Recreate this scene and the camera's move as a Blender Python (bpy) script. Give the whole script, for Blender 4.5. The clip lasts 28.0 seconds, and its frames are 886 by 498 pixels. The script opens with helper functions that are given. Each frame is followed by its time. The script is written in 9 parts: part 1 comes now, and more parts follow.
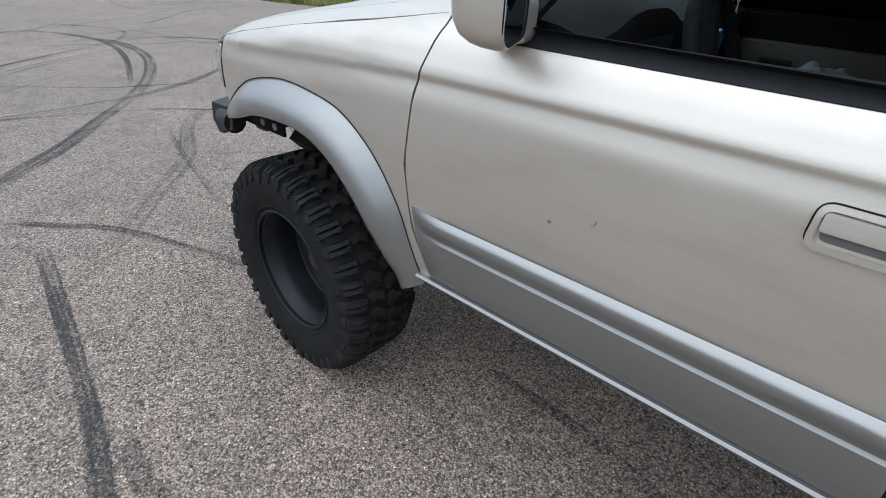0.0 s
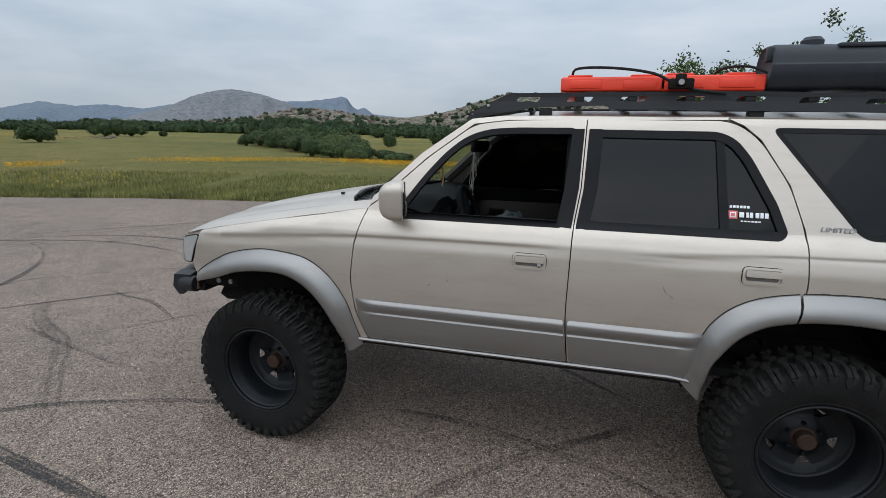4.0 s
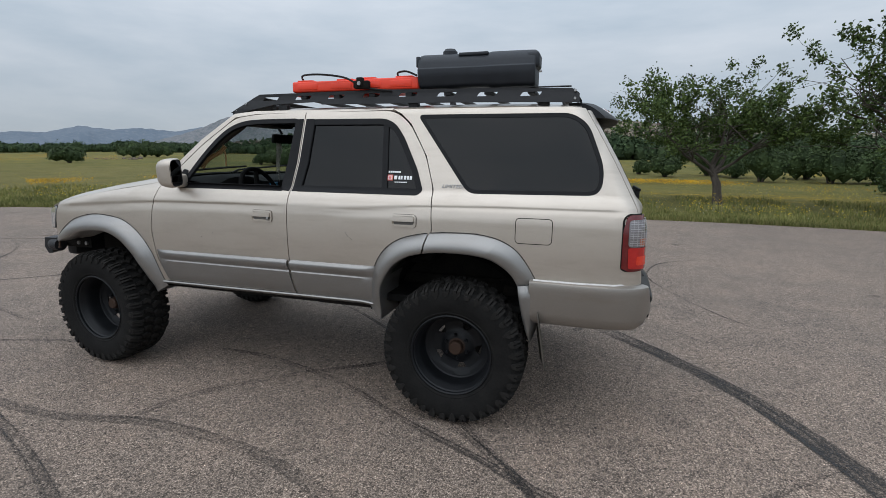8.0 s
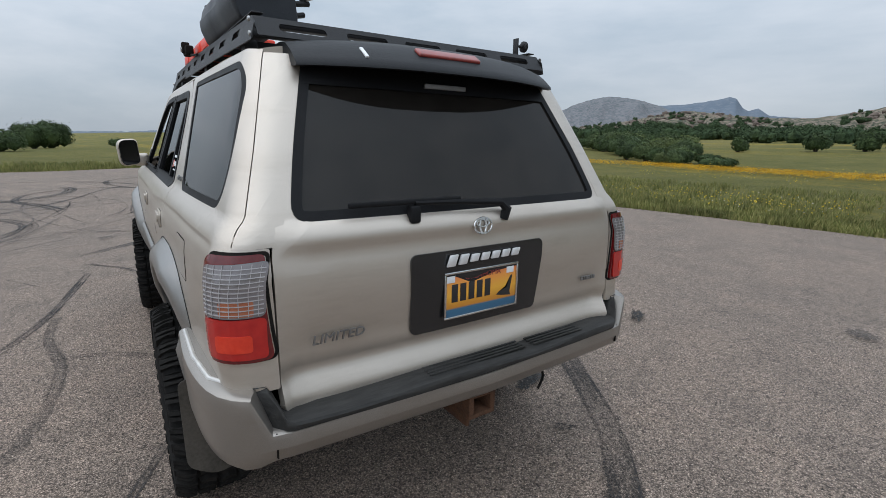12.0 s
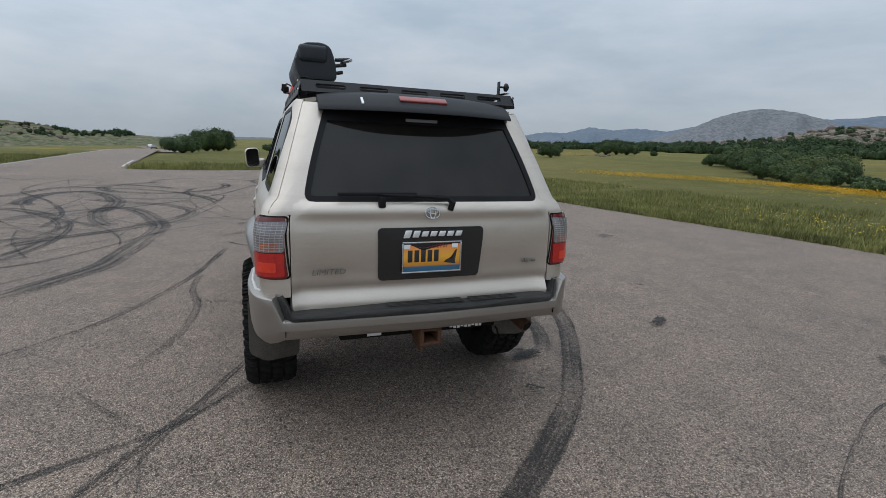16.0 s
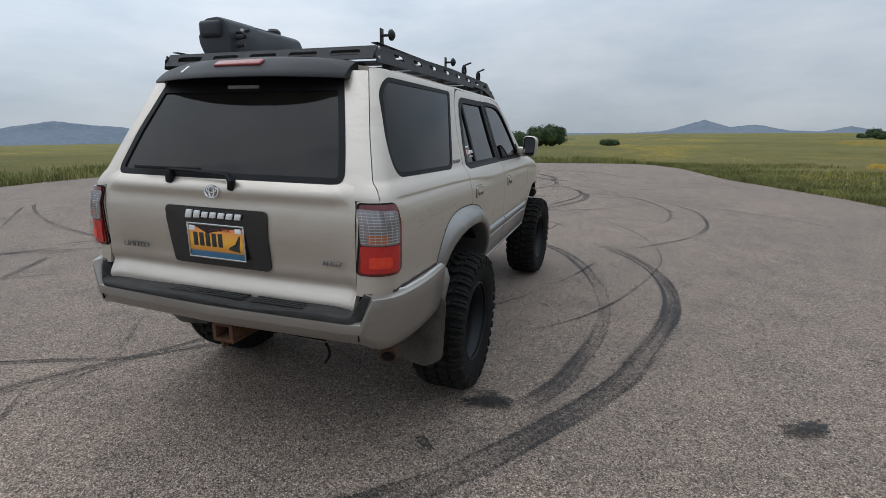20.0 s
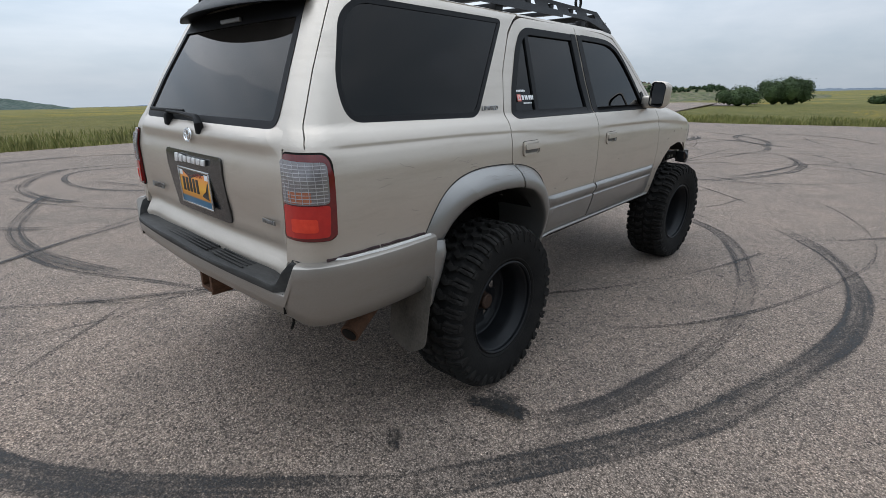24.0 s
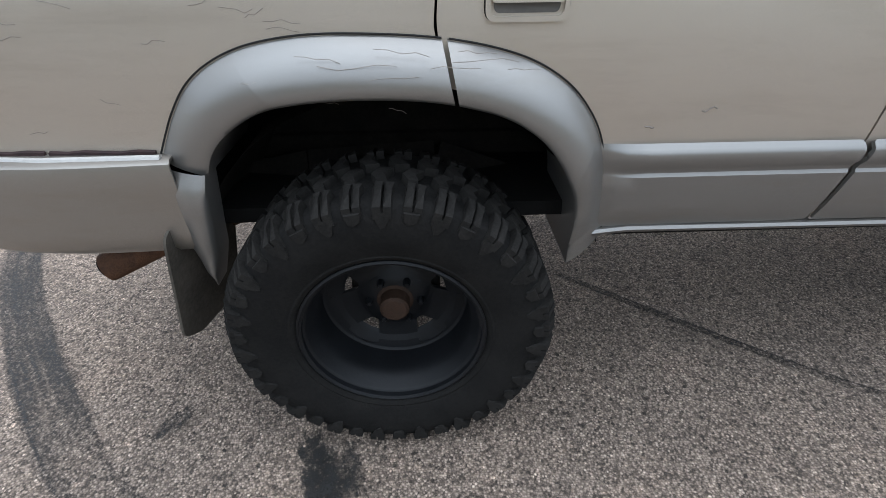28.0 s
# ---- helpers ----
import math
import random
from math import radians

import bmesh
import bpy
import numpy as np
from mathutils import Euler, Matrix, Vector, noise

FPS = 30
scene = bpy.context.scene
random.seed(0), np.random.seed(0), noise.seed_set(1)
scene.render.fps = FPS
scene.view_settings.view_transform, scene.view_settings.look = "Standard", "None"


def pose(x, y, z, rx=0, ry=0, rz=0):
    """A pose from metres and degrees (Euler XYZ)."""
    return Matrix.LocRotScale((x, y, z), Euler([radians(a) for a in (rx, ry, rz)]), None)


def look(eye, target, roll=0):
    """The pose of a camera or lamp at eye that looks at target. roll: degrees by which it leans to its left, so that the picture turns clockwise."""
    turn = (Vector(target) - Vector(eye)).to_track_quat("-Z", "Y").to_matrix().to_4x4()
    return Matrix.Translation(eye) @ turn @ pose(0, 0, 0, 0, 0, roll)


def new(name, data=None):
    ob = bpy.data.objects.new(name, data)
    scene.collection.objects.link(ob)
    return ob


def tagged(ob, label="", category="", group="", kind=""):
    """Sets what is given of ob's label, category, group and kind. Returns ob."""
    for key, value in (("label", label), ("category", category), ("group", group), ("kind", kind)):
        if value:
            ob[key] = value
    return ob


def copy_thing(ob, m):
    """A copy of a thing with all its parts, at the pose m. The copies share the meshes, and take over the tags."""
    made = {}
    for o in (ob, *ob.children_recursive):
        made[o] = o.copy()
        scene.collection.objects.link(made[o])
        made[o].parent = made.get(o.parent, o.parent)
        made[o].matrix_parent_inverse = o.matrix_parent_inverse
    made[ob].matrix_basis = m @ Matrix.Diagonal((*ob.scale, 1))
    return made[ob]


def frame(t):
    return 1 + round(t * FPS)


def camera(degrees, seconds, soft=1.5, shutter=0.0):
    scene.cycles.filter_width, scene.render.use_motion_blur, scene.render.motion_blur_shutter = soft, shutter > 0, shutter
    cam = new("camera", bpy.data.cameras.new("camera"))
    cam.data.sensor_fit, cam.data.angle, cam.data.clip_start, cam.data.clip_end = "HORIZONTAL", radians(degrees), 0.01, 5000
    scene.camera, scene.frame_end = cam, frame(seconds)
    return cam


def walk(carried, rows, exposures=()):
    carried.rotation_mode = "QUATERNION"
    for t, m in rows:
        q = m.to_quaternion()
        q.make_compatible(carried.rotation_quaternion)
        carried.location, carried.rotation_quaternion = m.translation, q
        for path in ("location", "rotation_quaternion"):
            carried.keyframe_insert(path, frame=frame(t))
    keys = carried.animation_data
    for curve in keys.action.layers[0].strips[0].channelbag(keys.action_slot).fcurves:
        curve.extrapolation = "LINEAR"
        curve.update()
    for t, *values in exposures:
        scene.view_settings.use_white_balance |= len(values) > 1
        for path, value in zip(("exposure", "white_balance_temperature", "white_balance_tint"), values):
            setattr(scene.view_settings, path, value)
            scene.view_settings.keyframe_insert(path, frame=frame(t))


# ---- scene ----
cam = camera(85.8, 28.0, 0.5)
PATH = [
    (0, (1.347, -1.643, 1.429), (0.3, -0.31, 0.366), 3.8),
    (0.5, (1.199, -1.73, 1.463), (0.19, -0.302, 0.492), 3.4),
    (1, (1.171, -1.736, 1.475), (0.232, -0.196, 0.609), 3.2),
    (1.5, (1.164, -1.766, 1.479), (0.354, -0.078, 0.777), 2.7),
    (2, (1.23, -1.827, 1.632), (0.535, -0.044, 1.051), 2.2),
    (2.5, (1.342, -2.055, 1.635), (0.706, -0.228, 1.125), 2.3),
    (4.5, (1.6, -3.256, 1.662), (1.236, -1.34, 1.22), 0.9),
    (5, (1.579, -3.514, 1.601), (1.366, -1.574, 1.162), 0.8),
    (5.5, (1.725, -3.646, 1.583), (1.631, -1.695, 1.156), 0.4),
    (6, (2.013, -3.755, 1.566), (1.942, -1.795, 1.177), 0.4),
    (6.5, (2.315, -3.73, 1.581), (2.212, -1.77, 1.194), 0.1),
    (7, (2.661, -3.591, 1.556), (2.447, -1.642, 1.163), 0.1),
    (7.5, (3.034, -3.52, 1.533), (2.654, -1.598, 1.13), 0.3),
    (8, (3.36, -3.299, 1.49), (2.793, -1.419, 1.114), 0.6),
    (8.5, (3.612, -3.123, 1.482), (2.925, -1.289, 1.076), 0.6),
    (9, (3.893, -2.865, 1.477), (3.086, -1.072, 1.109), 0.5),
    (9.5, (4.163, -2.543, 1.502), (3.221, -0.822, 1.114), 0.6),
    (10, (4.395, -2.26, 1.485), (3.288, -0.646, 1.072), 0.7),
    (10.5, (4.528, -1.946, 1.467), (3.269, -0.453, 1.034), 0.8),
    (11, (4.684, -1.606, 1.468), (3.274, -0.261, 1.018), 0.8),
    (11.5, (4.776, -1.278, 1.475), (3.252, -0.06, 1.037), 0.9),
    (12, (4.846, -0.975, 1.512), (3.239, 0.125, 1.058), 1.0),
    (12.5, (5.115, -0.8, 1.522), (3.445, 0.203, 1.068), 1.1),
    (13, (5.412, -0.815, 1.547), (3.698, 0.096, 1.067), 1.3),
    (13.5, (5.662, -0.847, 1.552), (3.913, -0.013, 1.06), 1.4),
    (15.5, (5.941, -0.724, 1.58), (4.13, -0.005, 1.129), 2.4),
    (16, (5.845, -0.76, 1.563), (4.014, -0.077, 1.138), 2.3),
    (16.5, (5.712, -0.729, 1.564), (3.856, -0.12, 1.134), 1.9),
    (17, (5.676, -0.523, 1.538), (3.809, 0.038, 1.092), 1.6),
    (17.5, (5.671, -0.192, 1.493), (3.784, 0.285, 1.033), 1.4),
    (18, (5.578, 0.215, 1.516), (3.655, 0.491, 1.039), 1.4),
    (18.5, (5.597, 0.6, 1.49), (3.653, 0.641, 1.024), 1.2),
    (19, (5.511, 1.004, 1.468), (3.583, 0.807, 0.977), 1.0),
    (19.5, (5.351, 1.391, 1.469), (3.464, 0.978, 0.953), 0.9),
    (20, (5.249, 1.589, 1.5), (3.414, 0.956, 1.02), 0.8),
    (20.5, (5.156, 1.654, 1.511), (3.38, 0.855, 1.058), 0.8),
    (21, (5.139, 1.71, 1.477), (3.398, 0.817, 1.064), 0.8),
    (21.5, (5.128, 1.727, 1.503), (3.408, 0.801, 1.076), 1.1),
    (23.5, (4.755, 1.992, 1.455), (3.258, 0.834, 0.809), 0.9),
    (24, (4.439, 2.103, 1.425), (3.032, 0.836, 0.781), 0.2),
    (24.5, (4.055, 2.24, 1.453), (2.791, 0.831, 0.807), 0.0),
    (25, (3.71, 2.436, 1.481), (2.582, 0.909, 0.855), -0.3),
    (25.5, (3.325, 2.468, 1.478), (2.326, 0.853, 0.851), -0.6),
    (26, (2.959, 2.511, 1.444), (2.126, 0.815, 0.788), -1.0),
    (26.5, (2.684, 2.384, 1.46), (2.063, 0.656, 0.667), -0.1),
    (27, (2.506, 2.176, 1.427), (2.147, 0.445, 0.491), -0.3),
    (27.5, (2.453, 1.979, 1.364), (2.281, 0.3, 0.291), -0.5),
    (28, (2.567, 1.772, 1.253), (2.519, 0.12, 0.127), -0.7),
]
walk(cam, [(t, look(eye, target, roll)) for t, eye, target, roll in PATH], [(0, 0.47, 6300, 11), (0.7, 0.36, 6300, 11), (1.4, 0.20, 6450, 12), (2, 0.07, 6600, 13), (3, 0.02, 6600, 12), (5, -0.14, 6850, 13), (9, -0.10, 6800, 13), (12, -0.03, 6750, 13), (15, -0.24, 6700, 12), (18, -0.22, 6700, 13), (20, -0.15, 6770, 13), (21, -0.24, 6800, 13), (22, -0.16, 6770, 13), (24, 0.08, 6700, 13), (25.5, 0.14, 6500, 13), (27, 0.50, 6600, 13), (28, 0.77, 6650, 13)])

# ---- world, sun, exposure ----
world = bpy.data.worlds.new("overcast_sky")
scene.world = world
world.use_nodes = True
wn, wl = world.node_tree.nodes, world.node_tree.links
wn.clear()
w_out = wn.new("ShaderNodeOutputWorld")
w_bg = wn.new("ShaderNodeBackground")
w_sky = wn.new("ShaderNodeTexSky")
w_sky.sky_type, w_sky.sun_disc = "NISHITA", False
w_sky.sun_elevation, w_sky.sun_rotation = radians(55), radians(194)
w_scale = wn.new("ShaderNodeVectorMath")
w_scale.operation = "SCALE"
w_scale.inputs["Scale"].default_value = 0.10
w_co = wn.new("ShaderNodeTexCoord")
w_map = wn.new("ShaderNodeMapping")
w_map.inputs["Scale"].default_value = (1.0, 1.6, 5.0)
w_noise = wn.new("ShaderNodeTexNoise")
w_noise.inputs["Scale"].default_value, w_noise.inputs["Detail"].default_value, w_noise.inputs["Roughness"].default_value = 1.7, 6.0, 0.55
w_ramp = wn.new("ShaderNodeValToRGB")
w_ramp.color_ramp.elements[0].position, w_ramp.color_ramp.elements[1].position = 0.32, 0.72
w_ramp.color_ramp.elements[0].color = (0.449, 0.567, 0.683, 1)
w_ramp.color_ramp.elements[1].color = (0.708, 0.80, 0.898, 1)
w_sep = wn.new("ShaderNodeSeparateXYZ")
w_band = wn.new("ShaderNodeMapRange")
w_band.inputs["From Min"].default_value, w_band.inputs["From Max"].default_value = 0.0, 1.0
w_band.inputs["To Min"].default_value, w_band.inputs["To Max"].default_value = 0.86, 2.45
w_mul = wn.new("ShaderNodeVectorMath")
w_mul.operation = "SCALE"
w_mix = wn.new("ShaderNodeMixRGB")
w_mix.inputs["Fac"].default_value = 0.90
wl.new(w_co.outputs["Generated"], w_map.inputs["Vector"])
wl.new(w_map.outputs["Vector"], w_noise.inputs["Vector"])
wl.new(w_noise.outputs["Fac"], w_ramp.inputs["Fac"])
wl.new(w_co.outputs["Generated"], w_sep.inputs["Vector"])
wl.new(w_sep.outputs["Z"], w_band.inputs["Value"])
wl.new(w_ramp.outputs["Color"], w_mul.inputs[0])
# the cloud is brighter round the hidden sun
w_dot = wn.new("ShaderNodeVectorMath")
w_dot.operation = "DOT_PRODUCT"
w_dot.inputs[1].default_value = (-0.14, -0.55, 0.82)
w_glow = wn.new("ShaderNodeMapRange")
w_glow.interpolation_type = "SMOOTHSTEP"
w_glow.inputs["From Min"].default_value, w_glow.inputs["From Max"].default_value = 0.15, 1.0
w_glow.inputs["To Min"].default_value, w_glow.inputs["To Max"].default_value = 1.0, 1.45
wl.new(w_co.outputs["Generated"], w_dot.inputs[0])
wl.new(w_dot.outputs["Value"], w_glow.inputs["Value"])
w_both = wn.new("ShaderNodeMath")
w_both.operation = "MULTIPLY"
wl.new(w_band.outputs["Result"], w_both.inputs[0])
wl.new(w_glow.outputs["Result"], w_both.inputs[1])
wl.new(w_both.outputs["Value"], w_mul.inputs["Scale"])
wl.new(w_sky.outputs["Color"], w_scale.inputs[0])
wl.new(w_scale.outputs["Vector"], w_mix.inputs["Color1"])
wl.new(w_mul.outputs["Vector"], w_mix.inputs["Color2"])
wl.new(w_mix.outputs["Color"], w_bg.inputs["Color"])
w_bg.inputs["Strength"].default_value = 0.90
wl.new(w_bg.outputs["Background"], w_out.inputs["Surface"])

sun_lamp = bpy.data.lights.new("sun", "SUN")
sun_lamp.energy, sun_lamp.angle, sun_lamp.color = 0.40, radians(80), (1.0, 0.95, 0.88)
sun = new("sun", sun_lamp)
sun.matrix_world = look((-3, -12, 18), (0, 0, 0))


# ---- materials ----
def node_mat(name):
    m = bpy.data.materials.new(name)
    m.use_nodes = True
    nt = m.node_tree
    return m, nt, nt.nodes, nt.links, nt.nodes["Principled BSDF"]


def ramp_node(nodes, stops):
    r = nodes.new("ShaderNodeValToRGB")
    e = r.color_ramp.elements
    e[0].position, e[0].color = stops[0][0], (*stops[0][1], 1)
    e[1].position, e[1].color = stops[-1][0], (*stops[-1][1], 1)
    for p, c in stops[1:-1]:
        x = e.new(p)
        x.color = (*c, 1)
    return r


def noise_node(nodes, links, scale, detail=4.0, rough=0.6, stretch=(1, 1, 1), space="Object"):
    co = nodes.new("ShaderNodeTexCoord")
    mp = nodes.new("ShaderNodeMapping")
    mp.inputs["Scale"].default_value = stretch
    n = nodes.new("ShaderNodeTexNoise")
    n.inputs["Scale"].default_value, n.inputs["Detail"].default_value, n.inputs["Roughness"].default_value = scale, detail, rough
    links.new(co.outputs[space], mp.inputs["Vector"])
    links.new(mp.outputs["Vector"], n.inputs["Vector"])
    return n


def mix_node(nodes, links, a, b, fac, kind="MIX"):
    m = nodes.new("ShaderNodeMixRGB")
    m.blend_type = kind
    for sock, v in (("Color1", a), ("Color2", b), ("Fac", fac)):
        if isinstance(v, (tuple, list)):
            m.inputs[sock].default_value = (*v[:3], 1)
        elif isinstance(v, (int, float)):
            m.inputs[sock].default_value = v
        else:
            links.new(v, m.inputs[sock])
    return m


def plain(name, a, b, scale, rough=0.5, metal=0.0, bump=0.0, fine=40.0, coat=0.0, rough_var=0.1, spec=0.5, stretch=(1, 1, 1)):
    """A surface of two close colours blended by noise at two scales, with fine relief."""
    m, nt, nodes, links, bs = node_mat(name)
    n1 = noise_node(nodes, links, scale, 4, 0.6, stretch)
    n2 = noise_node(nodes, links, fine, 3, 0.6, stretch)
    add = mix_node(nodes, links, n1.outputs["Fac"], n2.outputs["Fac"], 0.4)
    r = ramp_node(nodes, [(0.3, a), (0.7, b)])
    links.new(add.outputs["Color"], r.inputs["Fac"])
    links.new(r.outputs["Color"], bs.inputs["Base Color"])
    mr = nodes.new("ShaderNodeMapRange")
    mr.inputs["To Min"].default_value, mr.inputs["To Max"].default_value = max(0.02, rough - rough_var), min(1, rough + rough_var)
    links.new(n1.outputs["Fac"], mr.inputs["Value"])
    links.new(mr.outputs["Result"], bs.inputs["Roughness"])
    bs.inputs["Metallic"].default_value = metal
    bs.inputs["Coat Weight"].default_value = coat
    bs.inputs["Coat Roughness"].default_value = 0.12
    bs.inputs["Specular IOR Level"].default_value = spec
    if bump:
        b = nodes.new("ShaderNodeBump")
        b.inputs["Strength"].default_value, b.inputs["Distance"].default_value = bump, 0.01
        links.new(n2.outputs["Fac"], b.inputs["Height"])
        links.new(b.outputs["Normal"], bs.inputs["Normal"])
    return m


def paint(name, a, b, dust, metal=0.55, rough=0.34):
    """Metallic paint with flake, faint dirt film and road dust streaks."""
    m, nt, nodes, links, bs = node_mat(name)
    big = noise_node(nodes, links, 3.0, 5, 0.6)
    streak = noise_node(nodes, links, 6.0, 5, 0.7, (0.5, 0.5, 3.0))
    flake = noise_node(nodes, links, 900, 1, 0.5)
    r = ramp_node(nodes, [(0.3, a), (0.7, b)])
    links.new(flake.outputs["Fac"], r.inputs["Fac"])
    d = ramp_node(nodes, [(0.48, (0, 0, 0)), (0.8, (1, 1, 1))])
    links.new(streak.outputs["Fac"], d.inputs["Fac"])
    dm = nodes.new("ShaderNodeMath")
    dm.operation = "MULTIPLY"
    dm.inputs[1].default_value = 0.35
    links.new(d.outputs["Color"], dm.inputs[0])
    mx = mix_node(nodes, links, r.outputs["Color"], dust, dm.outputs["Value"])
    links.new(mx.outputs["Color"], bs.inputs["Base Color"])
    mr = nodes.new("ShaderNodeMapRange")
    mr.inputs["To Min"].default_value, mr.inputs["To Max"].default_value = rough - 0.07, rough + 0.12
    links.new(big.outputs["Fac"], mr.inputs["Value"])
    links.new(mr.outputs["Result"], bs.inputs["Roughness"])
    bs.inputs["Metallic"].default_value = metal
    bs.inputs["Coat Weight"].default_value = 0.35
    bs.inputs["Coat Roughness"].default_value = 0.16
    return m


def glass(name, tint, gloss_rough=0.02, dust=0.0):
    """Tinted pane: see-through in its tint, with Fresnel gloss."""
    m, nt, nodes, links, bs = node_mat(name)
    nodes.remove(bs)
    out = nodes["Material Output"]
    tr = nodes.new("ShaderNodeBsdfTransparent")
    tr.inputs["Color"].default_value = (*tint, 1)
    gl = nodes.new("ShaderNodeBsdfGlossy")
    gl.inputs["Roughness"].default_value = gloss_rough
    lw = nodes.new("ShaderNodeLayerWeight")
    lw.inputs["Blend"].default_value = 0.5
    pw = nodes.new("ShaderNodeMath")
    pw.operation = "POWER"
    pw.inputs[1].default_value = 4.5
    links.new(lw.outputs["Facing"], pw.inputs[0])
    fr = nodes.new("ShaderNodeMath")
    fr.operation = "MULTIPLY_ADD"
    fr.inputs[1].default_value, fr.inputs[2].default_value = 0.80, 0.030
    links.new(pw.outputs["Value"], fr.inputs[0])
    mx = nodes.new("ShaderNodeMixShader")
    links.new(fr.outputs["Value"], mx.inputs["Fac"])
    links.new(tr.outputs["BSDF"], mx.inputs[1])
    links.new(gl.outputs["BSDF"], mx.inputs[2])
    if dust:
        film_ = nodes.new("ShaderNodeBsdfDiffuse")
        film_.inputs["Color"].default_value = (0.42, 0.36, 0.31, 1)
        patches = noise_node(nodes, links, 9, 5, 0.7)
        amount = ramp_node(nodes, [(0.3, (dust * 0.6,) * 3), (0.7, (dust * 1.4,) * 3)])
        links.new(patches.outputs["Fac"], amount.inputs["Fac"])
        dusty = nodes.new("ShaderNodeMixShader")
        links.new(amount.outputs["Color"], dusty.inputs["Fac"])
        links.new(mx.outputs["Shader"], dusty.inputs[1])
        links.new(film_.outputs["BSDF"], dusty.inputs[2])
        mx = dusty
    links.new(mx.outputs["Shader"], out.inputs["Surface"])
    return m


M_PAINT = paint("champagne_paint", (0.478, 0.423, 0.366), (0.600, 0.533, 0.463), (0.33, 0.275, 0.215), 0.70, 0.40)
M_GREY = paint("silver_grey_paint", (0.232, 0.224, 0.214), (0.312, 0.301, 0.288), (0.21, 0.178, 0.148), 0.72, 0.36)
# Bumper: dusty flare grey, warmed so the brown ground's reflection sits in its colour.
M_BUMPER = paint("dusty_ground_warmed_bumper_paint", (0.258, 0.236, 0.211), (0.348, 0.319, 0.288), (0.23, 0.185, 0.145), 0.72, 0.36)
M_BLACKTRIM = plain("black_trim_plastic", (0.007, 0.007, 0.008), (0.016, 0.016, 0.017), 8, 0.55, 0, 0.05, 200, spec=0.14)
M_RUBBER = plain("weathered_rubber", (0.014, 0.014, 0.014), (0.030, 0.029, 0.028), 10, 0.78, 0, 0.25, 160, spec=0.15)
M_TYRE = plain("tyre_rubber", (0.007, 0.007, 0.007), (0.019, 0.018, 0.017), 9, 0.85, 0, 0.25, 110, spec=0.10)
M_RIM = plain("black_painted_steel", (0.004, 0.0047, 0.0058), (0.009, 0.010, 0.012), 12, 0.5, 0.1, 0.05, 90, spec=0.3)
M_HUB = plain("rusty_hub_steel", (0.030, 0.017, 0.011), (0.070, 0.036, 0.022), 60, 0.7, 0.4, 0.3, 200)
M_RACK = plain("black_powder_coat", (0.012, 0.012, 0.013), (0.024, 0.024, 0.026), 10, 0.5, 0.1, 0.15, 500, spec=0.3)
M_UNDER = plain("dark_underbody", (0.006, 0.006, 0.006), (0.022, 0.019, 0.016), 12, 0.85, 0, 0.2, 80, spec=0.1)
M_RUST = plain("rusty_steel", (0.055, 0.026, 0.014), (0.16, 0.075, 0.04), 30, 0.8, 0.3, 0.4, 150)
M_CHROME = plain("bright_metal", (0.62, 0.62, 0.62), (0.75, 0.75, 0.75), 20, 0.22, 1.0, 0)
M_DULLMETAL = plain("dull_metal", (0.30, 0.30, 0.30), (0.46, 0.45, 0.44), 40, 0.42, 0.9, 0.1)
M_BADGE = plain("grey_badge_metal", (0.20, 0.20, 0.20), (0.34, 0.34, 0.335), 40, 0.35, 0.8, 0)
M_WHITE = plain("white_vinyl", (0.78, 0.78, 0.78), (0.85, 0.85, 0.85), 20, 0.5)
M_ORANGE = plain("orange_plastic", (0.80, 0.040, 0.016), (0.90, 0.065, 0.024), 9, 0.42, 0, 0.1, 200)
M_TANK = plain("dark_blue_black_plastic", (0.014, 0.017, 0.022), (0.026, 0.030, 0.037), 9, 0.5, 0, 0.2, 260, spec=0.35)
M_TINT = glass("dark_tinted_glass", (0.05, 0.05, 0.057))
M_DUSTGLASS = glass("dusty_tinted_glass", (0.05, 0.05, 0.055), 0.03, 0.035)
M_CLEAR = glass("clear_glass", (0.84, 0.87, 0.86))
M_LIGHTTINT = glass("tinted_front_glass", (0.045, 0.045, 0.05))
M_INTERIOR = plain("dark_interior_plastic", (0.004, 0.004, 0.004), (0.009, 0.0085, 0.008), 15, 0.75, 0, 0.2, 200, spec=0.12)
M_TANLEATHER = plain("taupe_leather", (0.045, 0.038, 0.030), (0.075, 0.062, 0.049), 12, 0.6, 0, 0.3, 150)
M_TANTRIM = plain("taupe_door_trim", (0.036, 0.030, 0.024), (0.060, 0.050, 0.040), 10, 0.65, 0, 0.2, 200)
M_HEADLINER = plain("grey_headliner", (0.07, 0.067, 0.062), (0.10, 0.096, 0.09), 14, 0.9, 0, 0.2, 200)


# ---- builders ----
def part(name, bm, material, parent, label="", smooth=True, angle=40):
    """Links a bmesh as one mesh object under a thing or a part."""
    me = bpy.data.meshes.new(name)
    bm.to_mesh(me)
    bm.free()
    me.materials.append(material)
    if smooth:
        me.shade_smooth()
        if angle:
            me.set_sharp_from_angle(angle=radians(angle))
    ob = new(name, me)
    if parent is not None:
        ob.parent = parent
        ob.matrix_parent_inverse = parent.matrix_world.inverted() if parent.type == "EMPTY" and not parent.parent else Matrix()
    if label:
        ob["label"] = label
    return ob


def thing(name, label, category, place=(0, 0, 0), group="", kind=""):
    ob = new(name)
    ob.empty_display_size = 0.2
    ob.matrix_world = Matrix.Translation(place)
    bpy.context.view_layer.update()
    return tagged(ob, label, category, group, kind)


def fresh():
    return bmesh.new()


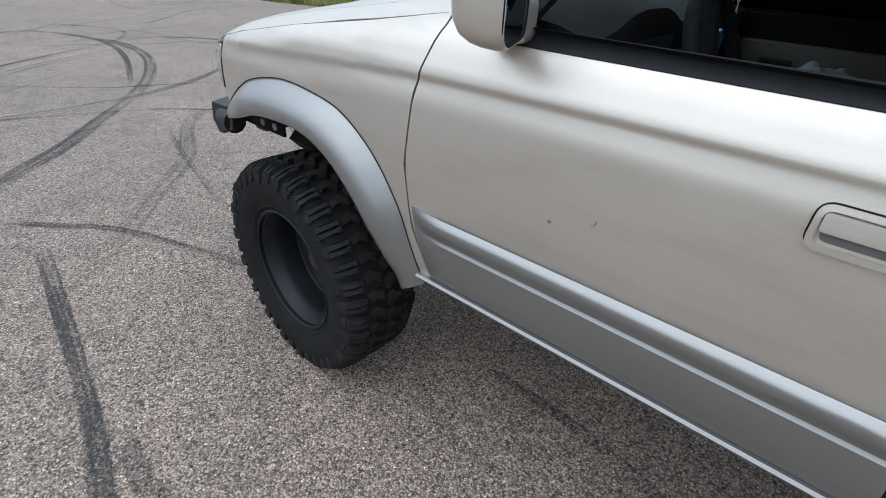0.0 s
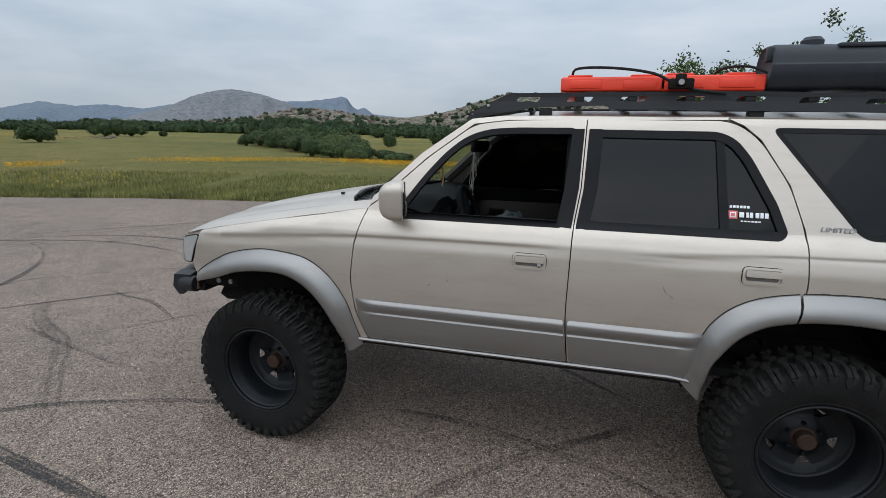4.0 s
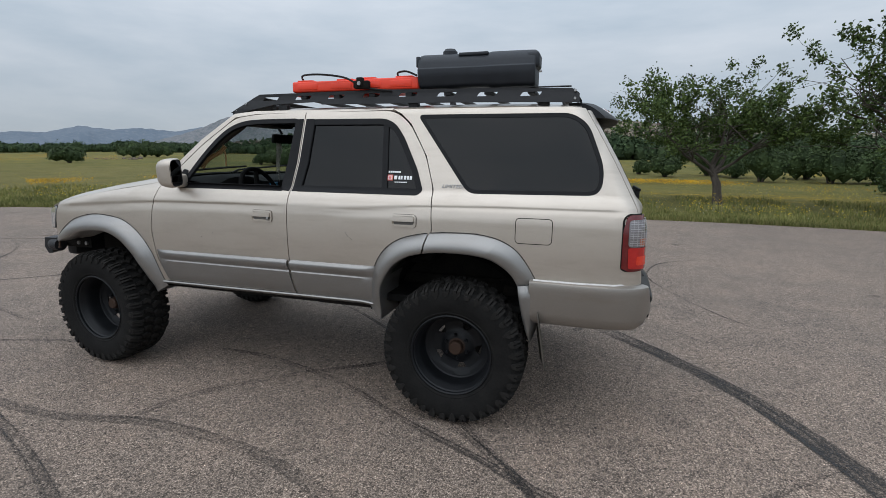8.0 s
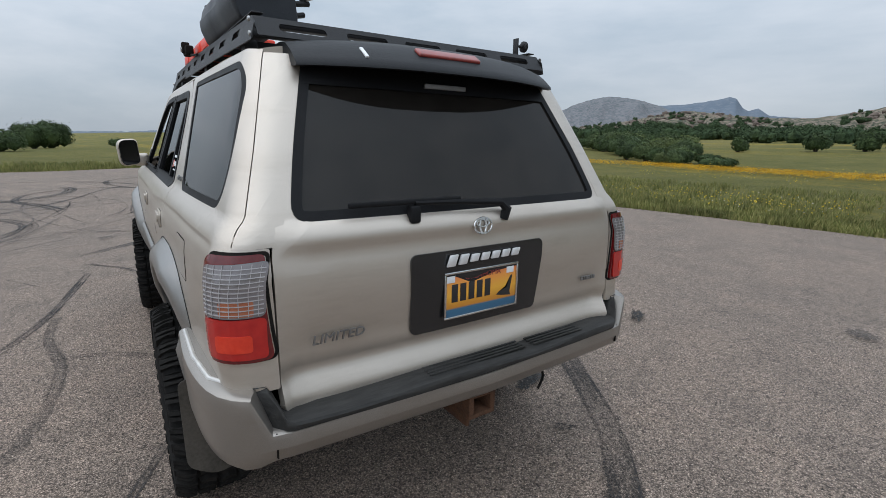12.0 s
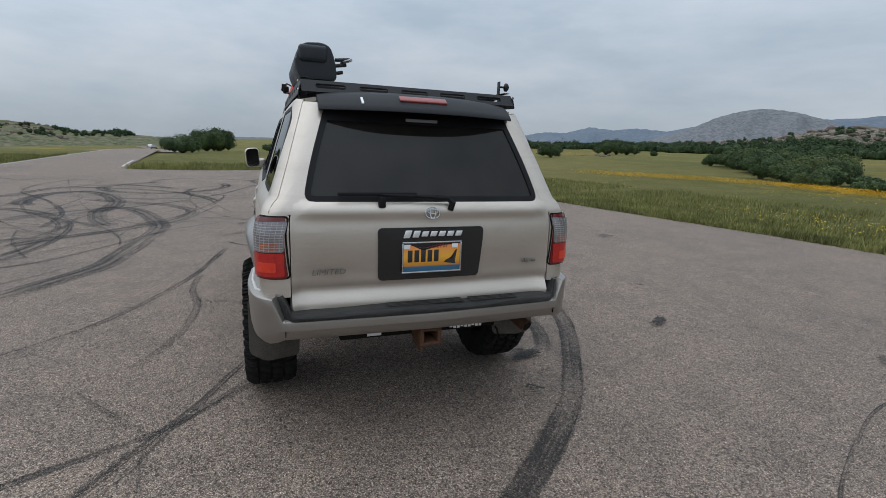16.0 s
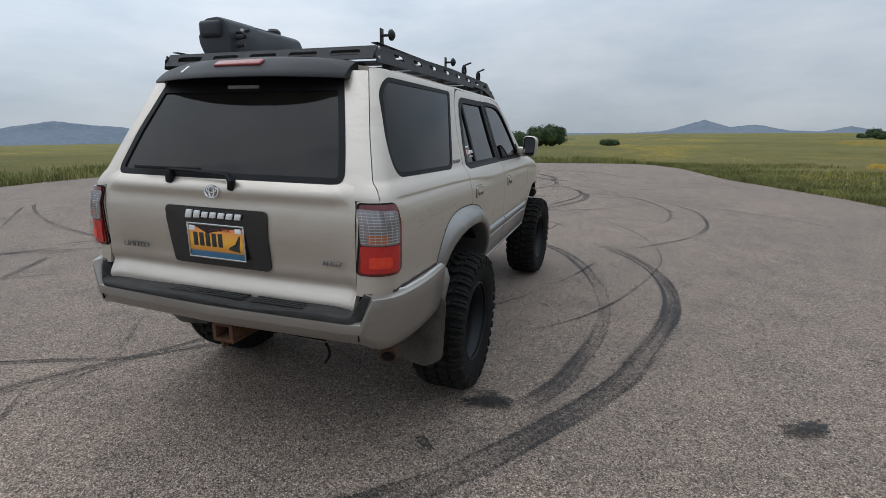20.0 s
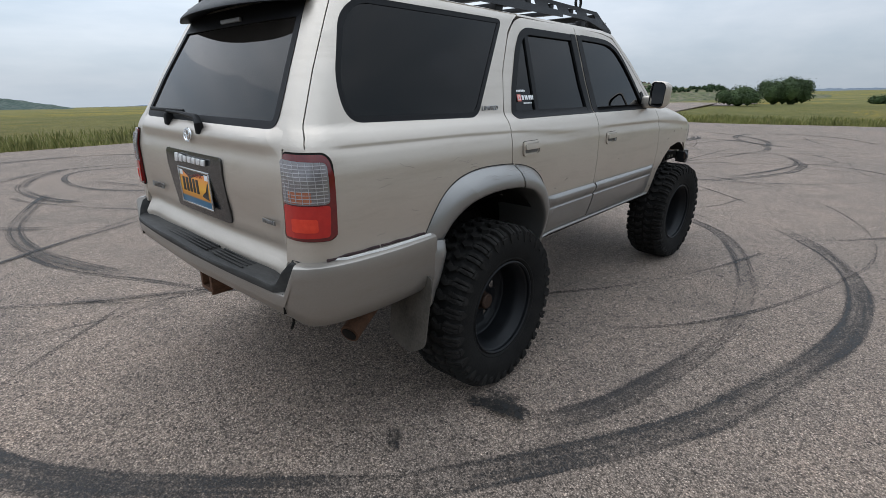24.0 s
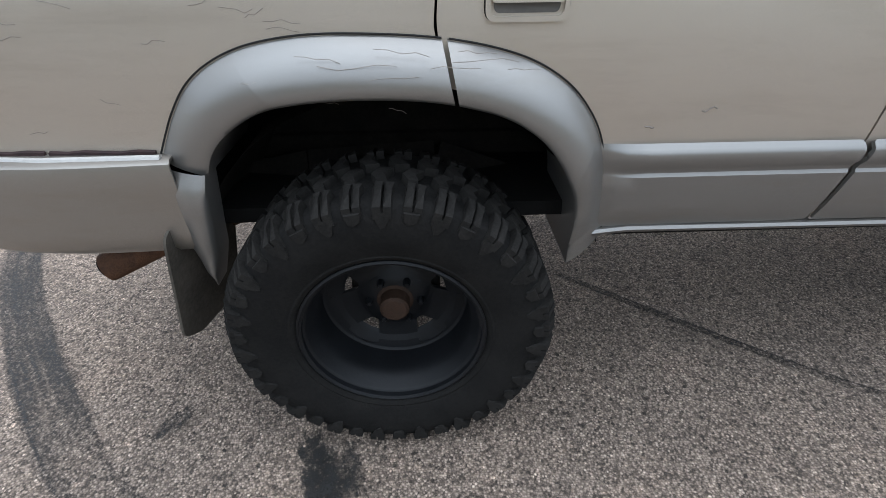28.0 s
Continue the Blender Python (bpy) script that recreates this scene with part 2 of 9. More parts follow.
def add_box(bm, lo, hi, bevel=0.0, seg=2, m=None):
    """A box between two corners with rounded edges, added to bm."""
    b = bmesh.new()
    bmesh.ops.create_cube(b, size=1)
    s = [hi[i] - lo[i] for i in range(3)]
    c = [(hi[i] + lo[i]) / 2 for i in range(3)]
    for v in b.verts:
        v.co = Vector([v.co[i] * s[i] + c[i] for i in range(3)])
    if bevel:
        bmesh.ops.bevel(b, geom=b.edges[:], offset=min(bevel, min(abs(k) for k in s) * 0.48), segments=seg, profile=0.5, affect="EDGES")
    if m is not None:
        bmesh.ops.transform(b, matrix=m, verts=b.verts)
    join(bm, b)


def join(bm, b):
    me = bpy.data.meshes.new("tmp")
    b.to_mesh(me)
    b.free()
    bm.from_mesh(me)
    bpy.data.meshes.remove(me)


def box(lo, hi, bevel=0.0, seg=2, m=None):
    bm = fresh()
    add_box(bm, lo, hi, bevel, seg, m)
    return bm


def add_tube(bm, pts, radius, seg=8, closed=False):
    """A round rod along points, with capped ends."""
    pts = [Vector(p) for p in pts]
    n = len(pts)
    rings, side = [], None
    for i, p in enumerate(pts):
        a, b = (pts[(i - 1) % n], pts[(i + 1) % n]) if closed else (pts[max(i - 1, 0)], pts[min(i + 1, n - 1)])
        t = (b - a).normalized()
        if side is None:
            side = t.cross(Vector((0, 0, 1)) if abs(t.z) < 0.9 else Vector((1, 0, 0))).normalized()
        side = (side - t * side.dot(t)).normalized()
        up = t.cross(side)
        r = radius[i] if isinstance(radius, (list, tuple)) else radius
        rings.append([bm.verts.new(p + (side * math.cos(k * math.tau / seg) + up * math.sin(k * math.tau / seg)) * r) for k in range(seg)])
    for i in range(n if closed else n - 1):
        a, b = rings[i], rings[(i + 1) % n]
        for k in range(seg):
            bm.faces.new((a[k], a[(k + 1) % seg], b[(k + 1) % seg], b[k]))
    if not closed:
        bm.faces.new(rings[0][::-1])
        bm.faces.new(rings[-1])


def tube(pts, radius, seg=8, closed=False):
    bm = fresh()
    add_tube(bm, pts, radius, seg, closed)
    bmesh.ops.recalc_face_normals(bm, faces=bm.faces)
    return bm


def add_lathe(bm, profile, seg=48, axis="y", at=(0, 0, 0), arc=math.tau):
    """Turns (radius, along) points round an axis through at."""
    full = abs(arc - math.tau) < 1e-6
    rings = []
    for r, a in profile:
        ring = []
        for k in range(seg if full else seg + 1):
            th = k * arc / seg
            c, s = r * math.cos(th), r * math.sin(th)
            p = {"y": (c, a, s), "x": (a, c, s), "z": (c, s, a)}[axis]
            ring.append(bm.verts.new((p[0] + at[0], p[1] + at[1], p[2] + at[2])))
        rings.append(ring)
    for i in range(len(rings) - 1):
        a, b = rings[i], rings[i + 1]
        m = len(a)
        for k in range(m if full else m - 1):
            bm.faces.new((a[k], a[(k + 1) % m], b[(k + 1) % m], b[k]))


def lathe(profile, seg=48, axis="y", at=(0, 0, 0)):
    bm = fresh()
    add_lathe(bm, profile, seg, axis, at)
    bmesh.ops.remove_doubles(bm, verts=bm.verts, dist=1e-5)
    bmesh.ops.recalc_face_normals(bm, faces=bm.faces)
    return bm


def rounded(loop, radius, n=5):
    """A closed outline with its corners rounded; radius one number or one a corner."""
    out, m = [], len(loop)
    for i, p in enumerate(loop):
        p = Vector(p)
        r = radius[i] if isinstance(radius, (list, tuple)) else radius
        a, b = Vector(loop[i - 1]), Vector(loop[(i + 1) % m])
        if r <= 0:
            out.append(tuple(p))
            continue
        d1, d2 = (a - p), (b - p)
        c = min(r, d1.length * 0.48, d2.length * 0.48)
        s, e = p + d1.normalized() * c, p + d2.normalized() * c
        for k in range(n + 1):
            t = k / n
            out.append(tuple(s * (1 - t) ** 2 + p * 2 * t * (1 - t) + e * t * t))
    return out


def inset(loop, d):
    """The outline moved inwards by d (outwards where d is negative)."""
    area = sum(a[0] * b[1] - b[0] * a[1] for a, b in zip(loop, loop[1:] + loop[:1]))
    sg = 1 if area > 0 else -1
    out, m = [], len(loop)
    for i in range(m):
        a, p, b = (Vector(loop[(i + k) % m]) for k in (-1, 0, 1))
        e1, e2 = (p - a), (b - p)
        if e1.length < 1e-7 or e2.length < 1e-7:
            out.append(tuple(p))
            continue
        n1, n2 = Vector((-e1.y, e1.x)).normalized() * sg, Vector((-e2.y, e2.x)).normalized() * sg
        n = n1 + n2
        n = n / max(0.35, n.dot(n) / 2) if n.length > 1e-6 else n1
        out.append(tuple(p + n * d))
    return out


def spaced(a, b, step):
    n = max(1, int(round((b - a) / step)))
    return [a + (b - a) * k / n for k in range(1, n)]


def sheet(loop, holes, place, us, vs, thick=0.0):
    """A panel: a flat outline with holes, cut along lines u and v, laid on a curved surface by place(u, v), and given thickness inwards."""
    bm = fresh()
    for ring in [loop] + list(holes):
        vsn = [bm.verts.new((p[0], p[1], 0)) for p in ring]
        for a, b in zip(vsn, vsn[1:] + vsn[:1]):
            bm.edges.new((a, b))
    bmesh.ops.triangle_fill(bm, use_beauty=True, use_dissolve=False, edges=bm.edges[:], normal=(0, 0, 1))
    def inside(x, y, ring):
        c = False
        for a, b in zip(ring, ring[1:] + ring[:1]):
            if (a[1] > y) != (b[1] > y) and x < (b[0] - a[0]) * (y - a[1]) / (b[1] - a[1]) + a[0]:
                c = not c
        return c

    stray = []
    for f in bm.faces:
        c = f.calc_center_median()
        if not inside(c.x, c.y, list(loop)) or any(inside(c.x, c.y, list(h)) for h in holes):
            stray.append(f)
    if stray:
        bmesh.ops.delete(bm, geom=stray, context="FACES")
    bmesh.ops.dissolve_degenerate(bm, dist=1e-5, edges=bm.edges[:])
    for axis, cuts in ((0, us), (1, vs)):
        for c in cuts:
            co, no = (Vector((c, 0, 0)), Vector((1, 0, 0))) if axis == 0 else (Vector((0, c, 0)), Vector((0, 1, 0)))
            bmesh.ops.bisect_plane(bm, geom=bm.verts[:] + bm.edges[:] + bm.faces[:], plane_co=co, plane_no=no, dist=1e-5)
    # outward is where the surface moves to its own outer side
    for v in bm.verts:
        v.co = Vector(place(v.co.x, v.co.y))
    bm.normal_update()
    return bm


def shell(bm, thick):
    """Adds a second skin behind the faces, closed along the rim."""
    bm.normal_update()
    push = {}
    for f in bm.faces:
        for v in f.verts:
            push[v] = push.get(v, Vector((0, 0, 0))) + f.normal * max(f.calc_area(), 1e-9)
    faces, rim = list(bm.faces), [e for e in bm.edges if len(e.link_faces) == 1]
    low = {v: bm.verts.new(v.co - n.normalized() * thick) for v, n in push.items()}
    for f in faces:
        bm.faces.new([low[v] for v in reversed(f.verts)])
    for e in rim:
        loop = e.link_loops[0] if e.link_loops else None
        if loop is None:
            continue
        a, b = loop.vert, loop.link_loop_next.vert
        bm.faces.new((b, a, low[a], low[b]))
    bm.normal_update()


def thicken(bm, thick, out):
    """Faces the sheet's outer side along out (a function of the centre) and gives it thickness inwards."""
    bmesh.ops.recalc_face_normals(bm, faces=bm.faces)
    score = sum(f.normal.dot(out(f.calc_center_median())) * f.calc_area() for f in bm.faces)
    if score < 0:
        bmesh.ops.reverse_faces(bm, faces=bm.faces)
    bm.normal_update()
    if thick:
        shell(bm, thick)
    return bm


def lofted(rows, close_u=False, close_v=False):
    """A skin through rows of points."""
    bm = fresh()
    g = [[bm.verts.new(p) for p in r] for r in rows]
    n, m = len(g), len(g[0])
    for i in range(n if close_u else n - 1):
        for j in range(m if close_v else m - 1):
            a, b, c, d = g[i][j], g[(i + 1) % n][j], g[(i + 1) % n][(j + 1) % m], g[i][(j + 1) % m]
            bm.faces.new((a, b, c, d))
    return bm


def curve_through(pts, n):
    """n points spaced along a smooth line through pts."""
    P = [Vector(p) for p in pts]
    fine = []
    for i in range(len(P) - 1):
        a, b, c, d = P[max(i - 1, 0)], P[i], P[i + 1], P[min(i + 2, len(P) - 1)]
        for k in range(12):
            t = k / 12
            fine.append(0.5 * (2 * b + (c - a) * t + (2 * a - 5 * b + 4 * c - d) * t * t + (3 * b - a - 3 * c + d) * t ** 3))
    fine.append(P[-1])
    acc = [0.0]
    for a, b in zip(fine, fine[1:]):
        acc.append(acc[-1] + (b - a).length)
    out = []
    for k in range(n):
        s = acc[-1] * k / (n - 1)
        i = min(max(int(np.searchsorted(acc, s)) - 1, 0), len(fine) - 2)
        f = (s - acc[i]) / max(acc[i + 1] - acc[i], 1e-9)
        out.append(fine[i].lerp(fine[i + 1], f))
    return out


def lettering(text, size, depth, m, material, parent, name="lettering", shear=0.0, label="", widen=1.0):
    """Words as a thin solid mesh, laid by the pose m (x along the line, z out of the surface)."""
    cu = bpy.data.curves.new("words", "FONT")
    cu.body, cu.size, cu.extrude, cu.shear, cu.align_x, cu.align_y = text, size, depth / 2, shear, "CENTER", "CENTER"
    cu.resolution_u = 3
    ob = new("words", cu)
    bpy.context.view_layer.update()
    me = bpy.data.meshes.new_from_object(ob.evaluated_get(bpy.context.evaluated_depsgraph_get()))
    bpy.data.objects.remove(ob)
    bm = fresh()
    bm.from_mesh(me)
    bpy.data.meshes.remove(me)
    bmesh.ops.transform(bm, matrix=m @ Matrix.Diagonal((widen, 1, 1, 1)), verts=bm.verts)
    return part(name, bm, material, parent, label, smooth=False)


# ---- ground, lot and road ----
def smooth_step(a, b, x):
    t = min(1.0, max(0.0, (x - a) / (b - a)))
    return t * t * (3 - 2 * t)


def land(x, y):
    """Height of the open land: level by the lot, a faint slope up to the north, a dip to the west."""
    r = math.hypot(x, y)
    z = 0.0185 * y * smooth_step(14, 70, r) - 0.03
    z -= 3.2 * smooth_step(42, 180, -x) * smooth_step(30, -12, y) + 0.015 * max(0.0, -y - 25)
    if r > 20:
        z += (noise.noise(Vector((x * 0.012, y * 0.012, 3.1))) * 0.6 + noise.noise(Vector((x * 0.05, y * 0.05, 7.7))) * 0.12) * smooth_step(20, 90, r) * (1 if r < 600 else 0.6)
    return z


def asphalt_material():
    m, nt, nodes, links, bs = node_mat("worn_asphalt")
    co = nodes.new("ShaderNodeTexCoord")
    v = nodes.new("ShaderNodeTexVoronoi")
    v.inputs["Scale"].default_value = 150
    links.new(co.outputs["Object"], v.inputs["Vector"])
    v2 = nodes.new("ShaderNodeTexVoronoi")
    v2.inputs["Scale"].default_value = 95
    links.new(co.outputs["Object"], v2.inputs["Vector"])
    big = noise_node(nodes, links, 0.35, 6, 0.6)
    mid = noise_node(nodes, links, 2.4, 6, 0.65)
    fine = noise_node(nodes, links, 45, 4, 0.7)
    stone = ramp_node(nodes, [(0.0, (0.044, 0.037, 0.032)), (0.24, (0.138, 0.115, 0.101)), (0.5, (0.290, 0.243, 0.216)), (0.80, (0.42, 0.356, 0.318)), (0.93, (0.60, 0.52, 0.47)), (1.0, (0.84, 0.755, 0.69))])
    links.new(v.outputs["Color"], stone.inputs["Fac"])
    pit = ramp_node(nodes, [(0.0, (1, 1, 1)), (0.32, (1, 1, 1)), (0.62, (0.50, 0.49, 0.48))])
    links.new(v.outputs["Distance"], pit.inputs["Fac"])
    a = mix_node(nodes, links, stone.outputs["Color"], pit.outputs["Color"], 1.0, "MULTIPLY")
    worn = ramp_node(nodes, [(0.25, (0.74, 0.735, 0.73)), (0.5, (1, 0.99, 0.975)), (0.75, (1.14, 1.10, 1.06))])
    links.new(mid.outputs["Fac"], worn.inputs["Fac"])
    b = mix_node(nodes, links, a.outputs["Color"], worn.outputs["Color"], 1.0, "MULTIPLY")
    tone = ramp_node(nodes, [(0.3, (0.905, 0.853, 0.795)), (0.7, (1.18, 1.078, 0.975))])
    links.new(big.outputs["Fac"], tone.inputs["Fac"])
    c = mix_node(nodes, links, b.outputs["Color"], tone.outputs["Color"], 1.0, "MULTIPLY")
    sp = ramp_node(nodes, [(0.34, (0.45, 0.45, 0.45)), (0.46, (1, 1, 1))])
    links.new(fine.outputs["Fac"], sp.inputs["Fac"])
    d = mix_node(nodes, links, c.outputs["Color"], sp.outputs["Color"], 0.8, "MULTIPLY")
    hole = ramp_node(nodes, [(0.10, (0.28, 0.27, 0.26)), (0.16, (1, 1, 1)), (0.86, (1, 1, 1)), (0.94, (1.55, 1.5, 1.46))])
    links.new(v2.outputs["Color"], hole.inputs["Fac"])
    e = mix_node(nodes, links, d.outputs["Color"], hole.outputs["Color"], 0.9, "MULTIPLY")
    clump = noise_node(nodes, links, 16, 5, 0.75)
    cl = ramp_node(nodes, [(0.34, (0.84, 0.835, 0.83)), (0.5, (1.0, 1.0, 1.0)), (0.66, (1.16, 1.15, 1.14))])
    links.new(clump.outputs["Fac"], cl.inputs["Fac"])
    g = mix_node(nodes, links, e.outputs["Color"], cl.outputs["Color"], 1.0, "MULTIPLY")
    links.new(g.outputs["Color"], bs.inputs["Base Color"])
    bs.inputs["Roughness"].default_value = 0.88
    bp = nodes.new("ShaderNodeBump")
    bp.inputs["Strength"].default_value, bp.inputs["Distance"].default_value = 0.85, 0.005
    links.new(v.outputs["Distance"], bp.inputs["Height"])
    bp.invert = True
    bp2 = nodes.new("ShaderNodeBump")
    bp2.inputs["Strength"].default_value, bp2.inputs["Distance"].default_value = 0.5, 0.006
    links.new(fine.outputs["Fac"], bp2.inputs["Height"])
    links.new(bp.outputs["Normal"], bp2.inputs["Normal"])
    links.new(bp2.outputs["Normal"], bs.inputs["Normal"])
    return m


def meadow_material():
    m, nt, nodes, links, bs = node_mat("meadow_grass")
    big = noise_node(nodes, links, 0.03, 5, 0.6)
    mid = noise_node(nodes, links, 0.5, 6, 0.7)
    fine = noise_node(nodes, links, 7, 7, 0.8)
    r1 = ramp_node(nodes, [(0.3, (0.100, 0.102, 0.036)), (0.52, (0.146, 0.130, 0.046)), (0.72, (0.190, 0.155, 0.066))])
    links.new(big.outputs["Fac"], r1.inputs["Fac"])
    r2 = ramp_node(nodes, [(0.3, (0.72, 0.78, 0.70)), (0.7, (1.2, 1.15, 1.1))])
    links.new(mid.outputs["Fac"], r2.inputs["Fac"])
    r3 = ramp_node(nodes, [(0.32, (0.42, 0.48, 0.40)), (0.68, (1.5, 1.48, 1.35))])
    links.new(fine.outputs["Fac"], r3.inputs["Fac"])
    a = mix_node(nodes, links, r1.outputs["Color"], r2.outputs["Color"], 1.0, "MULTIPLY")
    b = mix_node(nodes, links, a.outputs["Color"], r3.outputs["Color"], 0.8, "MULTIPLY")
    # drifts of yellow flowers, stretched across the meadow
    drift = noise_node(nodes, links, 0.045, 5, 0.65, (0.35, 1.6, 1))
    dr = ramp_node(nodes, [(0.53, (0, 0, 0)), (0.63, (1, 1, 1))])
    links.new(drift.outputs["Fac"], dr.inputs["Fac"])
    dot = noise_node(nodes, links, 3.0, 3, 0.8, (0.4, 1.0, 1))
    dd = ramp_node(nodes, [(0.46, (0, 0, 0)), (0.62, (1, 1, 1))])
    links.new(dot.outputs["Fac"], dd.inputs["Fac"])
    fac = mix_node(nodes, links, dr.outputs["Color"], dd.outputs["Color"], 1.0, "MULTIPLY")
    c = mix_node(nodes, links, b.outputs["Color"], (0.42, 0.27, 0.025), fac.outputs["Color"])
    links.new(c.outputs["Color"], bs.inputs["Base Color"])
    bs.inputs["Roughness"].default_value = 0.95
    bs.inputs["Specular IOR Level"].default_value = 0.15
    bp = nodes.new("ShaderNodeBump")
    bp.inputs["Strength"].default_value, bp.inputs["Distance"].default_value = 0.8, 0.15
    links.new(fine.outputs["Fac"], bp.inputs["Height"])
    links.new(bp.outputs["Normal"], bs.inputs["Normal"])
    return m


M_ASPHALT = asphalt_material()
M_MEADOW = meadow_material()
M_EARTH = plain("bare_earth_shoulder", (0.10, 0.075, 0.05), (0.19, 0.15, 0.105), 6, 0.95, 0, 0.5, 40)
M_LINE = plain("worn_white_road_paint", (0.30, 0.29, 0.28), (0.62, 0.62, 0.60), 6, 0.8, 0, 0.2, 60)

radii = [0, 6, 12, 16, 20, 25, 31, 38, 47, 58, 72, 90, 115, 145, 185, 240, 320, 430, 600, 850, 1200, 1700, 2500, 3600, 4800]
rows = []
for r in radii:
    rows.append([(r * math.cos(k * math.tau / 144), r * math.sin(k * math.tau / 144), land(r * math.cos(k * math.tau / 144), r * math.sin(k * math.tau / 144))) for k in range(144)])
bm = lofted(rows, close_v=True)
bmesh.ops.remove_doubles(bm, verts=bm.verts, dist=1e-4)
bmesh.ops.recalc_face_normals(bm, faces=bm.faces)
ground = part("ground", bm, M_MEADOW, None)
tagged(ground, "green meadow with drifts of yellow wildflowers", "meadow", kind="structure")

LOT = [(-21.5, 3.3), (-19.0, 4.6), (-13.6, 5.5), (-9.0, 7.2), (-5.0, 8.0), (-1.0, 9.0), (2.0, 9.5), (6.0, 9.8), (9.5, 9.5), (13.0, 8.7), (19.0, 7.4), (27.0, 3.0),
       (30.0, -6.0), (22.0, -13.5), (10.0, -13.2), (3.0, -12.4), (-1.0, -12.6), (-5.0, -13.1), (-11.0, -12.2), (-16.5, -11.5), (-22.0, -11.9), (-33.0, -13.1), (-49.0, -14.6), (-52.0, -11.1), (-38.0, -9.3), (-24.4, -7.5), (-18.6, -6.6), (-18.9, -2.9), (-20.6, 0.5)]


def ragged(loop, step, amount, seed):
    out, m = [], len(loop)
    for i in range(m):
        a, b = Vector(loop[i]), Vector(loop[(i + 1) % m])
        n = max(1, int((b - a).length / step))
        for k in range(n):
            p = a.lerp(b, k / n)
            out.append((p.x + amount * noise.noise(Vector((p.x * 1.3, p.y * 1.3, seed))), p.y + amount * noise.noise(Vector((p.x * 1.3, p.y * 1.3, seed + 9)))))
    return out


lot_edge = ragged(rounded(LOT, 1.2, 4), 0.35, 0.10, 2.0)
bm = sheet(lot_edge, [], lambda u, v: (u, v, 0.0), [], [])
thicken(bm, 0.06, lambda c: Vector((0, 0, 1)))
lot = part("pavement", bm, M_ASPHALT, None, smooth=False)
tagged(lot, "worn grey asphalt parking lot criss-crossed by skid marks", "parking lot", kind="structure")


def ribbon(pts, width, z, n=None, ends=True, material=None, wob=0.0):
    """A flat band along a line in plan."""
    line = curve_through([(p[0], p[1], 0) for p in pts], n or max(8, len(pts) * 8))
    m = len(line)
    rows = []
    for i, p in enumerate(line):
        t = (line[min(i + 1, m - 1)] - line[max(i - 1, 0)]).normalized()
        s = Vector((-t.y, t.x, 0))
        w = width * (1 + wob * noise.noise(p * 1.7))
        if ends:
            w *= min(1.0, 0.25 + 4.0 * min(i, m - 1 - i) / m)
        zz = z(p) if callable(z) else z
        rows.append([(*(p + s * w * k)[:2], zz) for k in (-0.5, -0.17, 0.17, 0.5)])
    return lofted(rows)


# road that leaves the lot to the west and dips away
def road_z(p):
    return land(p.x, p.y) + 0.10


bm = ribbon([(-46, -12.6), (-70, -14.0), (-105, -19), (-150, -27), (-200, -38), (-260, -55)], 7.0, road_z, 60, False)
tagged(part("road", bm, M_ASPHALT, None), "pale asphalt road running off across the plain", "road", kind="structure")


# ---- hills and mountains round the plain ----
def hill_material(name, low, mid, rock, scale, rocky=0.5, tree=0.0, tree_col=(0.03, 0.045, 0.02)):
    m, nt, nodes, links, bs = node_mat(name)
    n1 = noise_node(nodes, links, scale, 7, 0.65)
    n2 = noise_node(nodes, links, scale * 9, 6, 0.7, (1, 1, 2))
    r1 = ramp_node(nodes, [(0.35, low), (0.62, mid)])
    links.new(n1.outputs["Fac"], r1.inputs["Fac"])
    rk = ramp_node(nodes, [(rocky - 0.05, (0, 0, 0)), (rocky + 0.10, (1, 1, 1))])
    links.new(n2.outputs["Fac"], rk.inputs["Fac"])
    a = mix_node(nodes, links, r1.outputs["Color"], rock, rk.outputs["Color"])
    last = a
    if tree:
        n3 = noise_node(nodes, links, scale * 14, 4, 0.7)
        tr = ramp_node(nodes, [(tree - 0.03, (0, 0, 0)), (tree + 0.03, (1, 1, 1))])
        links.new(n3.outputs["Fac"], tr.inputs["Fac"])
        last = mix_node(nodes, links, a.outputs["Color"], tree_col, tr.outputs["Color"])
    links.new(last.outputs["Color"], bs.inputs["Base Color"])
    bs.inputs["Roughness"].default_value = 0.95
    bs.inputs["Specular IOR Level"].default_value = 0.1
    b = nodes.new("ShaderNodeBump")
    b.inputs["Strength"].default_value, b.inputs["Distance"].default_value = 1.0, 0.3 / max(scale, 0.002) * 0.02
    links.new(n2.outputs["Fac"], b.inputs["Height"])
    links.new(b.outputs["Normal"], bs.inputs["Normal"])
    return m


SLOPES = {}


